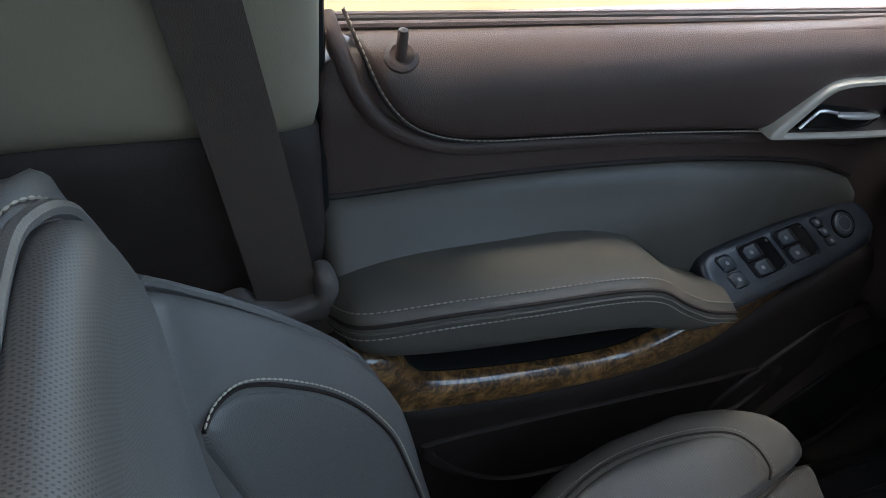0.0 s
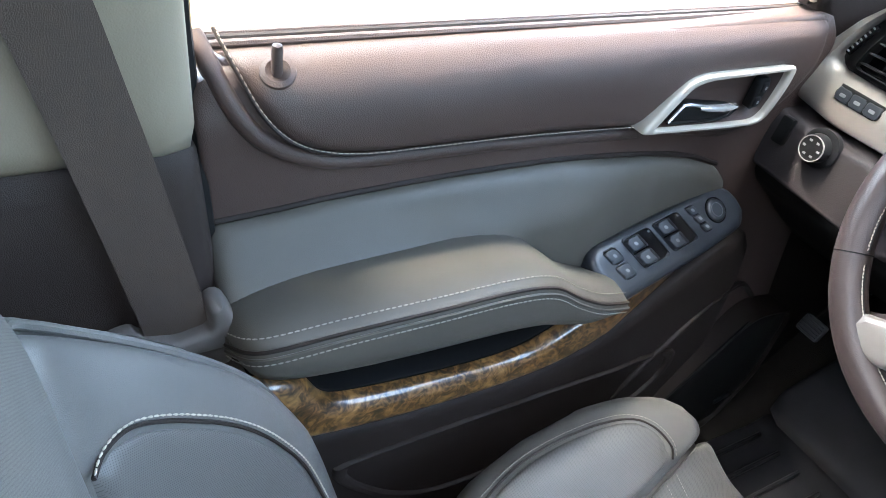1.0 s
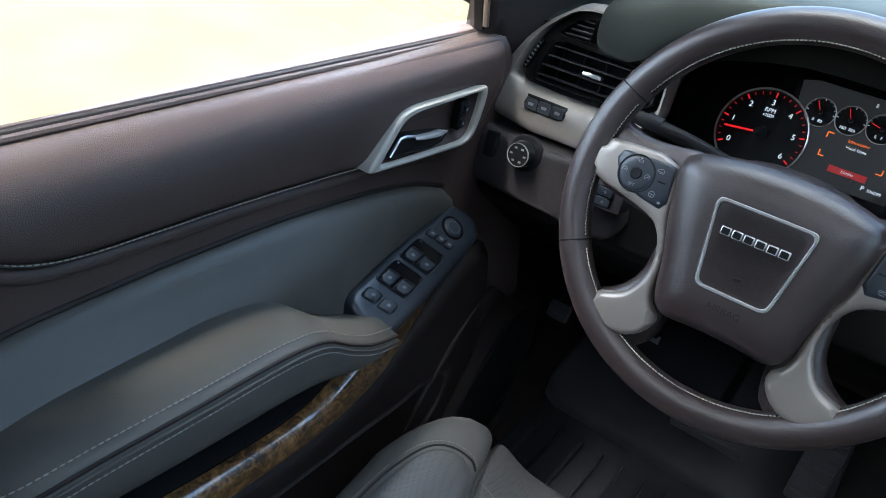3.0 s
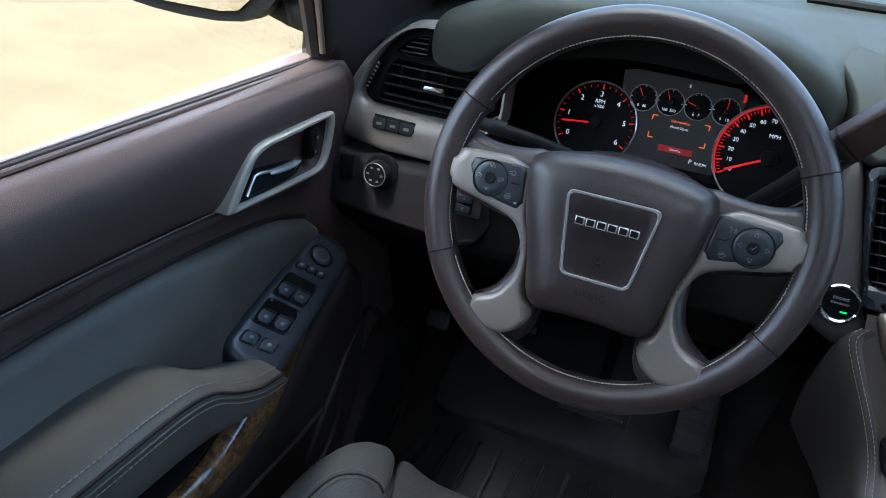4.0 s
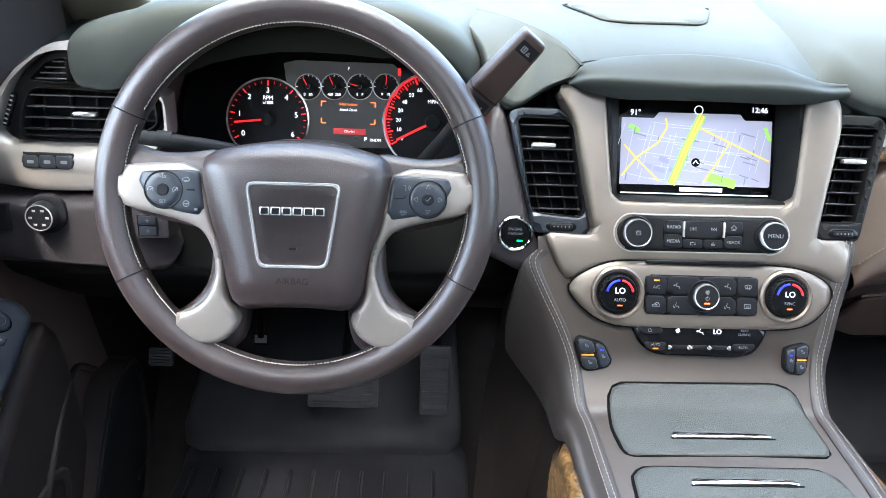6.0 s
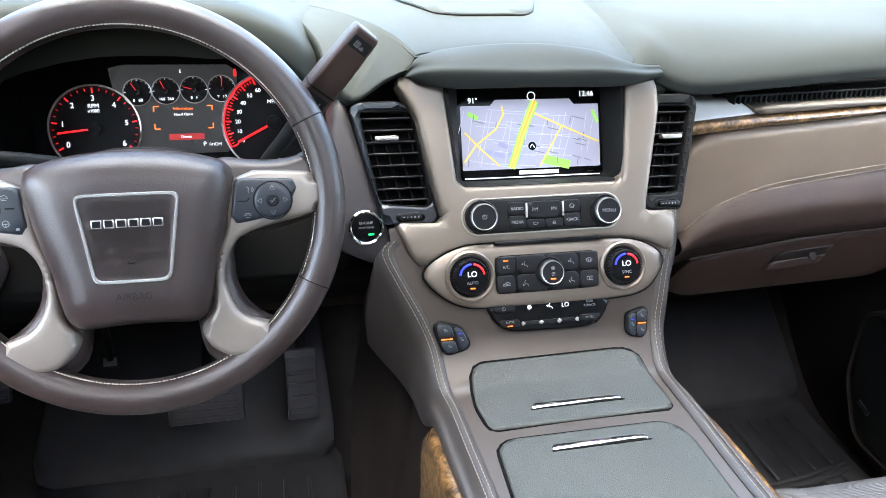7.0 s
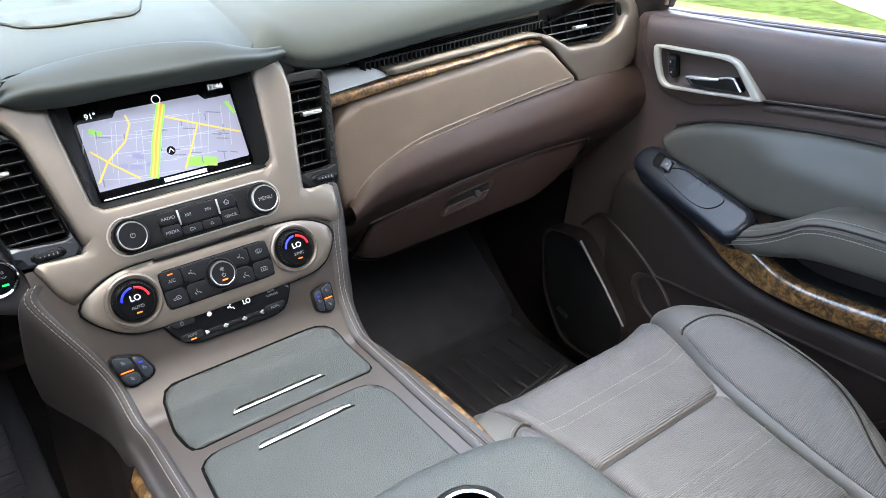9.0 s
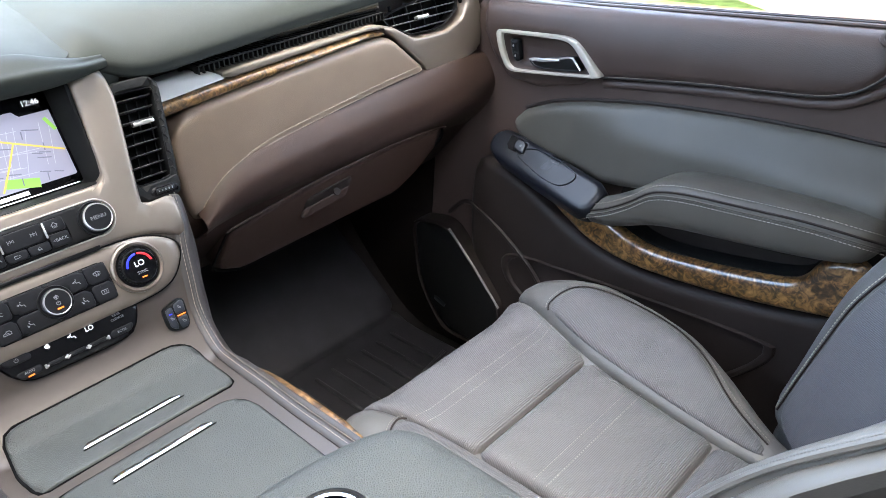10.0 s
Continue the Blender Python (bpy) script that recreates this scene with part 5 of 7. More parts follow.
def vent(name, outline, m, slats, tab, label, tilt=0, parent=None, lean=0):
    """An air vent: a black bed with single slats and a chrome tab."""
    v = part(name, pad_mesh(outline, on(m @ pose(0, 0, -0.02)), 0.001, 0.002, 0.002, 0.01), GAP, parent or dash, label)
    o = [Vector(q) for q in outline]
    c = sum(o, Vector((0, 0))) / len(o)
    part("rim", ring_mesh(outline, [c + (q - c) * 0.965 for q in o], on(m), 0.003, 64, 0.022), BLACK, v)
    ys = [q[1] for q in o]
    for k in range(slats):
        h = min(ys) + (max(ys) - min(ys)) * (k + 0.7) / (slats + 0.4)
        cross = []
        for a, b in zip(o, o[1:] + o[:1]):
            if (a[1] - h) * (b[1] - h) < 0:
                cross.append(a[0] + (b[0] - a[0]) * (h - a[1]) / (b[1] - a[1]))
        if len(cross) >= 2:
            x0, x1 = min(cross) + 0.003, max(cross) - 0.003
            part("slat", box_mesh(x1 - x0, 0.0017, 0.014, m @ pose((x0 + x1) / 2, h, -0.008, tilt), 0.0005, 1), SLAT, v)
    xs = [q[0] for q in o]
    for k in range(4 if tab else 0):
        x = c[0] + (max(xs) - min(xs)) * 0.19 * (k - 1.5)
        part("vane", box_mesh(0.0014, (max(ys) - min(ys)) * 0.80, 0.006, m @ pose(x, c[1], -0.0165, 0, 0, lean), 0), BUTTON, v)
    if tab:
        part("tab", box_mesh(0.026, 0.0055, 0.010, m @ pose(tab[0], tab[1], 0.0), 0.002), BRIGHT, v, "bright metal tab")
    return v


mL = basis((0, 1.012, 0.72), (1, 0, 0), (0, 0.25, 1))
c1 = 1 / math.hypot(1, 0.25)
lv = [(-0.759, 0.737), (-0.754, 0.762), (-0.746, 0.783), (-0.738, 0.789), (-0.69, 0.788), (-0.605, 0.783), (-0.603, 0.752), (-0.63, 0.738), (-0.70, 0.736)]
part("vent_board", pad_mesh(rounded(vo, 0.003, 3), LP(-0.006), 0.003, 0.004, 0.012, 0.008, None, rounded(lv, 0.006)), BLACK, dash, "dark vent panel")
vent("side_vent", [((x), (z - 0.72) / c1) for x, z in rounded(lv, 0.006)], mL, 4, (-0.684, 0.043), "black air vent")
part("vent_wheel", box_mesh(0.007, 0.040, 0.008, mL @ pose(-0.7645, 0.046, 0.003, 0, 0, -20), 0.003), GLOSS, dash)
for k in range(7):
    part("wheel_dot", box_mesh(0.0034, 0.0018, 0.0008, mL @ pose(-0.7700 + 0.0018 * k, 0.031 + 0.005 * k, 0.0072, 0, 0, -20), 0), WHITE_INK, dash)
dv = [(-0.738, 0.796), (-0.719, 0.815), (-0.704, 0.820), (-0.696, 0.820), (-0.696, 0.795), (-0.715, 0.794)]
vent("demist_vent", [(x, (z - 0.72) / c1) for x, z in rounded(dv, 0.003)], mL @ pose(0, 0, 0.008), 4, None, "small demist vent")
mR = basis((0, 1.012, 0.76), (1, 0, 0), (0, 0.25, 1))
rv = [(0.588, 0.772), (0.63, 0.752), (0.70, 0.750), (0.745, 0.772), (0.752, 0.80), (0.70, 0.803), (0.62, 0.792), (0.578, 0.785)]
vent("side_vent", [(x, (z - 0.76) / c1) for x, z in rounded(rv, 0.006)], mR, 4, (0.663, 0.014), "black air vent")
part("vent_wheel", box_mesh(0.006, 0.030, 0.008, mR @ pose(0.757, 0.026, 0.000, 0, 0, 12), 0.0025), BLACK, dash)

# gauges
clus = thing("gauge_cluster", "black gauge cluster with red needles, lit, beneath the hood", "gauge cluster")
mC = basis((-0.425, 1.135, 0.745), (1, 0, 0), (0, 0.36, 1))
part("face", pad_mesh(chaikin([(-0.185, -0.075), (0.185, -0.075), (0.19, 0.03), (0.13, 0.085), (-0.13, 0.085), (-0.19, 0.03)], 2), on(mC), 0.001, 0.004, 0.01, 0.02), GLOSS, clus)
LIT_W = material("lit_white", (0.7, 0.7, 0.7), 0.5, emit=((0.9, 0.93, 1.0), 0.028))
LIT_R = material("lit_red", (0.4, 0.01, 0.012), 0.5, emit=((1.0, 0.014, 0.02), 0.022))
DIM_R = material("dim_red", (0.3, 0.02, 0.02), 0.5, emit=((1.0, 0.03, 0.02), 0.005))
LIT_O = material("lit_orange", (0.5, 0.12, 0.01), 0.5, emit=((1.0, 0.17, 0.02), 0.036))
LIT_B = material("lit_blue", (0.02, 0.03, 0.4), 0.5, emit=((0.012, 0.02, 1.0), 0.028))
LIT_G = material("lit_green", (0.02, 0.6, 0.1), 0.5, emit=((0.02, 0.9, 0.12), 0.04))


def dial(name, c, r, marks, a0, a1, needle, size, label, red_arc=False, ink=None):
    """A gauge: disc, ticks, numerals and needle; angles in degrees, clockwise from the left."""
    g = part(name, lathe([(r, 0), (r, 0.002), (r * 0.97, 0.003), (r * 0.95, 0.0018), (0.001, 0.0018)], mC @ pose(*c, 0.003), 48), BLACK, clus, label)
    n = len(marks)
    for k in range((n - 1) * 4 + 1):
        f = k / ((n - 1) * 4)
        a = math.pi - radians(a0 + (a1 - a0) * f)
        big = k % 4 == 0
        part("tick", box_mesh(r * (0.12 if big else 0.06), r * (0.030 if big else 0.014), 0.0006, mC @ pose(c[0] + r * (0.88 if big else 0.90) * math.cos(a), c[1] + r * (0.88 if big else 0.90) * math.sin(a), 0.0055, 0, 0, math.degrees(a)), 0), ink or LIT_R, g)
        if big and marks[k // 4]:
            writing(marks[k // 4], size, mC @ pose(c[0] + r * 0.70 * math.cos(a), c[1] + r * 0.70 * math.sin(a), 0.0053), LIT_W, g, "numeral")
    part("bright_rim", tube([mC @ Vector((c[0] + r * 1.0 * math.cos(x), c[1] + r * 1.0 * math.sin(x), 0.006)) for x in np.linspace(0, 2 * math.pi, 48, endpoint=False)], r * 0.018 + 0.0003, 6, True), BRIGHT, g)
    if red_arc:
        pts = [mC @ Vector((c[0] + r * 0.97 * math.cos(math.pi - radians(x)), c[1] + r * 0.97 * math.sin(math.pi - radians(x)), 0.006)) for x in np.linspace(a0, a1, 30)]
        part("arc", tube(pts, 0.0013, 6), LIT_R, g)
    a = math.pi - radians(needle)
    part("needle", box_mesh(r * 0.9, r * 0.045, 0.0012, mC @ pose(c[0] + r * 0.36 * math.cos(a), c[1] + r * 0.36 * math.sin(a), 0.009, 0, 0, math.degrees(a)), 0.0003, 1), LIT_R, g)
    part("hub", lathe([(r * 0.15, 0.004), (r * 0.14, 0.010), (0.001, 0.011)], mC @ pose(*c, 0.002), 24), BLACK, g)
    return g


tach = dial("rev_counter", (-0.079, -0.018), 0.0515, ("0", "1", "2", "3", "4", "5", "6"), -30, 210, -6, 0.0092, "round rev counter with red needle")
writing("RPM", 0.0068, mC @ pose(-0.079, 0.009, 0.0053), LIT_W, tach, "legend")
writing("x1000", 0.0052, mC @ pose(-0.079, 0.003, 0.0053), LIT_W, tach, "legend")
spd = dial("speedometer", (0.129, -0.016), 0.062, ("0", "10", "20", "30", "40", "50", "60", "70", "80", "90", "100", "110", "120", "130", "140"), -29, 195, -27, 0.0066, "round speedometer with red ring", True)
writing("MPH", 0.0066, mC @ pose(0.129, 0.010, 0.0053), LIT_W, spd, "legend")
for k, (txt, nd) in enumerate((("0   80", 60), ("160  260", 65), ("E   F", 15), ("9   19", 95))):
    dial("small_gauge", (-0.0285 + 0.0325 * k, 0.024 + 0.001 * k), 0.0160, ("", "", ""), 0, 180, nd, 0.004, "small round gauge", ink=LIT_W)
    writing(txt, 0.0048, mC @ pose(-0.0285 + 0.0325 * k, 0.0145 + 0.001 * k, 0.006), LIT_W, clus, "legend")
dis = part("display", pad_mesh(rounded([(-0.045, -0.05), (0.075, -0.05), (0.090, 0.056), (-0.0605, 0.057)], 0.004), on(mC @ pose(0, 0, 0.0015)), 0.0005, 0.001, 0.001, 0.02), material("dim_display", (0.012, 0.012, 0.013), 0.3, emit=((0.5, 0.5, 0.50), 0.0011)), clus)
writing("Information", 0.0048, mC @ pose(0.022, 0.004, 0.0035), LIT_O, dis, "legend")
writing("Hood Open", 0.0044, mC @ pose(0.022, -0.003, 0.0035), LIT_W, dis, "legend")
part("lit_bar", box_mesh(0.041, 0.0075, 0.0005, mC @ pose(0.024, -0.030, 0.003), 0), DIM_R, dis)
writing("Dismiss", 0.0042, mC @ pose(0.024, -0.030, 0.0045), LIT_W, dis, "legend")
writing("P", 0.0075, mC @ pose(0.0445, -0.0395, 0.0045), LIT_W, dis, "legend")
writing("RNDM", 0.0050, mC @ pose(0.0570, -0.0402, 0.0045), LIT_W, dis, "legend")
writing("E", 0.0055, mC @ pose(0.022, 0.048, 0.0045), LIT_W, dis, "legend")
part("belt_lamp", box_mesh(0.003, 0.009, 0.0005, mC @ pose(0.0860, 0.046, 0.004), 0), LIT_R, dis)
for a, b, qx, qy in ((-0.012, 0.007, 1, -1), (0.056, 0.007, -1, -1), (-0.012, -0.020, 1, 1), (0.056, -0.020, -1, 1)):
    part("corner_mark", box_mesh(0.006, 0.0012, 0.0005, mC @ pose(a + qx * 0.003, b, 0.0035), 0), LIT_O, dis)
    part("corner_mark", box_mesh(0.0012, 0.006, 0.0005, mC @ pose(a, b + qy * 0.003, 0.0035), 0), LIT_O, dis)
part("cluster_wall", loft([[mC @ Vector((a * k, b * k, h)) for a, b in ((-0.19, -0.08), (-0.195, 0.0), (-0.17, 0.06), (-0.10, 0.092), (0, 0.098), (0.10, 0.092), (0.17, 0.06), (0.195, 0.0), (0.19, -0.08))] for k, h in ((0.99, -0.002), (1.0, 0.04), (1.04, 0.10))], 4, 3), BROWN, clus)

# ---------------------------------------------------------------- centre stack
stack = thing("centre_stack", "satin silver centre stack with screen, radio and climate panels", "centre stack")
mS = basis((0, 0.855, 0.53), (1, 0, 0), (0, 0.45, 1))
SP = lambda off=0.0: (lambda u, v, w: mS @ Vector((u, v, w + off)))
CONSOLE = material("satin_taupe_plastic", (0.062, 0.049, 0.040), 0.4, metal=0.25, grain=0.08, grain_size=0.0006, vary=0.05)
hole = rounded([(-0.117, 0.330), (-0.104, 0.198), (0.092, 0.198), (0.101, 0.330)], 0.012)
face = [(-0.168, 0.318), (-0.147, 0.280), (-0.122, 0.161), (-0.176, 0.163), (-0.162, 0.128), (-0.150, 0.112), (-0.120, 0.128), (-0.080, 0.134), (0.080, 0.134), (0.120, 0.128), (0.150, 0.112), (0.155, 0.128), (0.156, 0.162), (0.118, 0.161), (0.140, 0.280), (0.138, 0.312), (0.12, 0.3225), (-0.14, 0.3225)]
part("bezel", pad_mesh(rounded(face, 0.006), SP(), 0.005, 0.006, 0.03, 0.01, None, hole), SHADED_METAL, stack, "satin taupe silver bezel")
part("recess", ring_mesh(hole, rounded([(-0.092, 0.315), (-0.092, 0.206), (0.082, 0.206), (0.082, 0.315)], 0.004), lambda u, v, w: SP()(u, v, w - 0.03 * (1 - min(1, max(0, (max(abs(u + 0.005) - 0.087, (0.206 - v) * 1.6)) / 0.012)))), 0.0005, 80, 0.0), BLACK, stack)
part("back_box", box_mesh(0.30, 0.02, 0.26, mS @ pose(-0.02, 0.19, -0.060, 90), 0.002), BLACK, stack)
bul = [(-0.154, 0.110), (-0.139, 0.088), (-0.114, 0.069), (-0.085, 0.063), (0.075, 0.063), (0.112, 0.068), (0.131, 0.088), (0.140, 0.110), (0.110, 0.129), (0.075, 0.134), (-0.075, 0.136), (-0.112, 0.134)]
part("climate_bezel", pad_mesh(chaikin(bul, 2), SP(0.004), 0.0068, 0.010, 0.02, 0.008), SHADED_METAL, stack, "satin taupe silver climate bezel")

part("gap_line", tube([SP(0.0052)(q.x, q.y, 0) for q in chaikin(bul, 2)], 0.0011, 6, True), GAP, stack)
part("panel_rim", tube([SP(0.0052)(*q, 0) for q in [(-0.082 + 0.0202 * math.cos(radians(x)), 0.165 + 0.0202 * math.sin(radians(x))) for x in range(75, 290, 12)] + [(0.066 + 0.0202 * math.cos(radians(x)), 0.165 + 0.0202 * math.sin(radians(x))) for x in range(-105, 110, 12)]], 0.0009, 6, True), SATIN, stack)
# screen
mQ = mS @ pose(-0.004, 0, 0)
SQ = lambda off=0.0: (lambda u, v, w: mQ @ Vector((u, v, w + off)))
scr = part("screen", pad_mesh(rounded(rect(0.176, 0.106, (-0.001, 0.258)), 0.003), SQ(-0.031), 0.001, 0.002, 0.004, 0.02), GLOSS, stack, "lit navigation screen with a street map")
MAP_BG = material("lit_map", (0.35, 0.34, 0.42), 0.4, emit=((0.42, 0.40, 0.52), 0.0082), vary=0.02)
MAP_ROAD = material("lit_street", (0.5, 0.5, 0.55), 0.4, emit=((0.62, 0.61, 0.70), 0.0082), vary=0.02)
MAP_Y = material("lit_yellow", (0.7, 0.55, 0.1), 0.4, emit=((1.0, 0.66, 0.14), 0.0115), vary=0.02)
MAP_GR = material("lit_park", (0.3, 0.6, 0.1), 0.4, emit=((0.28, 0.62, 0.05), 0.0105), vary=0.05)
MAP_O = material("lit_amber", (0.7, 0.35, 0.05), 0.4, emit=((1.0, 0.50, 0.05), 0.0125), vary=0.02)
MAP_LG = material("lit_lime", (0.3, 0.8, 0.1), 0.4, emit=((0.25, 0.85, 0.05), 0.0125), vary=0.05)
MAP_T = material("lit_grey", (0.2, 0.2, 0.25), 0.4, emit=((0.10, 0.10, 0.14), 0.0090), vary=0.02)
MX0, MX1, MY0, MY1 = -0.085, 0.083, 0.218, 0.291
part("map", pad_mesh([(MX0, MY0), (MX1, MY0), (MX1, MY1), (0.052, MY1), (0.047, MY1 + 0.0065), (-0.044, MY1 + 0.0065), (-0.049, MY1), (MX0, MY1)], SQ(-0.0295), 0.0002, 0.001, 0.0005, 0.003), MAP_BG, scr)


def road(pts, width, mat, lift, name="street"):
    """A flat ribbon on the map; points as fractions of it."""
    p = [Vector((MX0 + (MX1 - MX0) * a, MY1 - (MY1 - MY0) * b)) for a, b in pts]
    bm = bmesh.new()
    rows = []
    for i, q in enumerate(p):
        t = (p[min(i + 1, len(p) - 1)] - p[max(i - 1, 0)]).normalized()
        nn = Vector((-t.y, t.x)) * width / 2
        rows.append([bm.verts.new(SQ(lift)(*(q + nn), 0)), bm.verts.new(SQ(lift)(*(q - nn), 0))])
    for a, b in zip(rows, rows[1:]):
        bm.faces.new((a[0], a[1], b[1], b[0]))
    return part(name, bm, mat, scr)


rnd = random.Random(4)
for k in range(15):
    a = 0.04 + 0.067 * k + rnd.uniform(-0.03, 0.03)
    b = rnd.uniform(0.05, 0.3)
    road([(a, b), (a - 0.08 + rnd.uniform(-0.03, 0.03), rnd.uniform(0.7, 0.97))], 0.0006, MAP_ROAD, -0.0290)
for k in range(14):
    b = 0.06 + 0.065 * k
    a = rnd.uniform(0.02, 0.5)
    road([(a, b), (min(0.99, a + rnd.uniform(0.25, 0.5)), min(0.98, b + rnd.uniform(0.05, 0.16)))], 0.0006, MAP_ROAD, -0.02895)
for k in range(26):
    a, b, up = rnd.uniform(0.04, 0.9), rnd.uniform(0.1, 0.9), rnd.random() < 0.4
    road([(a, b), (a - 0.008, b + 0.11) if up else (a + rnd.uniform(0.05, 0.09), b + 0.045)], 0.0012, MAP_T, -0.0286, "name_bar")
for k in range(7):
    a, b = 0.14 + rnd.uniform(0, 0.22), 0.60 + rnd.uniform(0, 0.2)
    road([(a, b), (a + 0.05, b + 0.02)], 0.005, material("lit_block", (0.3, 0.3, 0.45), 0.4, emit=((0.24, 0.24, 0.42), 0.0082)) if k == 0 else bpy.data.materials["lit_block"], -0.0288, "block")
road([(0.05, 0.12), (0.12, 0.20)], 0.005, MAP_GR, -0.0288, "park")
road([(0.58, 0.86), (0.77, 0.97)], 0.010, MAP_GR, -0.0288, "park")
road([(0.95, 0.1), (0.99, 0.3)], 0.004, MAP_GR, -0.0288, "park")
road([(0.29, 0.0), (0.30, 0.14), (0.24, 0.375), (0.10, 0.61), (0.01, 0.88)], 0.0020, MAP_Y, -0.0284)
road([(0.02, 0.41), (0.12, 0.65), (0.26, 0.95)], 0.0020, MAP_Y, -0.0283)
road([(0.47, 0.08), (0.72, 0.34), (0.99, 0.61)], 0.0020, MAP_Y, -0.0284)
road([(0.72, 0.34), (0.64, 0.65), (0.55, 0.97)], 0.0018, MAP_Y, -0.0283)
main = [(0.53, -0.06), (0.49, 0.14), (0.45, 0.34), (0.42, 0.50), (0.385, 0.73), (0.34, 0.99)]
road(main, 0.0094, MAP_LG, -0.0282, "highway_edge")
road(main, 0.0056, MAP_Y, -0.0279, "highway")
road(main, 0.0024, MAP_O, -0.0277, "highway_line")
arrow = part("arrow_disc", lathe([(0.0048, 0), (0.0048, 0.0004), (0.0001, 0.0005)], mQ @ pose(-0.0015, 0.2435, -0.0282), 24), GLOSS, scr)
road([(0.480, 0.675), (0.497, 0.620), (0.514, 0.675)], 0.0012, LIT_W, -0.0274, "arrow")
writing("91°", 0.0085, mQ @ pose(-0.070, 0.2965, -0.0292), LIT_W, scr, "legend")
writing("12:46", 0.0085, mQ @ pose(0.068, 0.3025, -0.0292), LIT_W, scr, "legend")
part("compass", ring_mesh(disc(0.005, 24, (0.0, 0.301)), disc(0.0042, 24, (0.0, 0.301)), SQ(-0.0285), 0.0002, 24, 0.0002), LIT_W, scr)
part("name_bar", box_mesh(0.048, 0.0042, 0.0004, mQ @ pose(0.006, 0.2135, -0.0292), 0), LIT_W, scr)
part("status_line", box_mesh(0.165, 0.0012, 0.0004, mQ @ pose(-0.001, 0.2085, -0.0292), 0), LIT_W, scr)


def knob(name, c, r, h, label, ring=True, off=0.004, parent=None, base=None):
    m = mS @ pose(c[0], c[1], off)
    b = base or r * 1.32
    k = part(name, lathe([(b, -0.004), (b, 0.004), (b * 0.95, 0.006), (r * 1.05, 0.005), (r, 0.007), (r * 0.97, h), (r * 0.92, h + 0.0012), (0.001, h + 0.001)], m, 44), BUTTON, parent or stack, label)
    if ring:
        part("ring", lathe([(r * 0.985, h - 0.0035), (r * 0.99, h + 0.0006), (r * 0.95, h + 0.0015), (r * 0.89, h + 0.0012), (r * 0.88, h)], m, 44, False), BRIGHT, k)
    return k, (m @ pose(0, 0, h + 0.0012))


def strokes(lines, width, m, mat, parent, name="glyph"):
    """A flat icon of thin ribbons; lines in metres on the plane of m."""
    bm = bmesh.new()
    for ln in lines:
        p = [Vector(q) for q in ln]
        rows = []
        for i, q in enumerate(p):
            t = (p[min(i + 1, len(p) - 1)] - p[max(i - 1, 0)]).normalized()
            nn = Vector((-t.y, t.x)) * width / 2
            rows.append([bm.verts.new(m @ Vector((*(q + nn), 0))), bm.verts.new(m @ Vector((*(q - nn), 0)))])
        for c, d in zip(rows, rows[1:]):
            bm.faces.new((c[0], c[1], d[1], d[0]))
    return part(name, bm, mat, parent, smooth=False)


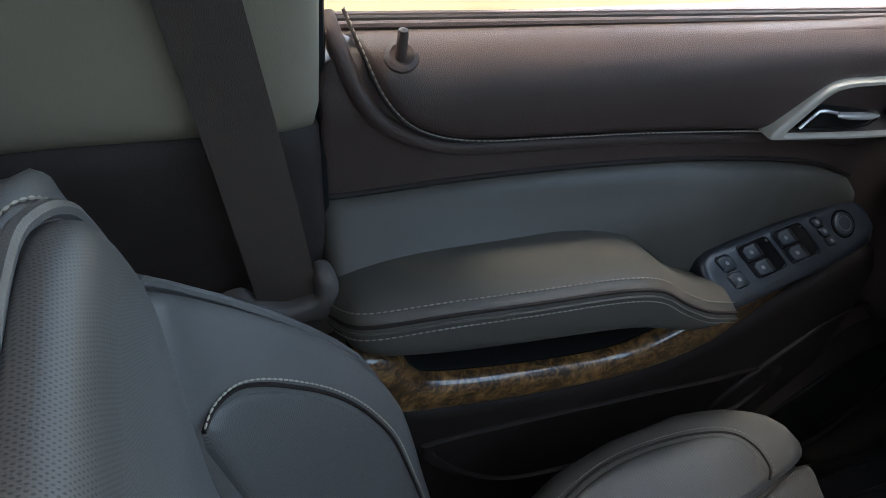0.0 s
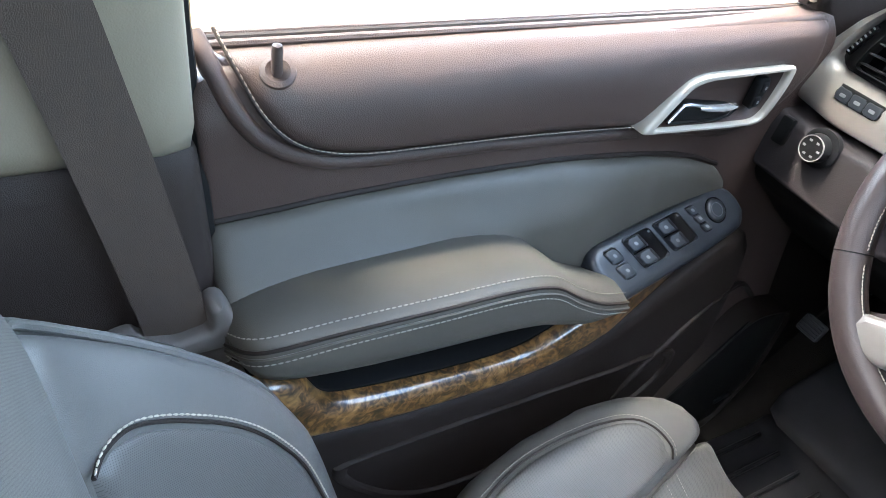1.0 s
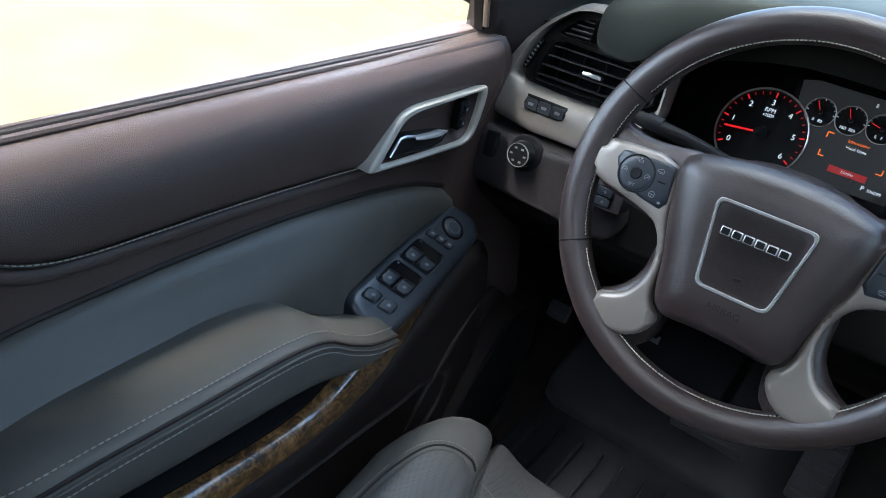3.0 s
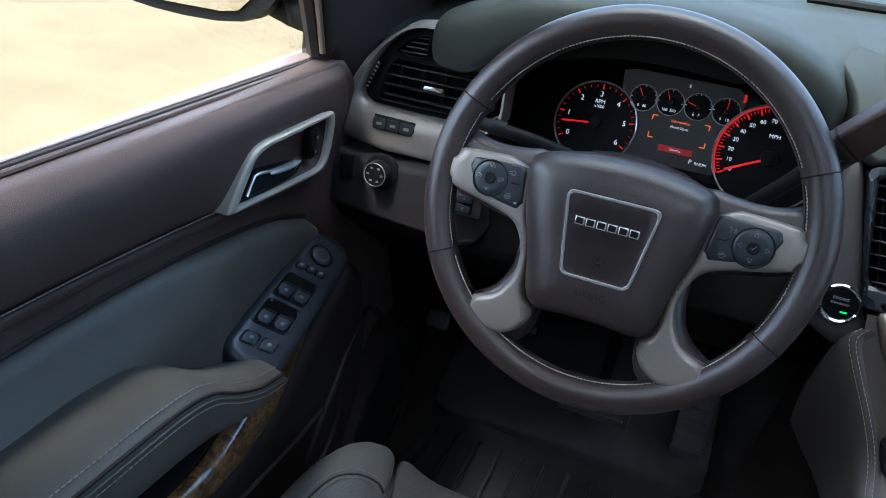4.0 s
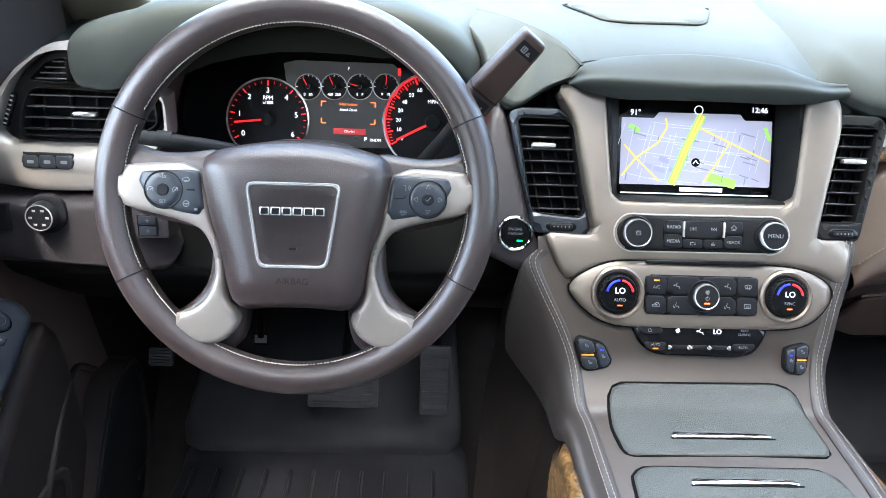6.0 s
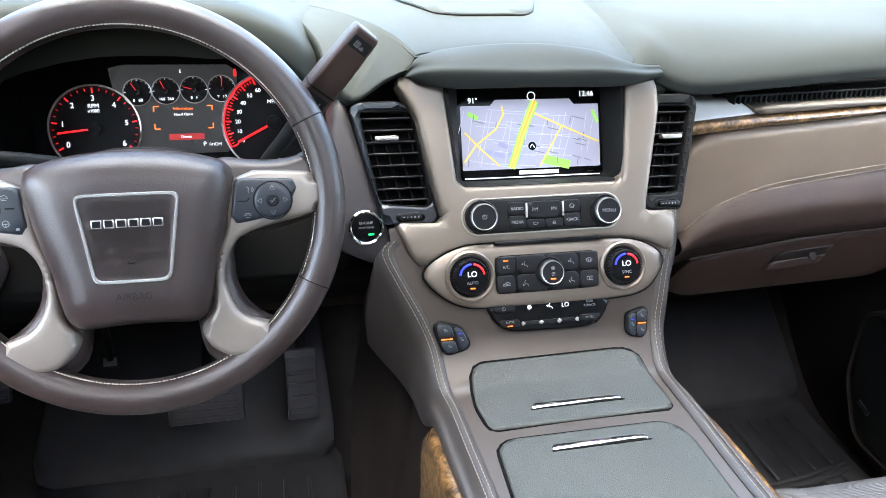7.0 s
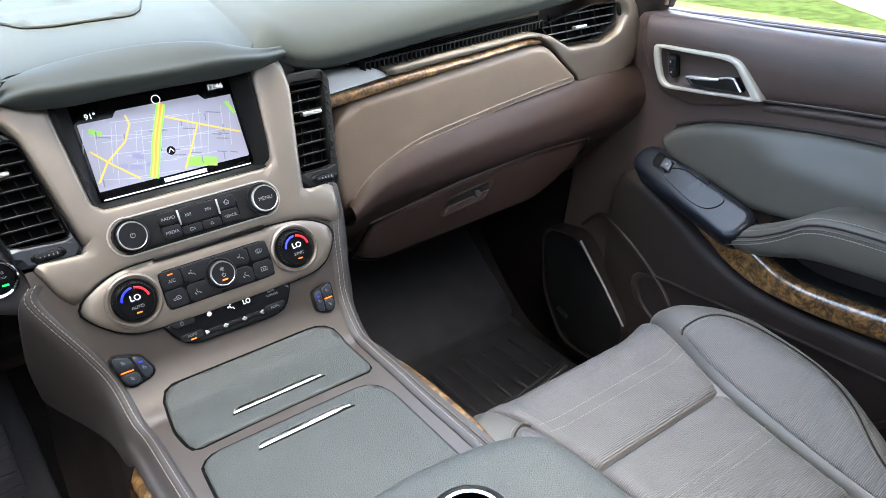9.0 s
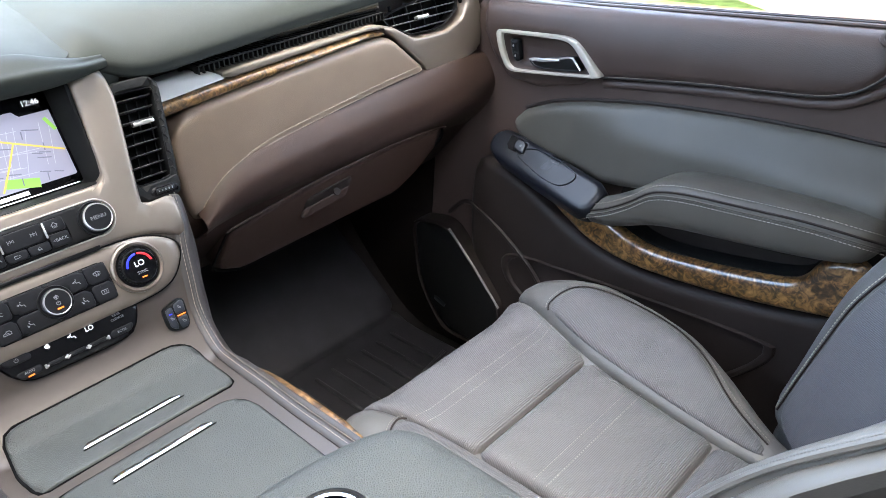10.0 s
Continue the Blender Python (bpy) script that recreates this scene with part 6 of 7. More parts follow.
ICON = {
    "person": [[(-0.1, 0.95), (0.12, 0.6)], [(-0.3, 0.5), (0.0, -0.3), (0.7, -0.25), (0.95, -0.9)], [(-1.1, 0.1), (-0.55, 0.1)], [(-0.8, 0.35), (-0.5, 0.1), (-0.8, -0.15)]],
    "feet": [[(-0.1, 0.95), (0.12, 0.6)], [(-0.3, 0.5), (0.0, -0.3), (0.7, -0.25), (0.95, -0.9)], [(-0.9, -0.1), (-0.5, -0.8)], [(-0.85, -0.6), (-0.5, -0.8), (-0.45, -0.4)]],
    "car": [[(-1.2, -0.4), (-1.2, 0.0), (-0.5, 0.2), (0.0, 0.65), (0.7, 0.65), (1.1, 0.1), (1.1, -0.4), (-1.2, -0.4)], [(-0.3, 0.0), (0.5, 0.0)]],
    "front": [[(-1.1, 0.4), (0.0, 0.75), (1.1, 0.4), (0.8, -0.4), (-0.8, -0.4), (-1.1, 0.4)], [(-0.4, 0.3), (-0.2, 0.0), (-0.4, -0.8)], [(0.3, 0.3), (0.5, 0.0), (0.3, -0.8)]],
    "rear": [[(-1.0, 0.7), (1.0, 0.7), (1.0, -0.5), (-1.0, -0.5), (-1.0, 0.7)], [(-0.3, 0.4), (-0.1, 0.1), (-0.3, -0.3)], [(0.3, 0.4), (0.5, 0.1), (0.3, -0.3)]],
    "back": [[(-1.1, 0.7), (-1.1, -0.7)], [(-0.1, 0.6), (-0.8, 0.0), (-0.1, -0.6), (-0.1, 0.6)], [(0.9, 0.6), (0.1, 0.0), (0.9, -0.6), (0.9, 0.6)]],
    "next": [[(1.1, 0.7), (1.1, -0.7)], [(0.1, 0.6), (0.8, 0.0), (0.1, -0.6), (0.1, 0.6)], [(-0.9, 0.6), (-0.1, 0.0), (-0.9, -0.6), (-0.9, 0.6)]],
    "home": [[(-1.1, 0.0), (0.0, 1.0), (1.1, 0.0)], [(-0.7, 0.1), (-0.7, -0.8), (-0.2, -0.8), (-0.2, -0.2), (0.2, -0.2), (0.2, -0.8), (0.7, -0.8), (0.7, 0.1)]],
    "eject": [[(-0.8, -0.1), (0.0, 0.8), (0.8, -0.1), (-0.8, -0.1)], [(-0.8, -0.5), (0.8, -0.5)]],
    "phone": [[(-1.1, 0.5), (0.2, 0.5)], [(-1.1, -0.5), (0.2, -0.5)], [(-1.1, 0.5), (-1.1, -0.5)], [(0.4, 0.3), (1.1, 0.3)], [(0.4, -0.3), (1.1, -0.3)]],
    "power": [[(0.0, 1.0), (0.0, 0.1)], [(0.35, 0.75), (0.7, 0.45), (0.8, 0.0), (0.55, -0.55), (0.0, -0.8), (-0.55, -0.55), (-0.8, 0.0), (-0.7, 0.45), (-0.35, 0.75)]],
    "seat": [[(-0.5, 0.9), (-0.2, -0.2), (0.7, -0.3)], [(-0.1, 0.9), (0.15, 0.2), (0.8, 0.1)]],
    "fan": [[(-0.7, 0.1), (-0.3, 0.6), (0.0, 0.0), (0.3, -0.6), (0.7, -0.1), (0.0, 0.0), (-0.7, 0.1)], [(0.1, 0.7), (0.6, 0.3), (0.0, 0.0), (-0.6, -0.3), (-0.1, -0.7), (0.0, 0.0), (0.1, 0.7)]],
}


def icon(kind, c, size, off, parent, mat=None, m=None):
    return strokes([[(a * size, b * size) for a, b in ln] for ln in ICON[kind]], size * 0.22, (m or mS) @ pose(c[0], c[1], off), mat or WHITE_INK, parent)


cap = [(-0.082 + 0.0195 * math.cos(radians(x)), 0.165 + 0.0195 * math.sin(radians(x))) for x in range(75, 290, 12)] + [(0.066 + 0.0195 * math.cos(radians(x)), 0.165 + 0.0195 * math.sin(radians(x))) for x in range(-105, 110, 12)]
radio = part("radio_panel", pad_mesh(cap, SP(0.004), 0.004, 0.004, 0.008, 0.008), BLACK, stack, "black radio panel with rounded ends")
kL, tL = knob("volume_knob", (-0.080, 0.165), 0.0150, 0.0135, "black volume knob with bright ring", off=0.005, base=0.0182)
kR, tR = knob("menu_knob", (0.065, 0.165), 0.0150, 0.0135, "black menu knob with bright ring", off=0.005, base=0.0182)
writing("MENU", 0.0060, tR @ pose(0, 0, 0.0005), WHITE_INK, kR, "legend")
icon("power", (0, 0), 0.0030, 0.0005, kL, m=tL)
part("key_bed", pad_mesh(rounded(rect(0.087, 0.0315, (-0.0072, 0.1645)), 0.003), SP(0.0072), 0.0012, 0.001, 0.002, 0.012), GLOSS, radio)


def radio_key(x0, x1, y0, y1):
    return part("radio_key", pad_mesh(rounded([(x0, y0), (x1, y0), (x1, y1), (x0, y1)], 0.0015), SP(0.0085), 0.0012, 0.0012, 0.001, 0.006), BUTTON, radio)


k = radio_key(-0.0495, -0.0300, 0.1652, 0.1792)
writing("RADIO", 0.0048, mS @ pose(-0.0398, 0.172, 0.0101), WHITE_INK, k, "legend")
k = radio_key(-0.0495, -0.0300, 0.1502, 0.1642)
writing("MEDIA", 0.0048, mS @ pose(-0.0398, 0.157, 0.0101), WHITE_INK, k, "legend")
k = radio_key(-0.0280, 0.0130, 0.1606, 0.1792)
icon("back", (-0.0185, 0.1705), 0.0028, 0.0101, k)
icon("next", (0.0028, 0.1705), 0.0028, 0.0101, k)
k = radio_key(-0.0290, -0.0080, 0.1502, 0.1596)
icon("phone", (-0.0185, 0.1548), 0.0026, 0.0101, k)
k = radio_key(-0.0070, 0.0135, 0.1502, 0.1596)
icon("eject", (0.0030, 0.1548), 0.0024, 0.0101, k)
k = radio_key(0.0150, 0.0345, 0.1652, 0.1792)
icon("home", (0.0245, 0.1722), 0.0030, 0.0101, k)
k = radio_key(0.0150, 0.0345, 0.1502, 0.1642)
writing("<BACK", 0.0046, mS @ pose(0.0247, 0.157, 0.0101), WHITE_INK, k, "legend")
for x in (-0.0290, 0.0140):
    part("chrome_bar", box_mesh(0.0020, 0.0165, 0.003, mS @ pose(x, 0.1700, 0.0100), 0.0005), BRIGHT, radio)
part("disc_slot", box_mesh(0.124, 0.0045, 0.012, mS @ pose(-0.006, 0.1350, 0.0082), 0.001), GLOSS, stack)

clim = part("climate_panel", pad_mesh(rounded(rect(0.122, 0.0425, (-0.0080, 0.100)), 0.006), SP(0.011), 0.003, 0.003, 0.006, 0.008), GLOSS, stack, "black climate panel")
COLS = ((-0.0682, -0.0462), (-0.0454, -0.0090), (-0.0080, 0.0284), (0.0292, 0.0518))
ICONS = (("", "car"), ("person", "feet"), ("person", "feet"), ("front", "rear"))
for i, (x0, x1) in enumerate(COLS):
    for j, (y0, y1) in enumerate(((0.1006, 0.1202), (0.0798, 0.0994))):
        kk = part("climate_key", pad_mesh(rounded([(x0, y0), (x1, y0), (x1, y1), (x0, y1)], 0.0022), SP(0.0134), 0.0016, 0.0016, 0.002, 0.006), BUTTON, clim)
        x, y = ((x0 + x1) / 2 + (-0.0085 if i == 1 else 0.0085 if i == 2 else 0), (y0 + y1) / 2)
        if i == 0 and j == 0:
            writing("A/C", 0.0048, mS @ pose(x, y - 0.002, 0.0154), WHITE_INK, kk, "legend")
            part("lamp", box_mesh(0.0055, 0.0014, 0.0004, mS @ pose(x, y + 0.0052, 0.0152), 0), LIT_O, kk)
        else:
            icon(ICONS[i][j], (x, y), 0.0034, 0.0154, kk)
            if i == 3:
                part("lamp", box_mesh(0.005, 0.0010, 0.0004, mS @ pose(x, y + 0.0064, 0.0152), 0), BLACK, kk)
kf, tf = knob("fan_knob", (-0.0065, 0.100), 0.0135, 0.0125, "black fan knob with bright ring", off=0.011, base=0.0172)
part("lamp", box_mesh(0.006, 0.0016, 0.0004, tf @ pose(0, -0.0068, 0.0004), 0), LIT_O, kf)
icon("fan", (0, 0.0048), 0.0032, 0.0006, kf, m=tf)
icon("power", (0, -0.0016), 0.0024, 0.0006, kf, m=tf)
for c, word in (((-0.0975, 0.101), "AUTO"), ((0.0825, 0.101), "SYNC")):
    k, t = knob("temperature_knob", c, 0.0192, 0.012, "black temperature knob with blue and red arc", False, off=0.008, base=0.0225)
    part("dial_face", lathe([(0.0178, 0.0), (0.0176, 0.0006), (0.0001, 0.0006)], t, 40), GLOSS, k)
    writing("LO", 0.0085, t @ pose(0, 0.003, 0.0010), LIT_W, k, "legend")
    writing(word, 0.0046, t @ pose(0, -0.0065, 0.0010), WHITE_INK, k, "legend")
    part("lamp", box_mesh(0.0055, 0.0014, 0.0004, t @ pose(0, -0.0122, 0.0009), 0), LIT_O, k)
    for a0, a1, mt in ((92, 172, LIT_B), (8, 82, LIT_R)):
        part("arc", tube([t @ Vector((0.0135 * math.cos(radians(a)), 0.0135 * math.sin(radians(a)) + 0.0005, 0.0007)) for a in np.linspace(a0, a1, 14)], 0.0012, 6), mt, k)
    part("collar", lathe([(0.0290, -0.004), (0.0282, 0.004), (0.0262, 0.0058), (0.0238, 0.0045), (0.0228, 0.0)], mS @ pose(*c, 0.010), 44, False), SHADED_METAL, k)
    for a in range(36):
        an = radians(a * 10)
        part("grip_rib", box_mesh(0.0012, 0.0010, 0.009, mS @ pose(c[0] + 0.0194 * math.cos(an), c[1] + 0.0194 * math.sin(an), 0.015, 0, 0, a * 10), 0), BLACK, k)

lowp = part("rear_climate_panel", pad_mesh(rounded([(-0.0815, 0.0700), (-0.0720, 0.0500), (-0.0620, 0.0390), (-0.050, 0.0345), (0.035, 0.0330), (0.0540, 0.0365), (0.0640, 0.0520), (0.0700, 0.0690)], 0.006), SP(0.003), 0.004, 0.003, 0.008, 0.008), GLOSS, stack, "gloss black rear climate panel")
writing("LO", 0.0070, mS @ pose(0.0125, 0.0610, 0.0082), LIT_W, lowp, "legend")
writing("REAR", 0.0036, mS @ pose(0.042, 0.0628, 0.0082), WHITE_INK, lowp, "legend")
writing("CLIMATE", 0.0036, mS @ pose(0.042, 0.0585, 0.0082), WHITE_INK, lowp, "legend")
icon("fan", (-0.030, 0.0615), 0.0034, 0.0082, lowp, LIT_W)
icon("person", (-0.006, 0.0610), 0.0036, 0.0082, lowp, LIT_W)
for o in ([(-0.0740, 0.0655), (-0.0460, 0.0655), (-0.0460, 0.0575), (-0.0700, 0.0575)], [(-0.0675, 0.0490), (-0.0415, 0.0490), (-0.0415, 0.0405), (-0.0620, 0.0405)], [(0.0290, 0.0485), (0.0565, 0.0485), (0.0510, 0.0405), (0.0290, 0.0405)]):
    part("panel_key", pad_mesh(rounded(o, 0.0018), SP(0.0065), 0.0016, 0.0016, 0.001, 0.005), BUTTON, lowp)
icon("power", (-0.060, 0.0616), 0.0024, 0.0083, lowp)
writing("AUTO", 0.0036, mS @ pose(-0.0535, 0.0462, 0.0083), WHITE_INK, lowp, "legend")
part("lamp", box_mesh(0.006, 0.0014, 0.0004, mS @ pose(-0.0535, 0.0420, 0.0083), 0), LIT_O, lowp)
writing("RCTRL", 0.0034, mS @ pose(0.0415, 0.0446, 0.0083), WHITE_INK, lowp, "legend")
part("chrome_bar", box_mesh(0.067, 0.0024, 0.002, mS @ pose(-0.0060, 0.0435, 0.0078), 0.0008), BRIGHT, lowp)
for k in range(4):
    part("rocker", box_mesh(0.0028, 0.0048, 0.0030, mS @ pose(-0.0385 + 0.0216 * k, 0.0437, 0.0080), 0.0008), BRIGHT, lowp)
for k in range(3):
    part("rocker", box_mesh(0.0165, 0.0040, 0.0024, mS @ pose(-0.0277 + 0.0216 * k, 0.0442, 0.0078), 0.0008), BUTTON, lowp)

# vents beside the screen
vC = [(-0.207, 0.287), (-0.152, 0.286), (-0.146, 0.276), (-0.130, 0.184), (-0.134, 0.179), (-0.185, 0.183), (-0.190, 0.190)]
vD = [(0.143, 0.286), (0.190, 0.285), (0.168, 0.180), (0.126, 0.180)]
for o, tab, fr in ((vC, (-0.177, 0.256), [(-0.216, 0.290), (-0.206, 0.296), (-0.165, 0.2965), (-0.152, 0.290), (-0.148, 0.276), (-0.123, 0.162), (-0.128, 0.159), (-0.185, 0.162)]), (vD, (0.163, 0.248), [(0.139, 0.298), (0.188, 0.298), (0.198, 0.288), (0.172, 0.160), (0.120, 0.162)])):
    v = vent("stack_vent", rounded(o, 0.004), mS @ pose(0, 0, -0.014), 8, tab, "black air vent beside the screen", parent=stack, lean=12 if o is vC else -12)
    part("vent_frame", pad_mesh(rounded(fr, 0.006), SP(-0.0125), 0.004, 0.003, 0.03, 0.006, None, rounded(o, 0.004)), BLUEGREY if o is vC else BLACK, v, smooth=False)
    cx_ = (o[-1][0] + o[-3][0]) / 2 if o is vC else 0.147
    part("wheel_bed", pad_mesh(rounded(rect(0.033, 0.0105, (cx_ + 0.006, 0.1690)), 0.002), SP(-0.0090), 0.0012, 0.001, 0.001, 0.006), GLOSS, v)
    part("thumb_wheel", box_mesh(0.024, 0.006, 0.005, mS @ pose(cx_ + 0.006, 0.1690, -0.0075), 0.002), BUTTON, v)
    for k in range(5):
        part("dot", box_mesh(0.0012, 0.0012 + 0.0004 * k, 0.0004, mS @ pose(cx_ - 0.002 + 0.004 * k, 0.1690, -0.0047), 0), WHITE_INK, v)
stt = part("start_button", lathe([(0.0185, -0.006), (0.0185, 0.004), (0.0165, 0.005), (0.015, 0.0035), (0.001, 0.004)], mS @ pose(-0.205, 0.160, -0.016), 40), GLOSS, stack, "round start button with chrome ring and green lamp")
part("ring", lathe([(0.0190, 0.0), (0.0192, 0.0048), (0.0175, 0.0062), (0.0158, 0.0048)], mS @ pose(-0.205, 0.160, -0.016), 40, False), CHROME, stt)
part("lamp", box_mesh(0.006, 0.0018, 0.0005, mS @ pose(-0.200, 0.1525, -0.0115), 0), LIT_G, stt)
writing("ENGINE", 0.0042, mS @ pose(-0.205, 0.1650, -0.0115), WHITE_INK, stt, "legend")
writing("START/STOP", 0.0030, mS @ pose(-0.205, 0.1600, -0.0115), WHITE_INK, stt, "legend")
part("start_panel", pad_mesh(rounded([(-0.232, 0.30), (-0.222, 0.305), (-0.182, 0.158), (-0.160, 0.120), (-0.195, 0.118), (-0.242, 0.14), (-0.245, 0.20)], 0.008), SP(-0.026), 0.008, 0.01, 0.04, 0.012), BOARD, stack)
# seat heater pods
for o, keys, lamps, ics in (
        ([(-0.140, 0.048), (-0.134, 0.054), (-0.107, 0.046), (-0.097, 0.026), (-0.102, 0.019), (-0.124, 0.014), (-0.131, 0.018)],
         ([(-0.136, 0.049), (-0.132, 0.0505), (-0.120, 0.0470), (-0.1170, 0.0350), (-0.1345, 0.0355)], [(-0.1335, 0.0310), (-0.1165, 0.0310), (-0.1135, 0.0185), (-0.1225, 0.0170), (-0.1290, 0.0195)], [(-0.1180, 0.0465), (-0.1090, 0.0440), (-0.1005, 0.0265), (-0.1040, 0.0215), (-0.1115, 0.0190)]),
         ((-0.1255, 0.0332, 0.013, LIT_O), (-0.1105, 0.0385, 0.0040, LIT_B)), ((-0.1270, 0.0425), (-0.1230, 0.0245), (-0.1090, 0.0315))),
        ([(0.089, 0.045), (0.111, 0.051), (0.117, 0.048), (0.114, 0.020), (0.109, 0.014), (0.093, 0.017), (0.088, 0.023)],
         ([(0.1015, 0.0455), (0.1105, 0.0480), (0.1140, 0.0465), (0.1128, 0.0340), (0.1010, 0.0340)], [(0.1010, 0.0305), (0.1125, 0.0305), (0.1115, 0.0200), (0.1075, 0.0165), (0.1010, 0.0175)], [(0.0910, 0.0425), (0.0995, 0.0450), (0.0990, 0.0180), (0.0945, 0.0190), (0.0905, 0.0235)]),
         ((0.1065, 0.0322, 0.010, LIT_O), (0.0950, 0.0370, 0.0036, LIT_B)), ((0.1070, 0.0405), (0.1065, 0.0240), (0.0950, 0.0310)))):
    pod = part("seat_heat_pod", pad_mesh(rounded(o, 0.005), SP(0.002), 0.003, 0.003, 0.006, 0.006), BLACK, stack, "small seat heater switch pod")
    for kq, ic in zip(keys, ics):
        kk = part("pod_key", pad_mesh(rounded(kq, 0.002), SP(0.0048), 0.0015, 0.0015, 0.001, 0.005), BLUEGREY, pod)
        icon("seat", ic, 0.0030, 0.0066, kk)
    for x, y, w, mt in lamps:
        part("lamp", box_mesh(w, 0.0014, 0.0006, mS @ pose(x, y, 0.0064), 0), mt, pod)

# ---------------------------------------------------------------- console
cons = thing("centre_console", "taupe centre console with stitched sides and two closed lids", "console")
rows = []
for v, hw in ((0.158, 0.182), (0.127, 0.178), (0.098, 0.166), (0.058, 0.146), (0.022, 0.132)):
    p = mS @ Vector((0, v, -0.002))
    rows.append((p.y, p.z, hw))
right = (0.036, 0.036, 0.032, 0.020, 0.012, 0.008, 0.006, 0.004, 0.003, 0.0, 0.0)
rows += [(0.835, 0.517, 0.126), (0.80, 0.515, 0.122), (0.74, 0.515, 0.120), (0.68, 0.515, 0.118), (0.60, 0.515, 0.116), (0.50, 0.515, 0.115)]
part("top_plate", loft([[Vector((x * (hw - (q if x > 0 else 0)), y, z + 0.002 * (1 - x * x))) for x in (-1, -0.5, 0, 0.5, 1)] for (y, z, hw), q in zip(rows, right)], 3, 4), CONSOLE, cons)
SIDE = material("grey_brown_leather", (0.038, 0.032, 0.0285), 0.45, grain=0.12, grain_size=0.0018, kind="leather", vary=0.08)
left_rows = rows
for s in (-1, 1):
    rows = [((mS @ Vector((0, 0.140, -0.002))).y, (mS @ Vector((0, 0.140, -0.002))).z, 0.170)] + left_rows[1:] if s < 0 else [(y, z, hw - q) for (y, z, hw), q in zip(left_rows, right)]
    secs = []
    for y, z, hw in rows:
        deep = float(np.interp(y, (0.66, 0.80, 0.87, 0.92), (0.13, 0.20, 0.62, 1.0)))
        secs.append([Vector((s * (hw + a), y + c * deep, z + (b if b > -0.01 else b * deep))) for a, b, c in ((0.0, 0.001, 0), (0.004, 0.004, 0), (0.012, 0.003, 0), (0.020, -0.006, 0.003), (0.026, -0.045, 0.012), (0.029, -0.09, 0.025), (0.026, -0.14, 0.035))])
    part("side_pad", loft(secs, 3, 4), SIDE, cons, "stitched leather console side")
    for a in (0.0065, 0.0125):
        part("stitching", stitch_mesh(spline([(s * (hw + a), y, z + 0.0044) for y, z, hw in rows], 6), 0.0050, 0.0038, 0.0005), TAN_THREAD, cons)
    part("seam", tube(spline([(s * (hw + 0.0095), y, z + 0.0032) for y, z, hw in rows], 6), 0.0009, 6), SIDE, cons)
    part("side_wall", loft([[Vector((s * (hw + a), y + (0.05 if z > 0.53 else 0), max(0.0, z - b))) for a, b in ((0.018, 0.012 if z < 0.53 else 0.10), (0.026, 0.2), (0.04, 0.32), (0.045, 0.55))] for y, z, hw in [(1.02, 0.66, 0.17 if s < 0 else 0.13)] + rows[3:]], 3, 2), DARK, cons)
    part("wood_side", pad_mesh(chaikin([(0.55, 0.50), (0.80, 0.50), (0.835, 0.46), (0.80, 0.36), (0.72, 0.30), (0.55, 0.30)], 2), (lambda q: lambda u, v, w: Vector((q * (0.150 + w + 0.05 * (0.5 - v)), u, v)))(s), 0.008, 0.01, 0.02, 0.014), WOOD, cons, "burl wood console side")
LID_A = [(-0.1060, 0.800), (-0.1010, 0.843), (-0.0990, 0.8485), (-0.0890, 0.8528), (0.0790, 0.8540), (0.0950, 0.8500), (0.1045, 0.8420), (0.1050, 0.7700), (0.1000, 0.7630), (-0.0960, 0.7610), (-0.1020, 0.7680)]
LID_B = [(-0.1035, 0.700), (-0.1015, 0.7340), (-0.0890, 0.7450), (0.0750, 0.7450), (0.0920, 0.7370), (0.0990, 0.7150), (0.0985, 0.57), (-0.110, 0.57)]
for k, o in enumerate((LID_A, LID_B)):
    ro = rounded(o, 0.006, 6)
    c = sum((Vector(q) for q in o), Vector((0, 0))) / len(o)
    ln = lambda u, v, w: Vector((u, v - 0.6 * w * ss(0.832, 0.848, v), float(np.interp(v, (0.822, 0.835, 0.842, 0.850, 0.858), (0.5162, 0.5178, 0.5232, 0.5305, 0.5385))) + w))
    part("lid_gap", pad_mesh([c + Vector(((q[0] - c[0]) * (1.026 if q[0] < 0 else 1.014), (q[1] - c[1]) * (1.045 if q[1] > c[1] else 1.022))) for q in ro], ln, 0.0012, 0.001, 0.003, 0.010), GAP, cons)
    lid = part("bin_lid", pad_mesh(ro, lambda u, v, w: ln(u, v, w + 0.0010), 0.0026, 0.004, 0.002, 0.008), LIDSKIN, cons, "closed grey leather bin lid")
    y = 0.7885 if k == 0 else 0.7245
    part("chrome_pull", pad_mesh(rounded(rect(0.104, 0.0085, (0.002, y)), 0.001), lambda u, v, w: ln(u, v, w + 0.0032), 0.002, 0.003, 0.002, 0.006), CHROME, lid, "chrome pull strip")
    part("pull_gap", box_mesh(0.106, 0.0014, 0.0012, pose(0.002, y - 0.0050, 0.5200), 0), GAP, lid)
arm = thing("console_armrest", "padded grey leather armrest on the centre console", "armrest")
ao = [(-0.130, 0.20), (-0.132, 0.46), (-0.120, 0.515), (-0.08, 0.537), (0.0, 0.546), (0.05, 0.541), (0.09, 0.533), (0.116, 0.520), (0.130, 0.500), (0.132, 0.45), (0.130, 0.20)]
part("cushion", pad_mesh(chaikin(ao, 2), lambda u, v, w: Vector((u, v, 0.580 + w)), 0.022, 0.028, 0.07, 0.012), LIDSKIN, arm)
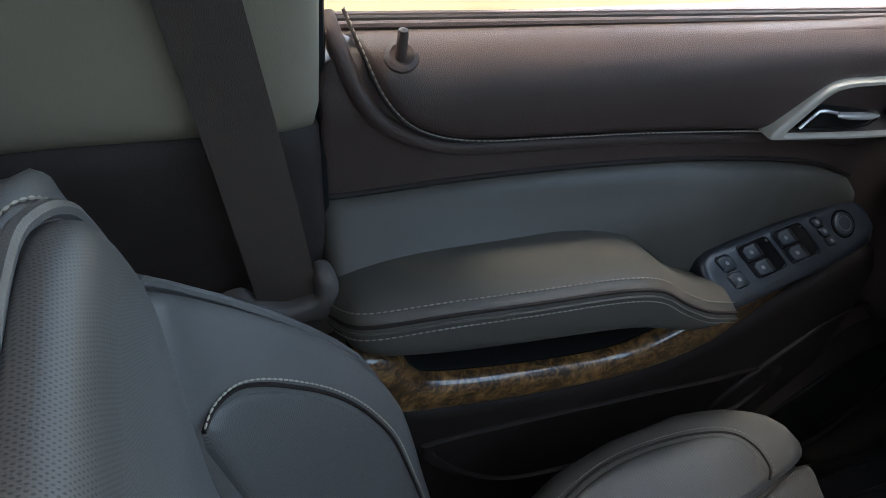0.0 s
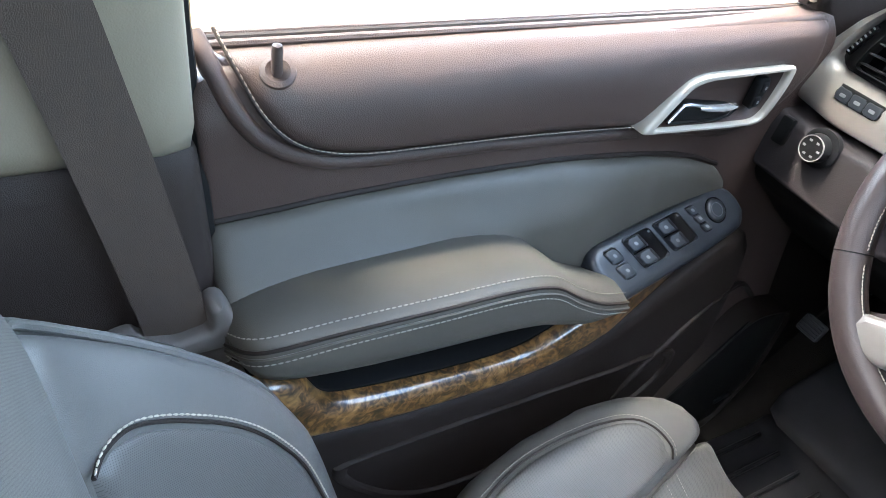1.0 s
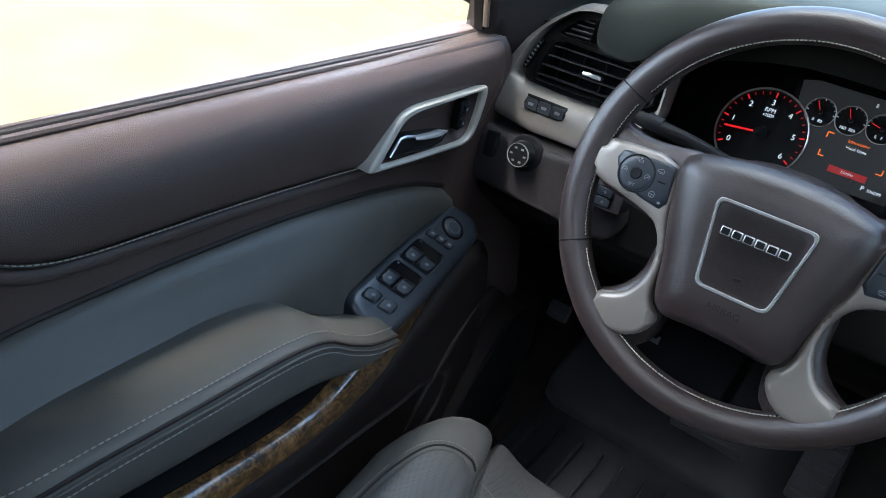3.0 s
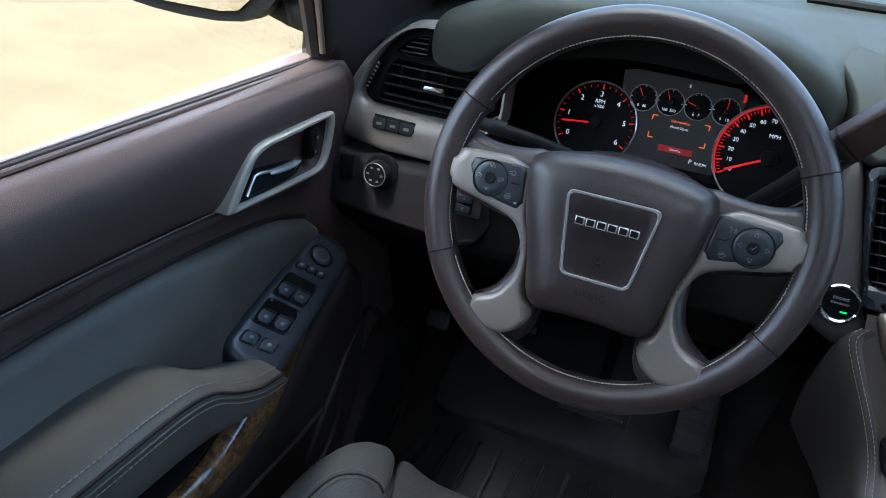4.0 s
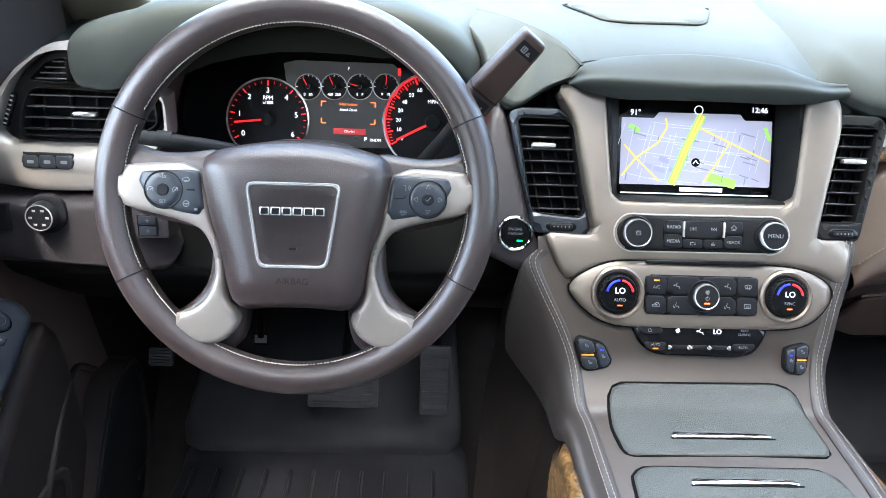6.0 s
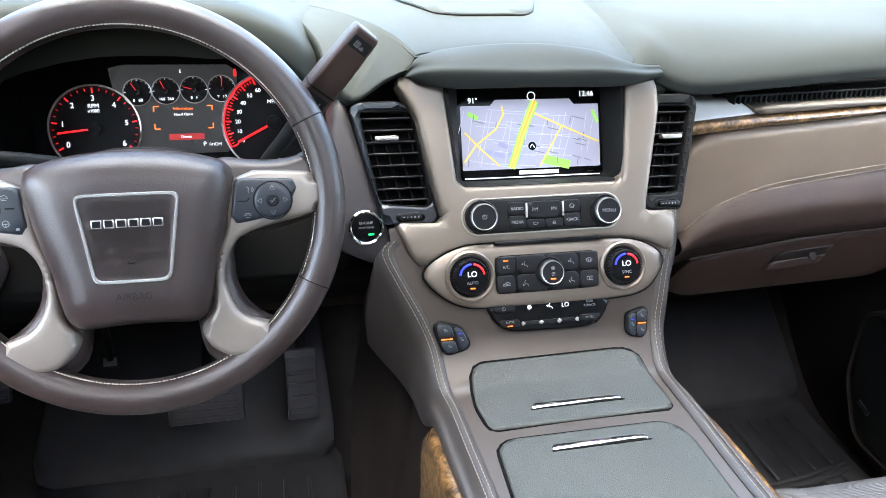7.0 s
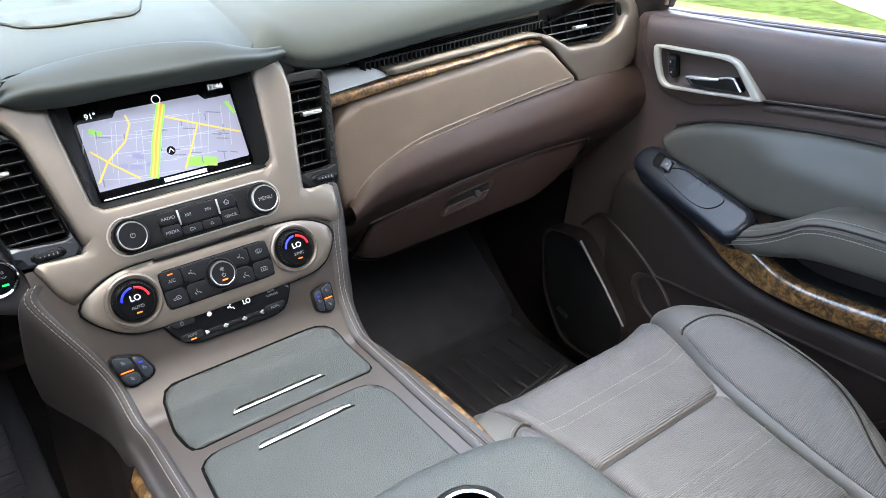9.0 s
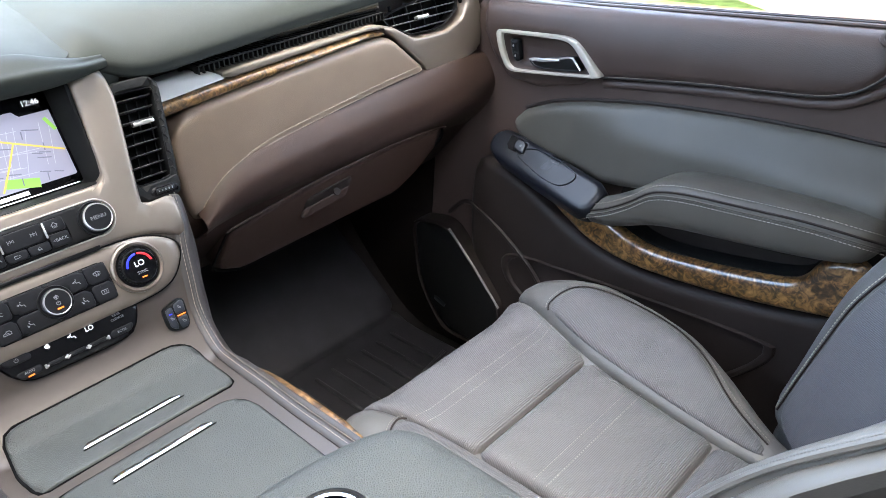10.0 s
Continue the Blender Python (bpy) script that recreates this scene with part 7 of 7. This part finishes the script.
part("stitching", stitch_mesh(spline([(0.117, y, 0.5945) for y in (0.22, 0.3, 0.4, 0.47)] + [(0.112, 0.505, 0.595), (0.09, 0.520, 0.596)], 6), 0.0045, 0.0034, 0.0005), THREAD, arm)
cup = part("cup_ring", lathe([(0.030, 0.0), (0.030, 0.003), (0.027, 0.0045), (0.0245, 0.003), (0.0245, -0.002), (0.001, -0.002)], pose(0.014, 0.470, 0.602), 40), BLACK, arm, "dark ring with chrome lining")
part("cup_lining", lathe([(0.0245, 0.0), (0.0245, 0.0042), (0.0215, 0.0042), (0.0205, 0.0)], pose(0.014, 0.470, 0.602), 40, False), CHROME, cup)

# ---------------------------------------------------------------- steering wheel
whl = thing("steering_wheel", "brown leather steering wheel with satin silver spokes", "steering wheel")
tw = radians(23)
mW = basis((-0.422, 0.855, 0.741), (1, 0, 0), (0, math.sin(tw), math.cos(tw)))
WP = lambda off=0.0: (lambda u, v, w: mW @ Vector((u, v, w + off)))
R, r = 0.1725, 0.0165
rim = part("rim", grid_mesh([[mW @ Vector(((R + r * math.cos(b) * 0.94) * math.cos(a), (R + r * math.cos(b) * 0.94) * math.sin(a), r * 1.05 * math.sin(b))) for b in np.linspace(0, 2 * math.pi, 20, endpoint=False)] for a in np.linspace(0, 2 * math.pi, 120, endpoint=False)], True, True), WHEELSKIN, whl, "brown leather rim")
for a in (25, 155, 207, 333):
    a = radians(a)
    part("rim_seam", tube([mW @ Vector(((R + (r + 0.0002) * 0.94 * math.cos(b)) * math.cos(a), (R + (r + 0.0002) * 0.94 * math.cos(b)) * math.sin(a), (r + 0.0002) * 1.05 * math.sin(b))) for b in np.linspace(0, 2 * math.pi, 24, endpoint=False)], 0.0007, 5, True), BLACK, rim)
for a0, a1 in ((28, 152), (210, 330), (157, 206), (334, 383)):
    part("stitching", stitch_mesh([mW @ Vector(((R - r * 0.86 + 0.0012 * (k % 2)) * math.cos(radians(x)), (R - r * 0.86) * math.sin(radians(x)), r * 0.45 + 0.0014 * (k % 2))) for k, x in enumerate(np.linspace(a0, a1, int((a1 - a0) * 0.9)))], 0.0036, 0.0029, 0.0007), RIM_THREAD, rim)
    part("stitch_groove", tube([mW @ Vector(((R - r * 0.86) * math.cos(radians(x)), (R - r * 0.86) * math.sin(radians(x)), r * 0.44)) for x in np.linspace(a0, a1, 60)], 0.0010, 6), BLACK, rim)
hub = [(-0.090, 0.030), (-0.075, 0.041), (-0.035, 0.049), (0.0, 0.051), (0.035, 0.049), (0.075, 0.041), (0.090, 0.030), (0.080, -0.022), (0.069, -0.055), (0.064, -0.085), (0.058, -0.100), (0.047, -0.107), (0.02, -0.104), (-0.02, -0.104), (-0.047, -0.107), (-0.058, -0.100), (-0.064, -0.085), (-0.069, -0.055), (-0.080, -0.022)]
part("hub", pad_mesh(chaikin(hub, 2), WP(0.008), 0.026, 0.030, 0.045, 0.008), WHEELSKIN, whl, "brown moulded airbag cover")
emb = rounded([(-0.0425, 0.0125), (0.0440, 0.0125), (0.0325, -0.0650), (-0.0305, -0.0650)], 0.008)
part("badge_frame", ring_mesh(emb, rounded([(-0.0390, 0.0090), (0.0405, 0.0090), (0.0297, -0.0615), (-0.0277, -0.0615)], 0.006), WP(0.0335), 0.003, 80, 0.004), BRIGHT, whl, "chrome frame on the hub")
part("badge_field", pad_mesh(rounded([(-0.0395, 0.0095), (0.041, 0.0095), (0.030, -0.062), (-0.028, -0.062)], 0.006), WP(0.0325), 0.0015, 0.003, 0.004, 0.006), WHEELSKIN, whl)
for k in range(6):
    bar = part("badge_bar", box_mesh(0.0088, 0.0076, 0.0024, mW @ pose(-0.0243 + 0.0098 * k, -0.0135, 0.0350), 0.0010), BRIGHT, whl, "dark bar with a chrome edge")
    part("badge_core", box_mesh(0.0066, 0.0054, 0.0008, mW @ pose(-0.0243 + 0.0098 * k, -0.0135, 0.0362), 0.0003, 1), BLACK, bar)
part("horn_mark", box_mesh(0.007, 0.003, 0.0008, mW @ pose(0.001, -0.047, 0.0342), 0.001), DARK, whl)
writing("AIRBAG", 0.0085, mW @ pose(0.001, -0.0765, 0.0345), DARK, whl, "legend")
spo = [(-0.166, 0.004), (-0.163, 0.023), (-0.150, 0.027), (-0.090, 0.029), (-0.080, 0.0), (-0.078, -0.026), (-0.068, -0.046), (-0.065, -0.072), (-0.064, -0.098), (-0.049, -0.112), (-0.057, -0.129), (-0.070, -0.139), (-0.088, -0.142), (-0.105, -0.137), (-0.117, -0.121), (-0.115, -0.113), (-0.104, -0.109), (-0.088, -0.103), (-0.077, -0.084), (-0.074, -0.066), (-0.079, -0.045), (-0.090, -0.030), (-0.117, -0.022), (-0.156, -0.014), (-0.164, -0.007)]
for k in (1, -1):
    o = [(k * a, b) for a, b in spo]
    part("spoke_trim", pad_mesh(chaikin(o, 1), WP(0.006), 0.008, 0.006, 0.012, 0.006), CHAMPAGNE, whl, "satin champagne spoke trim")
    wing = [(k * a, b) for a, b in ((-0.165, -0.016), (-0.172, 0.02), (-0.163, 0.052), (-0.145, 0.040), (-0.11, 0.037), (-0.06, 0.046), (-0.06, -0.02), (-0.085, -0.034), (-0.12, -0.027))]
    part("spoke", pad_mesh(chaikin(wing, 2), WP(-0.008), 0.012, 0.014, 0.015, 0.01), WHEELSKIN, whl)
    leg = [(k * a, b) for a, b in ((-0.082, -0.03), (-0.05, -0.03), (-0.045, -0.11), (-0.055, -0.150), (-0.095, -0.150), (-0.128, -0.118), (-0.10, -0.104), (-0.082, -0.08))]
    part("spoke", pad_mesh(chaikin(leg, 2), WP(-0.010), 0.012, 0.012, 0.015, 0.01), WHEELSKIN, whl)
    pod = [(k * a, b) for a, b in ((-0.146, 0.017), (-0.138, 0.020), (-0.088, 0.022), (-0.082, -0.021), (-0.112, -0.016), (-0.136, -0.004))]
    p = part("button_pod", pad_mesh(rounded(pod, 0.006), WP(0.0125), 0.004, 0.004, 0.006, 0.006), BLUEGREY, whl, "charcoal button pod")
    c = (-0.1197, 0.0030) if k > 0 else (0.1210, 0.0002)
    part("pod_ring", ring_mesh(disc(0.0178, 36, c), disc(0.0164, 36, c), WP(0.0162), 0.0008, 36, 0.001), BLACK, p)
    part("pod_pad", pad_mesh(disc(0.0163, 36, c), WP(0.0160), 0.0016, 0.006, 0.001, 0.004), BLUEGREY, p)
    part("pod_centre", lathe([(0.0056, -0.002), (0.0056, 0.0018), (0.0046, 0.0026), (0.001, 0.0024)], mW @ pose(c[0], c[1], 0.0165), 24), BUTTON, p)
    ink = lambda lines, q, size, up=0.0180: strokes([[(x * size, y * size) for x, y in ln] for ln in lines], size * 0.22, mW @ pose(q[0], q[1], up), WHITE_INK, p)
    if k > 0:
        writing("RES", 0.0040, mW @ pose(c[0], c[1] + 0.0115, 0.0180), WHITE_INK, p, "legend")
        writing("SET", 0.0040, mW @ pose(c[0], c[1] - 0.0108, 0.0180), WHITE_INK, p, "legend")
        ink([[(0, 0.9), (0, 1.6)], [(-0.4, 1.2), (0, 1.6), (0.4, 1.2)]], (c[0], c[1] + 0.0105), 0.0028)
        arch = [[(math.cos(radians(a)), math.sin(radians(a))) for a in range(-30, 211, 20)], [(-0.1, -0.3), (0.5, 0.4)]]
        ink(arch, (c[0] - 0.0112, c[1]), 0.0024)
        ink(arch + [[(-1, -1), (1, 1)]], (c[0] + 0.0112, c[1]), 0.0024)
        ink([[(-1.4, -0.3), (-1.4, 0.4), (-0.6, 0.6), (0, 1.0), (0.8, 0.6), (1.2, 0.0), (1.2, -0.3), (-1.4, -0.3)], [(-0.8, -0.8), (0.8, -0.8)]], (-0.0985, 0.0125), 0.0024)
        ink([[(math.cos(radians(a)), math.sin(radians(a))) for a in range(0, 361, 24)], [(-1, 0), (1, 0)], [(0, 0), (0, -1)]], (-0.0987, -0.0094), 0.0027)
        part("pod_slot", box_mesh(0.0075, 0.0016, 0.0006, mW @ pose(-0.0950, 0.0034, 0.0166), 0), BLACK, p)
        part("pod_lamp", box_mesh(0.0026, 0.0020, 0.0006, mW @ pose(-0.0902, -0.0144, 0.0166), 0), WHITE_INK, p)
    else:
        for a in range(4):
            w = radians(90 * a)
            tri = [(0.9, 0), (-0.5, 0.9), (-0.5, -0.9), (0.9, 0)]
            ink([[(x * math.cos(w) - y * math.sin(w), x * math.sin(w) + y * math.cos(w)) for x, y in tri]], (c[0] + 0.0110 * math.cos(w), c[1] + 0.0110 * math.sin(w)), 0.0024)
        ink([[(-0.9, 0.0), (-0.3, -0.7), (1.0, 0.8)]], c, 0.0024, 0.0194)
        ink([[(-1.2, 0.8), (-0.6, 1.2), (-0.2, 0.4), (-0.6, -0.2), (-0.2, -1.0)], [(0.5, 0.7), (0.9, 0.1), (0.5, -0.5)], [(1.0, 1.0), (1.5, 0.1), (1.0, -0.8)]], (0.1013, 0.0102), 0.0024)
        ink([[(-1.2, -0.2), (-1.0, 0.5), (1.0, 0.5), (1.2, -0.2), (0.5, -0.2), (0.4, 0.1), (-0.4, 0.1), (-0.5, -0.2), (-1.2, -0.2)], [(-0.8, -0.9), (0.8, -0.9)]], (0.0985, -0.0121), 0.0025)
        part("pod_slot", tube([WP(0.0164)(u, v, 0) for u, v in ((0.0900, 0.0005), (0.0985, 0.0005), (0.1005, 0.0030))], 0.0006, 6), BLACK, p)

release = thing("release_label", "small white release label below the steering column", "label")
part("plate", box_mesh(0.026, 0.003, 0.020, pose(-0.540, 1.132, 0.392, -25), 0.001), BLACK, release)
part("mark", box_mesh(0.018, 0.001, 0.012, pose(-0.540, 1.1300, 0.392, -25), 0.0005), WHITE_INK, release)
part("bracket", box_mesh(0.010, 0.010, 0.16, pose(-0.540, 1.140, 0.465, -4), 0.002), BLACK, release)
col = thing("steering_column", "dark plastic steering column shroud with stalks", "steering column")
cm = mW @ pose(0, -0.01, -0.03)
part("shroud", loft([[cm @ Vector((a * k, b * k, -h)) for a, b in ((-0.075, 0.03), (-0.04, 0.062), (0.04, 0.062), (0.075, 0.03), (0.07, -0.04), (0.03, -0.065), (-0.03, -0.065), (-0.07, -0.04))] for k, h in ((0.75, -0.005), (0.98, 0.0), (1.02, 0.05), (1.05, 0.12), (1.1, 0.25))], 4, 3, True, True), DARK, col)
part("turn_stalk", tube(spline([(-0.48, 0.925, 0.755), (-0.53, 0.93, 0.762), (-0.585, 0.935, 0.766), (-0.625, 0.935, 0.77)], 4), 0.0075, 12), BLACK, col)
part("stalk_tip", tube([(-0.56, 0.934, 0.765), (-0.575, 0.9345, 0.7665)], 0.0085, 12), BUTTON, col)
part("brake_box", box_mesh(0.064, 0.034, 0.052, pose(-0.6100, 0.957, 0.674, -10), 0.005), BOARD, col, "plum grey switch housing")
mB = pose(-0.6005, 0.9385, 0.6665, 80)
bed = part("switch_bed", box_mesh(0.0225, 0.0230, 0.002, mB, 0.001), GLOSS, col)
for dv, hv in ((0.0058, 0.0092), (-0.0056, 0.0094)):
    bk = part("brake_key", box_mesh(0.0185, hv, 0.003, mB @ pose(0.0, dv, 0.0014), 0.001), BLUEGREY, bed, "small grey rocker key")
    strokes([[(-0.0022, 0), (0.0022, 0)], [(0, -0.0022), (0, 0.0022)]], 0.0008, mB @ pose(0.0005, dv, 0.0031), WHITE_INK, bk)
lev = thing("gear_lever", "brown column gear lever with a padded grip", "gear lever")
part("stem", tube(spline([(-0.330, 0.975, 0.705), (-0.306, 0.955, 0.742), (-0.282, 0.938, 0.778), (-0.262, 0.925, 0.812)], 5), 0.0075, 12), BLACK, lev)
gm = basis((-0.256, 0.922, 0.820), (0.0505, -0.006, 0.062), (-0.62, -0.10, 0.50))


def grip_ring(h, wy, wz):
    """A rounded box section of the lever grip, h along it."""
    return [gm @ Vector((h, q.x, q.y)) for q in rounded([(-wy, -wz), (wy, -wz), (wy, wz), (-wy, wz)], 0.006, 3)]


part("grip", loft([grip_ring(h, wy, wz) for h, wy, wz in ((-0.020, 0.012, 0.009), (-0.012, 0.0158, 0.0115), (0.004, 0.0158, 0.0115), (0.030, 0.0155, 0.0115), (0.060, 0.0145, 0.0110), (0.0780, 0.0138, 0.0100), (0.0815, 0.012, 0.008))], 2, 2, True, True), KNEE, lev, "brown tapered lever grip")
part("grip_band", loft([grip_ring(h, wy, wz) for h, wy, wz in ((0.0090, 0.0160, 0.0118), (0.0100, 0.0163, 0.0121), (0.0110, 0.0160, 0.0118))], 2, 2, True, True), BLACK, lev)
key = part("plus_minus_key", box_mesh(0.016, 0.022, 0.004, gm @ pose(-0.002, 0.0, 0.0105), 0.0015), BUTTON, lev)
part("plus_mark", box_mesh(0.0045, 0.0012, 0.0006, gm @ pose(-0.002, 0.005, 0.0127), 0), WHITE_INK, key)
part("plus_mark", box_mesh(0.0012, 0.0045, 0.0006, gm @ pose(-0.002, 0.005, 0.0128), 0), WHITE_INK, key)
part("minus_mark", box_mesh(0.0045, 0.0012, 0.0006, gm @ pose(-0.002, -0.005, 0.0127), 0), WHITE_INK, key)
tip = part("tip_button", box_mesh(0.013, 0.021, 0.0016, gm @ pose(0.068, 0.0, 0.0105), 0.0007), BUTTON, lev, "dark tow mode button")
strokes([[(-0.0030, 0.0010), (-0.0030, 0.0055), (0.0020, 0.0055), (0.0020, 0.0010), (-0.0030, 0.0010)], [(-0.0020, 0.0032), (0.0012, 0.0032)], [(-0.0030, -0.0010), (-0.0030, -0.0045), (0.0000, -0.0030), (-0.0030, -0.0010)]], 0.0012, gm @ pose(0.068, 0.0, 0.0116), WHITE_INK, tip)

# ---------------------------------------------------------------- footwell
for nm, lab, x0, x1, y, z0, z1, tl in (("brake_pedal", "wide rubber brake pedal", -0.478, -0.368, 1.15, 0.262, 0.318, 25), ("accelerator_pedal", "narrow rubber accelerator pedal", -0.303, -0.256, 1.15, 0.255, 0.36, 20), ("parking_brake_pedal", "small rubber parking brake pedal", -0.704, -0.668, 1.12, 0.352, 0.376, 30)):
    p = tagged(new(nm), lab, "pedal")
    m = pose((x0 + x1) / 2, y, (z0 + z1) / 2, -tl)
    part("plate", box_mesh(x1 - x0, 0.012, (z1 - z0) / math.cos(radians(tl)), m, 0.004), RUBBER, p)
    for k in range(5):
        part("rib", box_mesh((x1 - x0) * 0.85, 0.004, (z1 - z0) * 0.07, m @ pose(0, -0.007, (k - 2) * (z1 - z0) * 0.19), 0.001, 1), RUBBER, p)
    part("arm", tube([m @ Vector((0, 0.006, (z1 - z0) * 0.3)), m @ Vector((0, 0.08, 0.10)), m @ Vector((0, 0.12, 0.22))], 0.008), BLACK, p)
for s in (-1, 1):
    mt = thing("floor_mat", "black ribbed rubber floor mat on the carpet", "floor mat", group="floor mats")
    c = s * 0.49
    part("tray", pad_mesh(rounded([(c - 0.27, 0.55), (c + 0.27, 0.55), (c + 0.28, 1.30), (c - 0.24, 1.30)], 0.05), lambda u, v, w: Vector((u, v, 0.028 + w + 0.55 * max(0, v - 1.235))), 0.008, 0.012, 0.012, 0.03), RUBBER, mt)
    part("toe_plate", pad_mesh(rounded([(c - 0.25, 1.26), (c + 0.27, 1.26), (c + 0.25, 1.56), (c - 0.20, 1.56)], 0.04), lambda u, v, w: Vector((u, 1.25 + (v - 1.25) * 0.78, 0.060 + (v - 1.25) * 0.72 + w)), 0.006, 0.012, 0.012, 0.03), RUBBER, mt)
    arc = lambda u: 1.055 + 0.55 * (u - c) ** 2 * (1 if s > 0 else 0.2)
    for k in range(11):
        u = c - 0.215 + 0.043 * k
        part("rib", box_mesh(0.007, 1.222 - arc(u), 0.010, pose(u, (1.222 + arc(u)) / 2 + 0.006, 0.041), 0.0025, 1), RUBBER, mt)
        part("rib", box_mesh(0.007, 0.19, 0.010, pose(u, arc(u) - 0.119, 0.041), 0.0025, 1), RUBBER, mt)
    for dy_ in (0.0, -0.017):
        part("cross_rib", tube([(u, arc(u) + dy_, 0.0415) for u in np.linspace(c - 0.235, c + 0.245, 25)], 0.0045, 8), RUBBER, mt)

# speakers low on the doors
for s in (-1, 1):
    sp = thing("door_speaker", "dark speaker grille with a bright strip low on the door", "speaker", group="door speakers")
    o = rounded([(1.155, 0.34), (1.06, 0.355), (0.93, 0.215), (0.95, 0.10), (1.09, 0.10), (1.15, 0.20)], 0.03)
    W = (lambda q: lambda u, v, w: Vector((q * (0.742 - w), u, v)))(s)
    part("grille", pad_mesh(o, W, 0.006, 0.02, 0.03, 0.02), BLACK, sp)
    cc = sum(o, Vector((0, 0))) / len(o)
    part("surround", ring_mesh([cc + (q - cc) * 1.05 for q in o], o, W, 0.008, 64, 0.03), DARK, sp)
    part("bright_strip", tube([W(u, v, 0.006) for u, v in ((1.052, 0.353), (0.99, 0.288), (0.93, 0.217))], 0.0026, 6), BLACK if s < 0 else BRIGHT, sp)
    part("name_plate", box_mesh(0.004, 0.03, 0.009, pose(s * 0.734, 1.09, 0.17, 20), 0.001), BLUEGREY, sp)

# outside mirror
mir = thing("door_mirror", "black door mirror outside the driver window", "door mirror")
part("housing", loft([[Vector((x, y, z)) for x, z in ((-0.915, 0.85), (-0.99, 0.787), (-1.17, 0.785), (-1.20, 0.82), (-1.20, 0.99), (-1.16, 1.03), (-0.95, 1.03), (-0.905, 1.0))] for y in (1.05, 1.08)] + [[Vector((-1.05 + (x + 1.05) * 0.75, 1.17, 0.91 + (z - 0.91) * 0.7)) for x, z in ((-0.915, 0.85), (-0.99, 0.787), (-1.17, 0.785), (-1.20, 0.82), (-1.20, 0.99), (-1.16, 1.03), (-0.95, 1.03), (-0.905, 1.0))]], 4, 4, True, True), BLACK, mir)
part("mirror_glass", pad_mesh(rounded([(-0.925, 0.855), (-0.992, 0.797), (-1.165, 0.795), (-1.19, 0.825), (-1.19, 0.985), (-1.155, 1.02), (-0.955, 1.02), (-0.915, 0.995)], 0.012), lambda u, v, w: Vector((u, 1.046 - w, v)), 0.001, 0.003, 0.004, 0.03), material("mirror_silver", (0.9, 0.9, 0.9), 0.03, metal=1.0, vary=0.01, rough_vary=0.01), mir)
part("mirror_arm", loft([[Vector((x, y + a, z + b)) for a, b in ((-0.03, -0.02), (-0.03, 0.02), (0.04, 0.03), (0.05, -0.02))] for x, y, z in ((-0.80, 1.10, 0.81), (-0.90, 1.11, 0.80), (-0.98, 1.11, 0.82))], 3, 3, True, True), BLACK, mir)
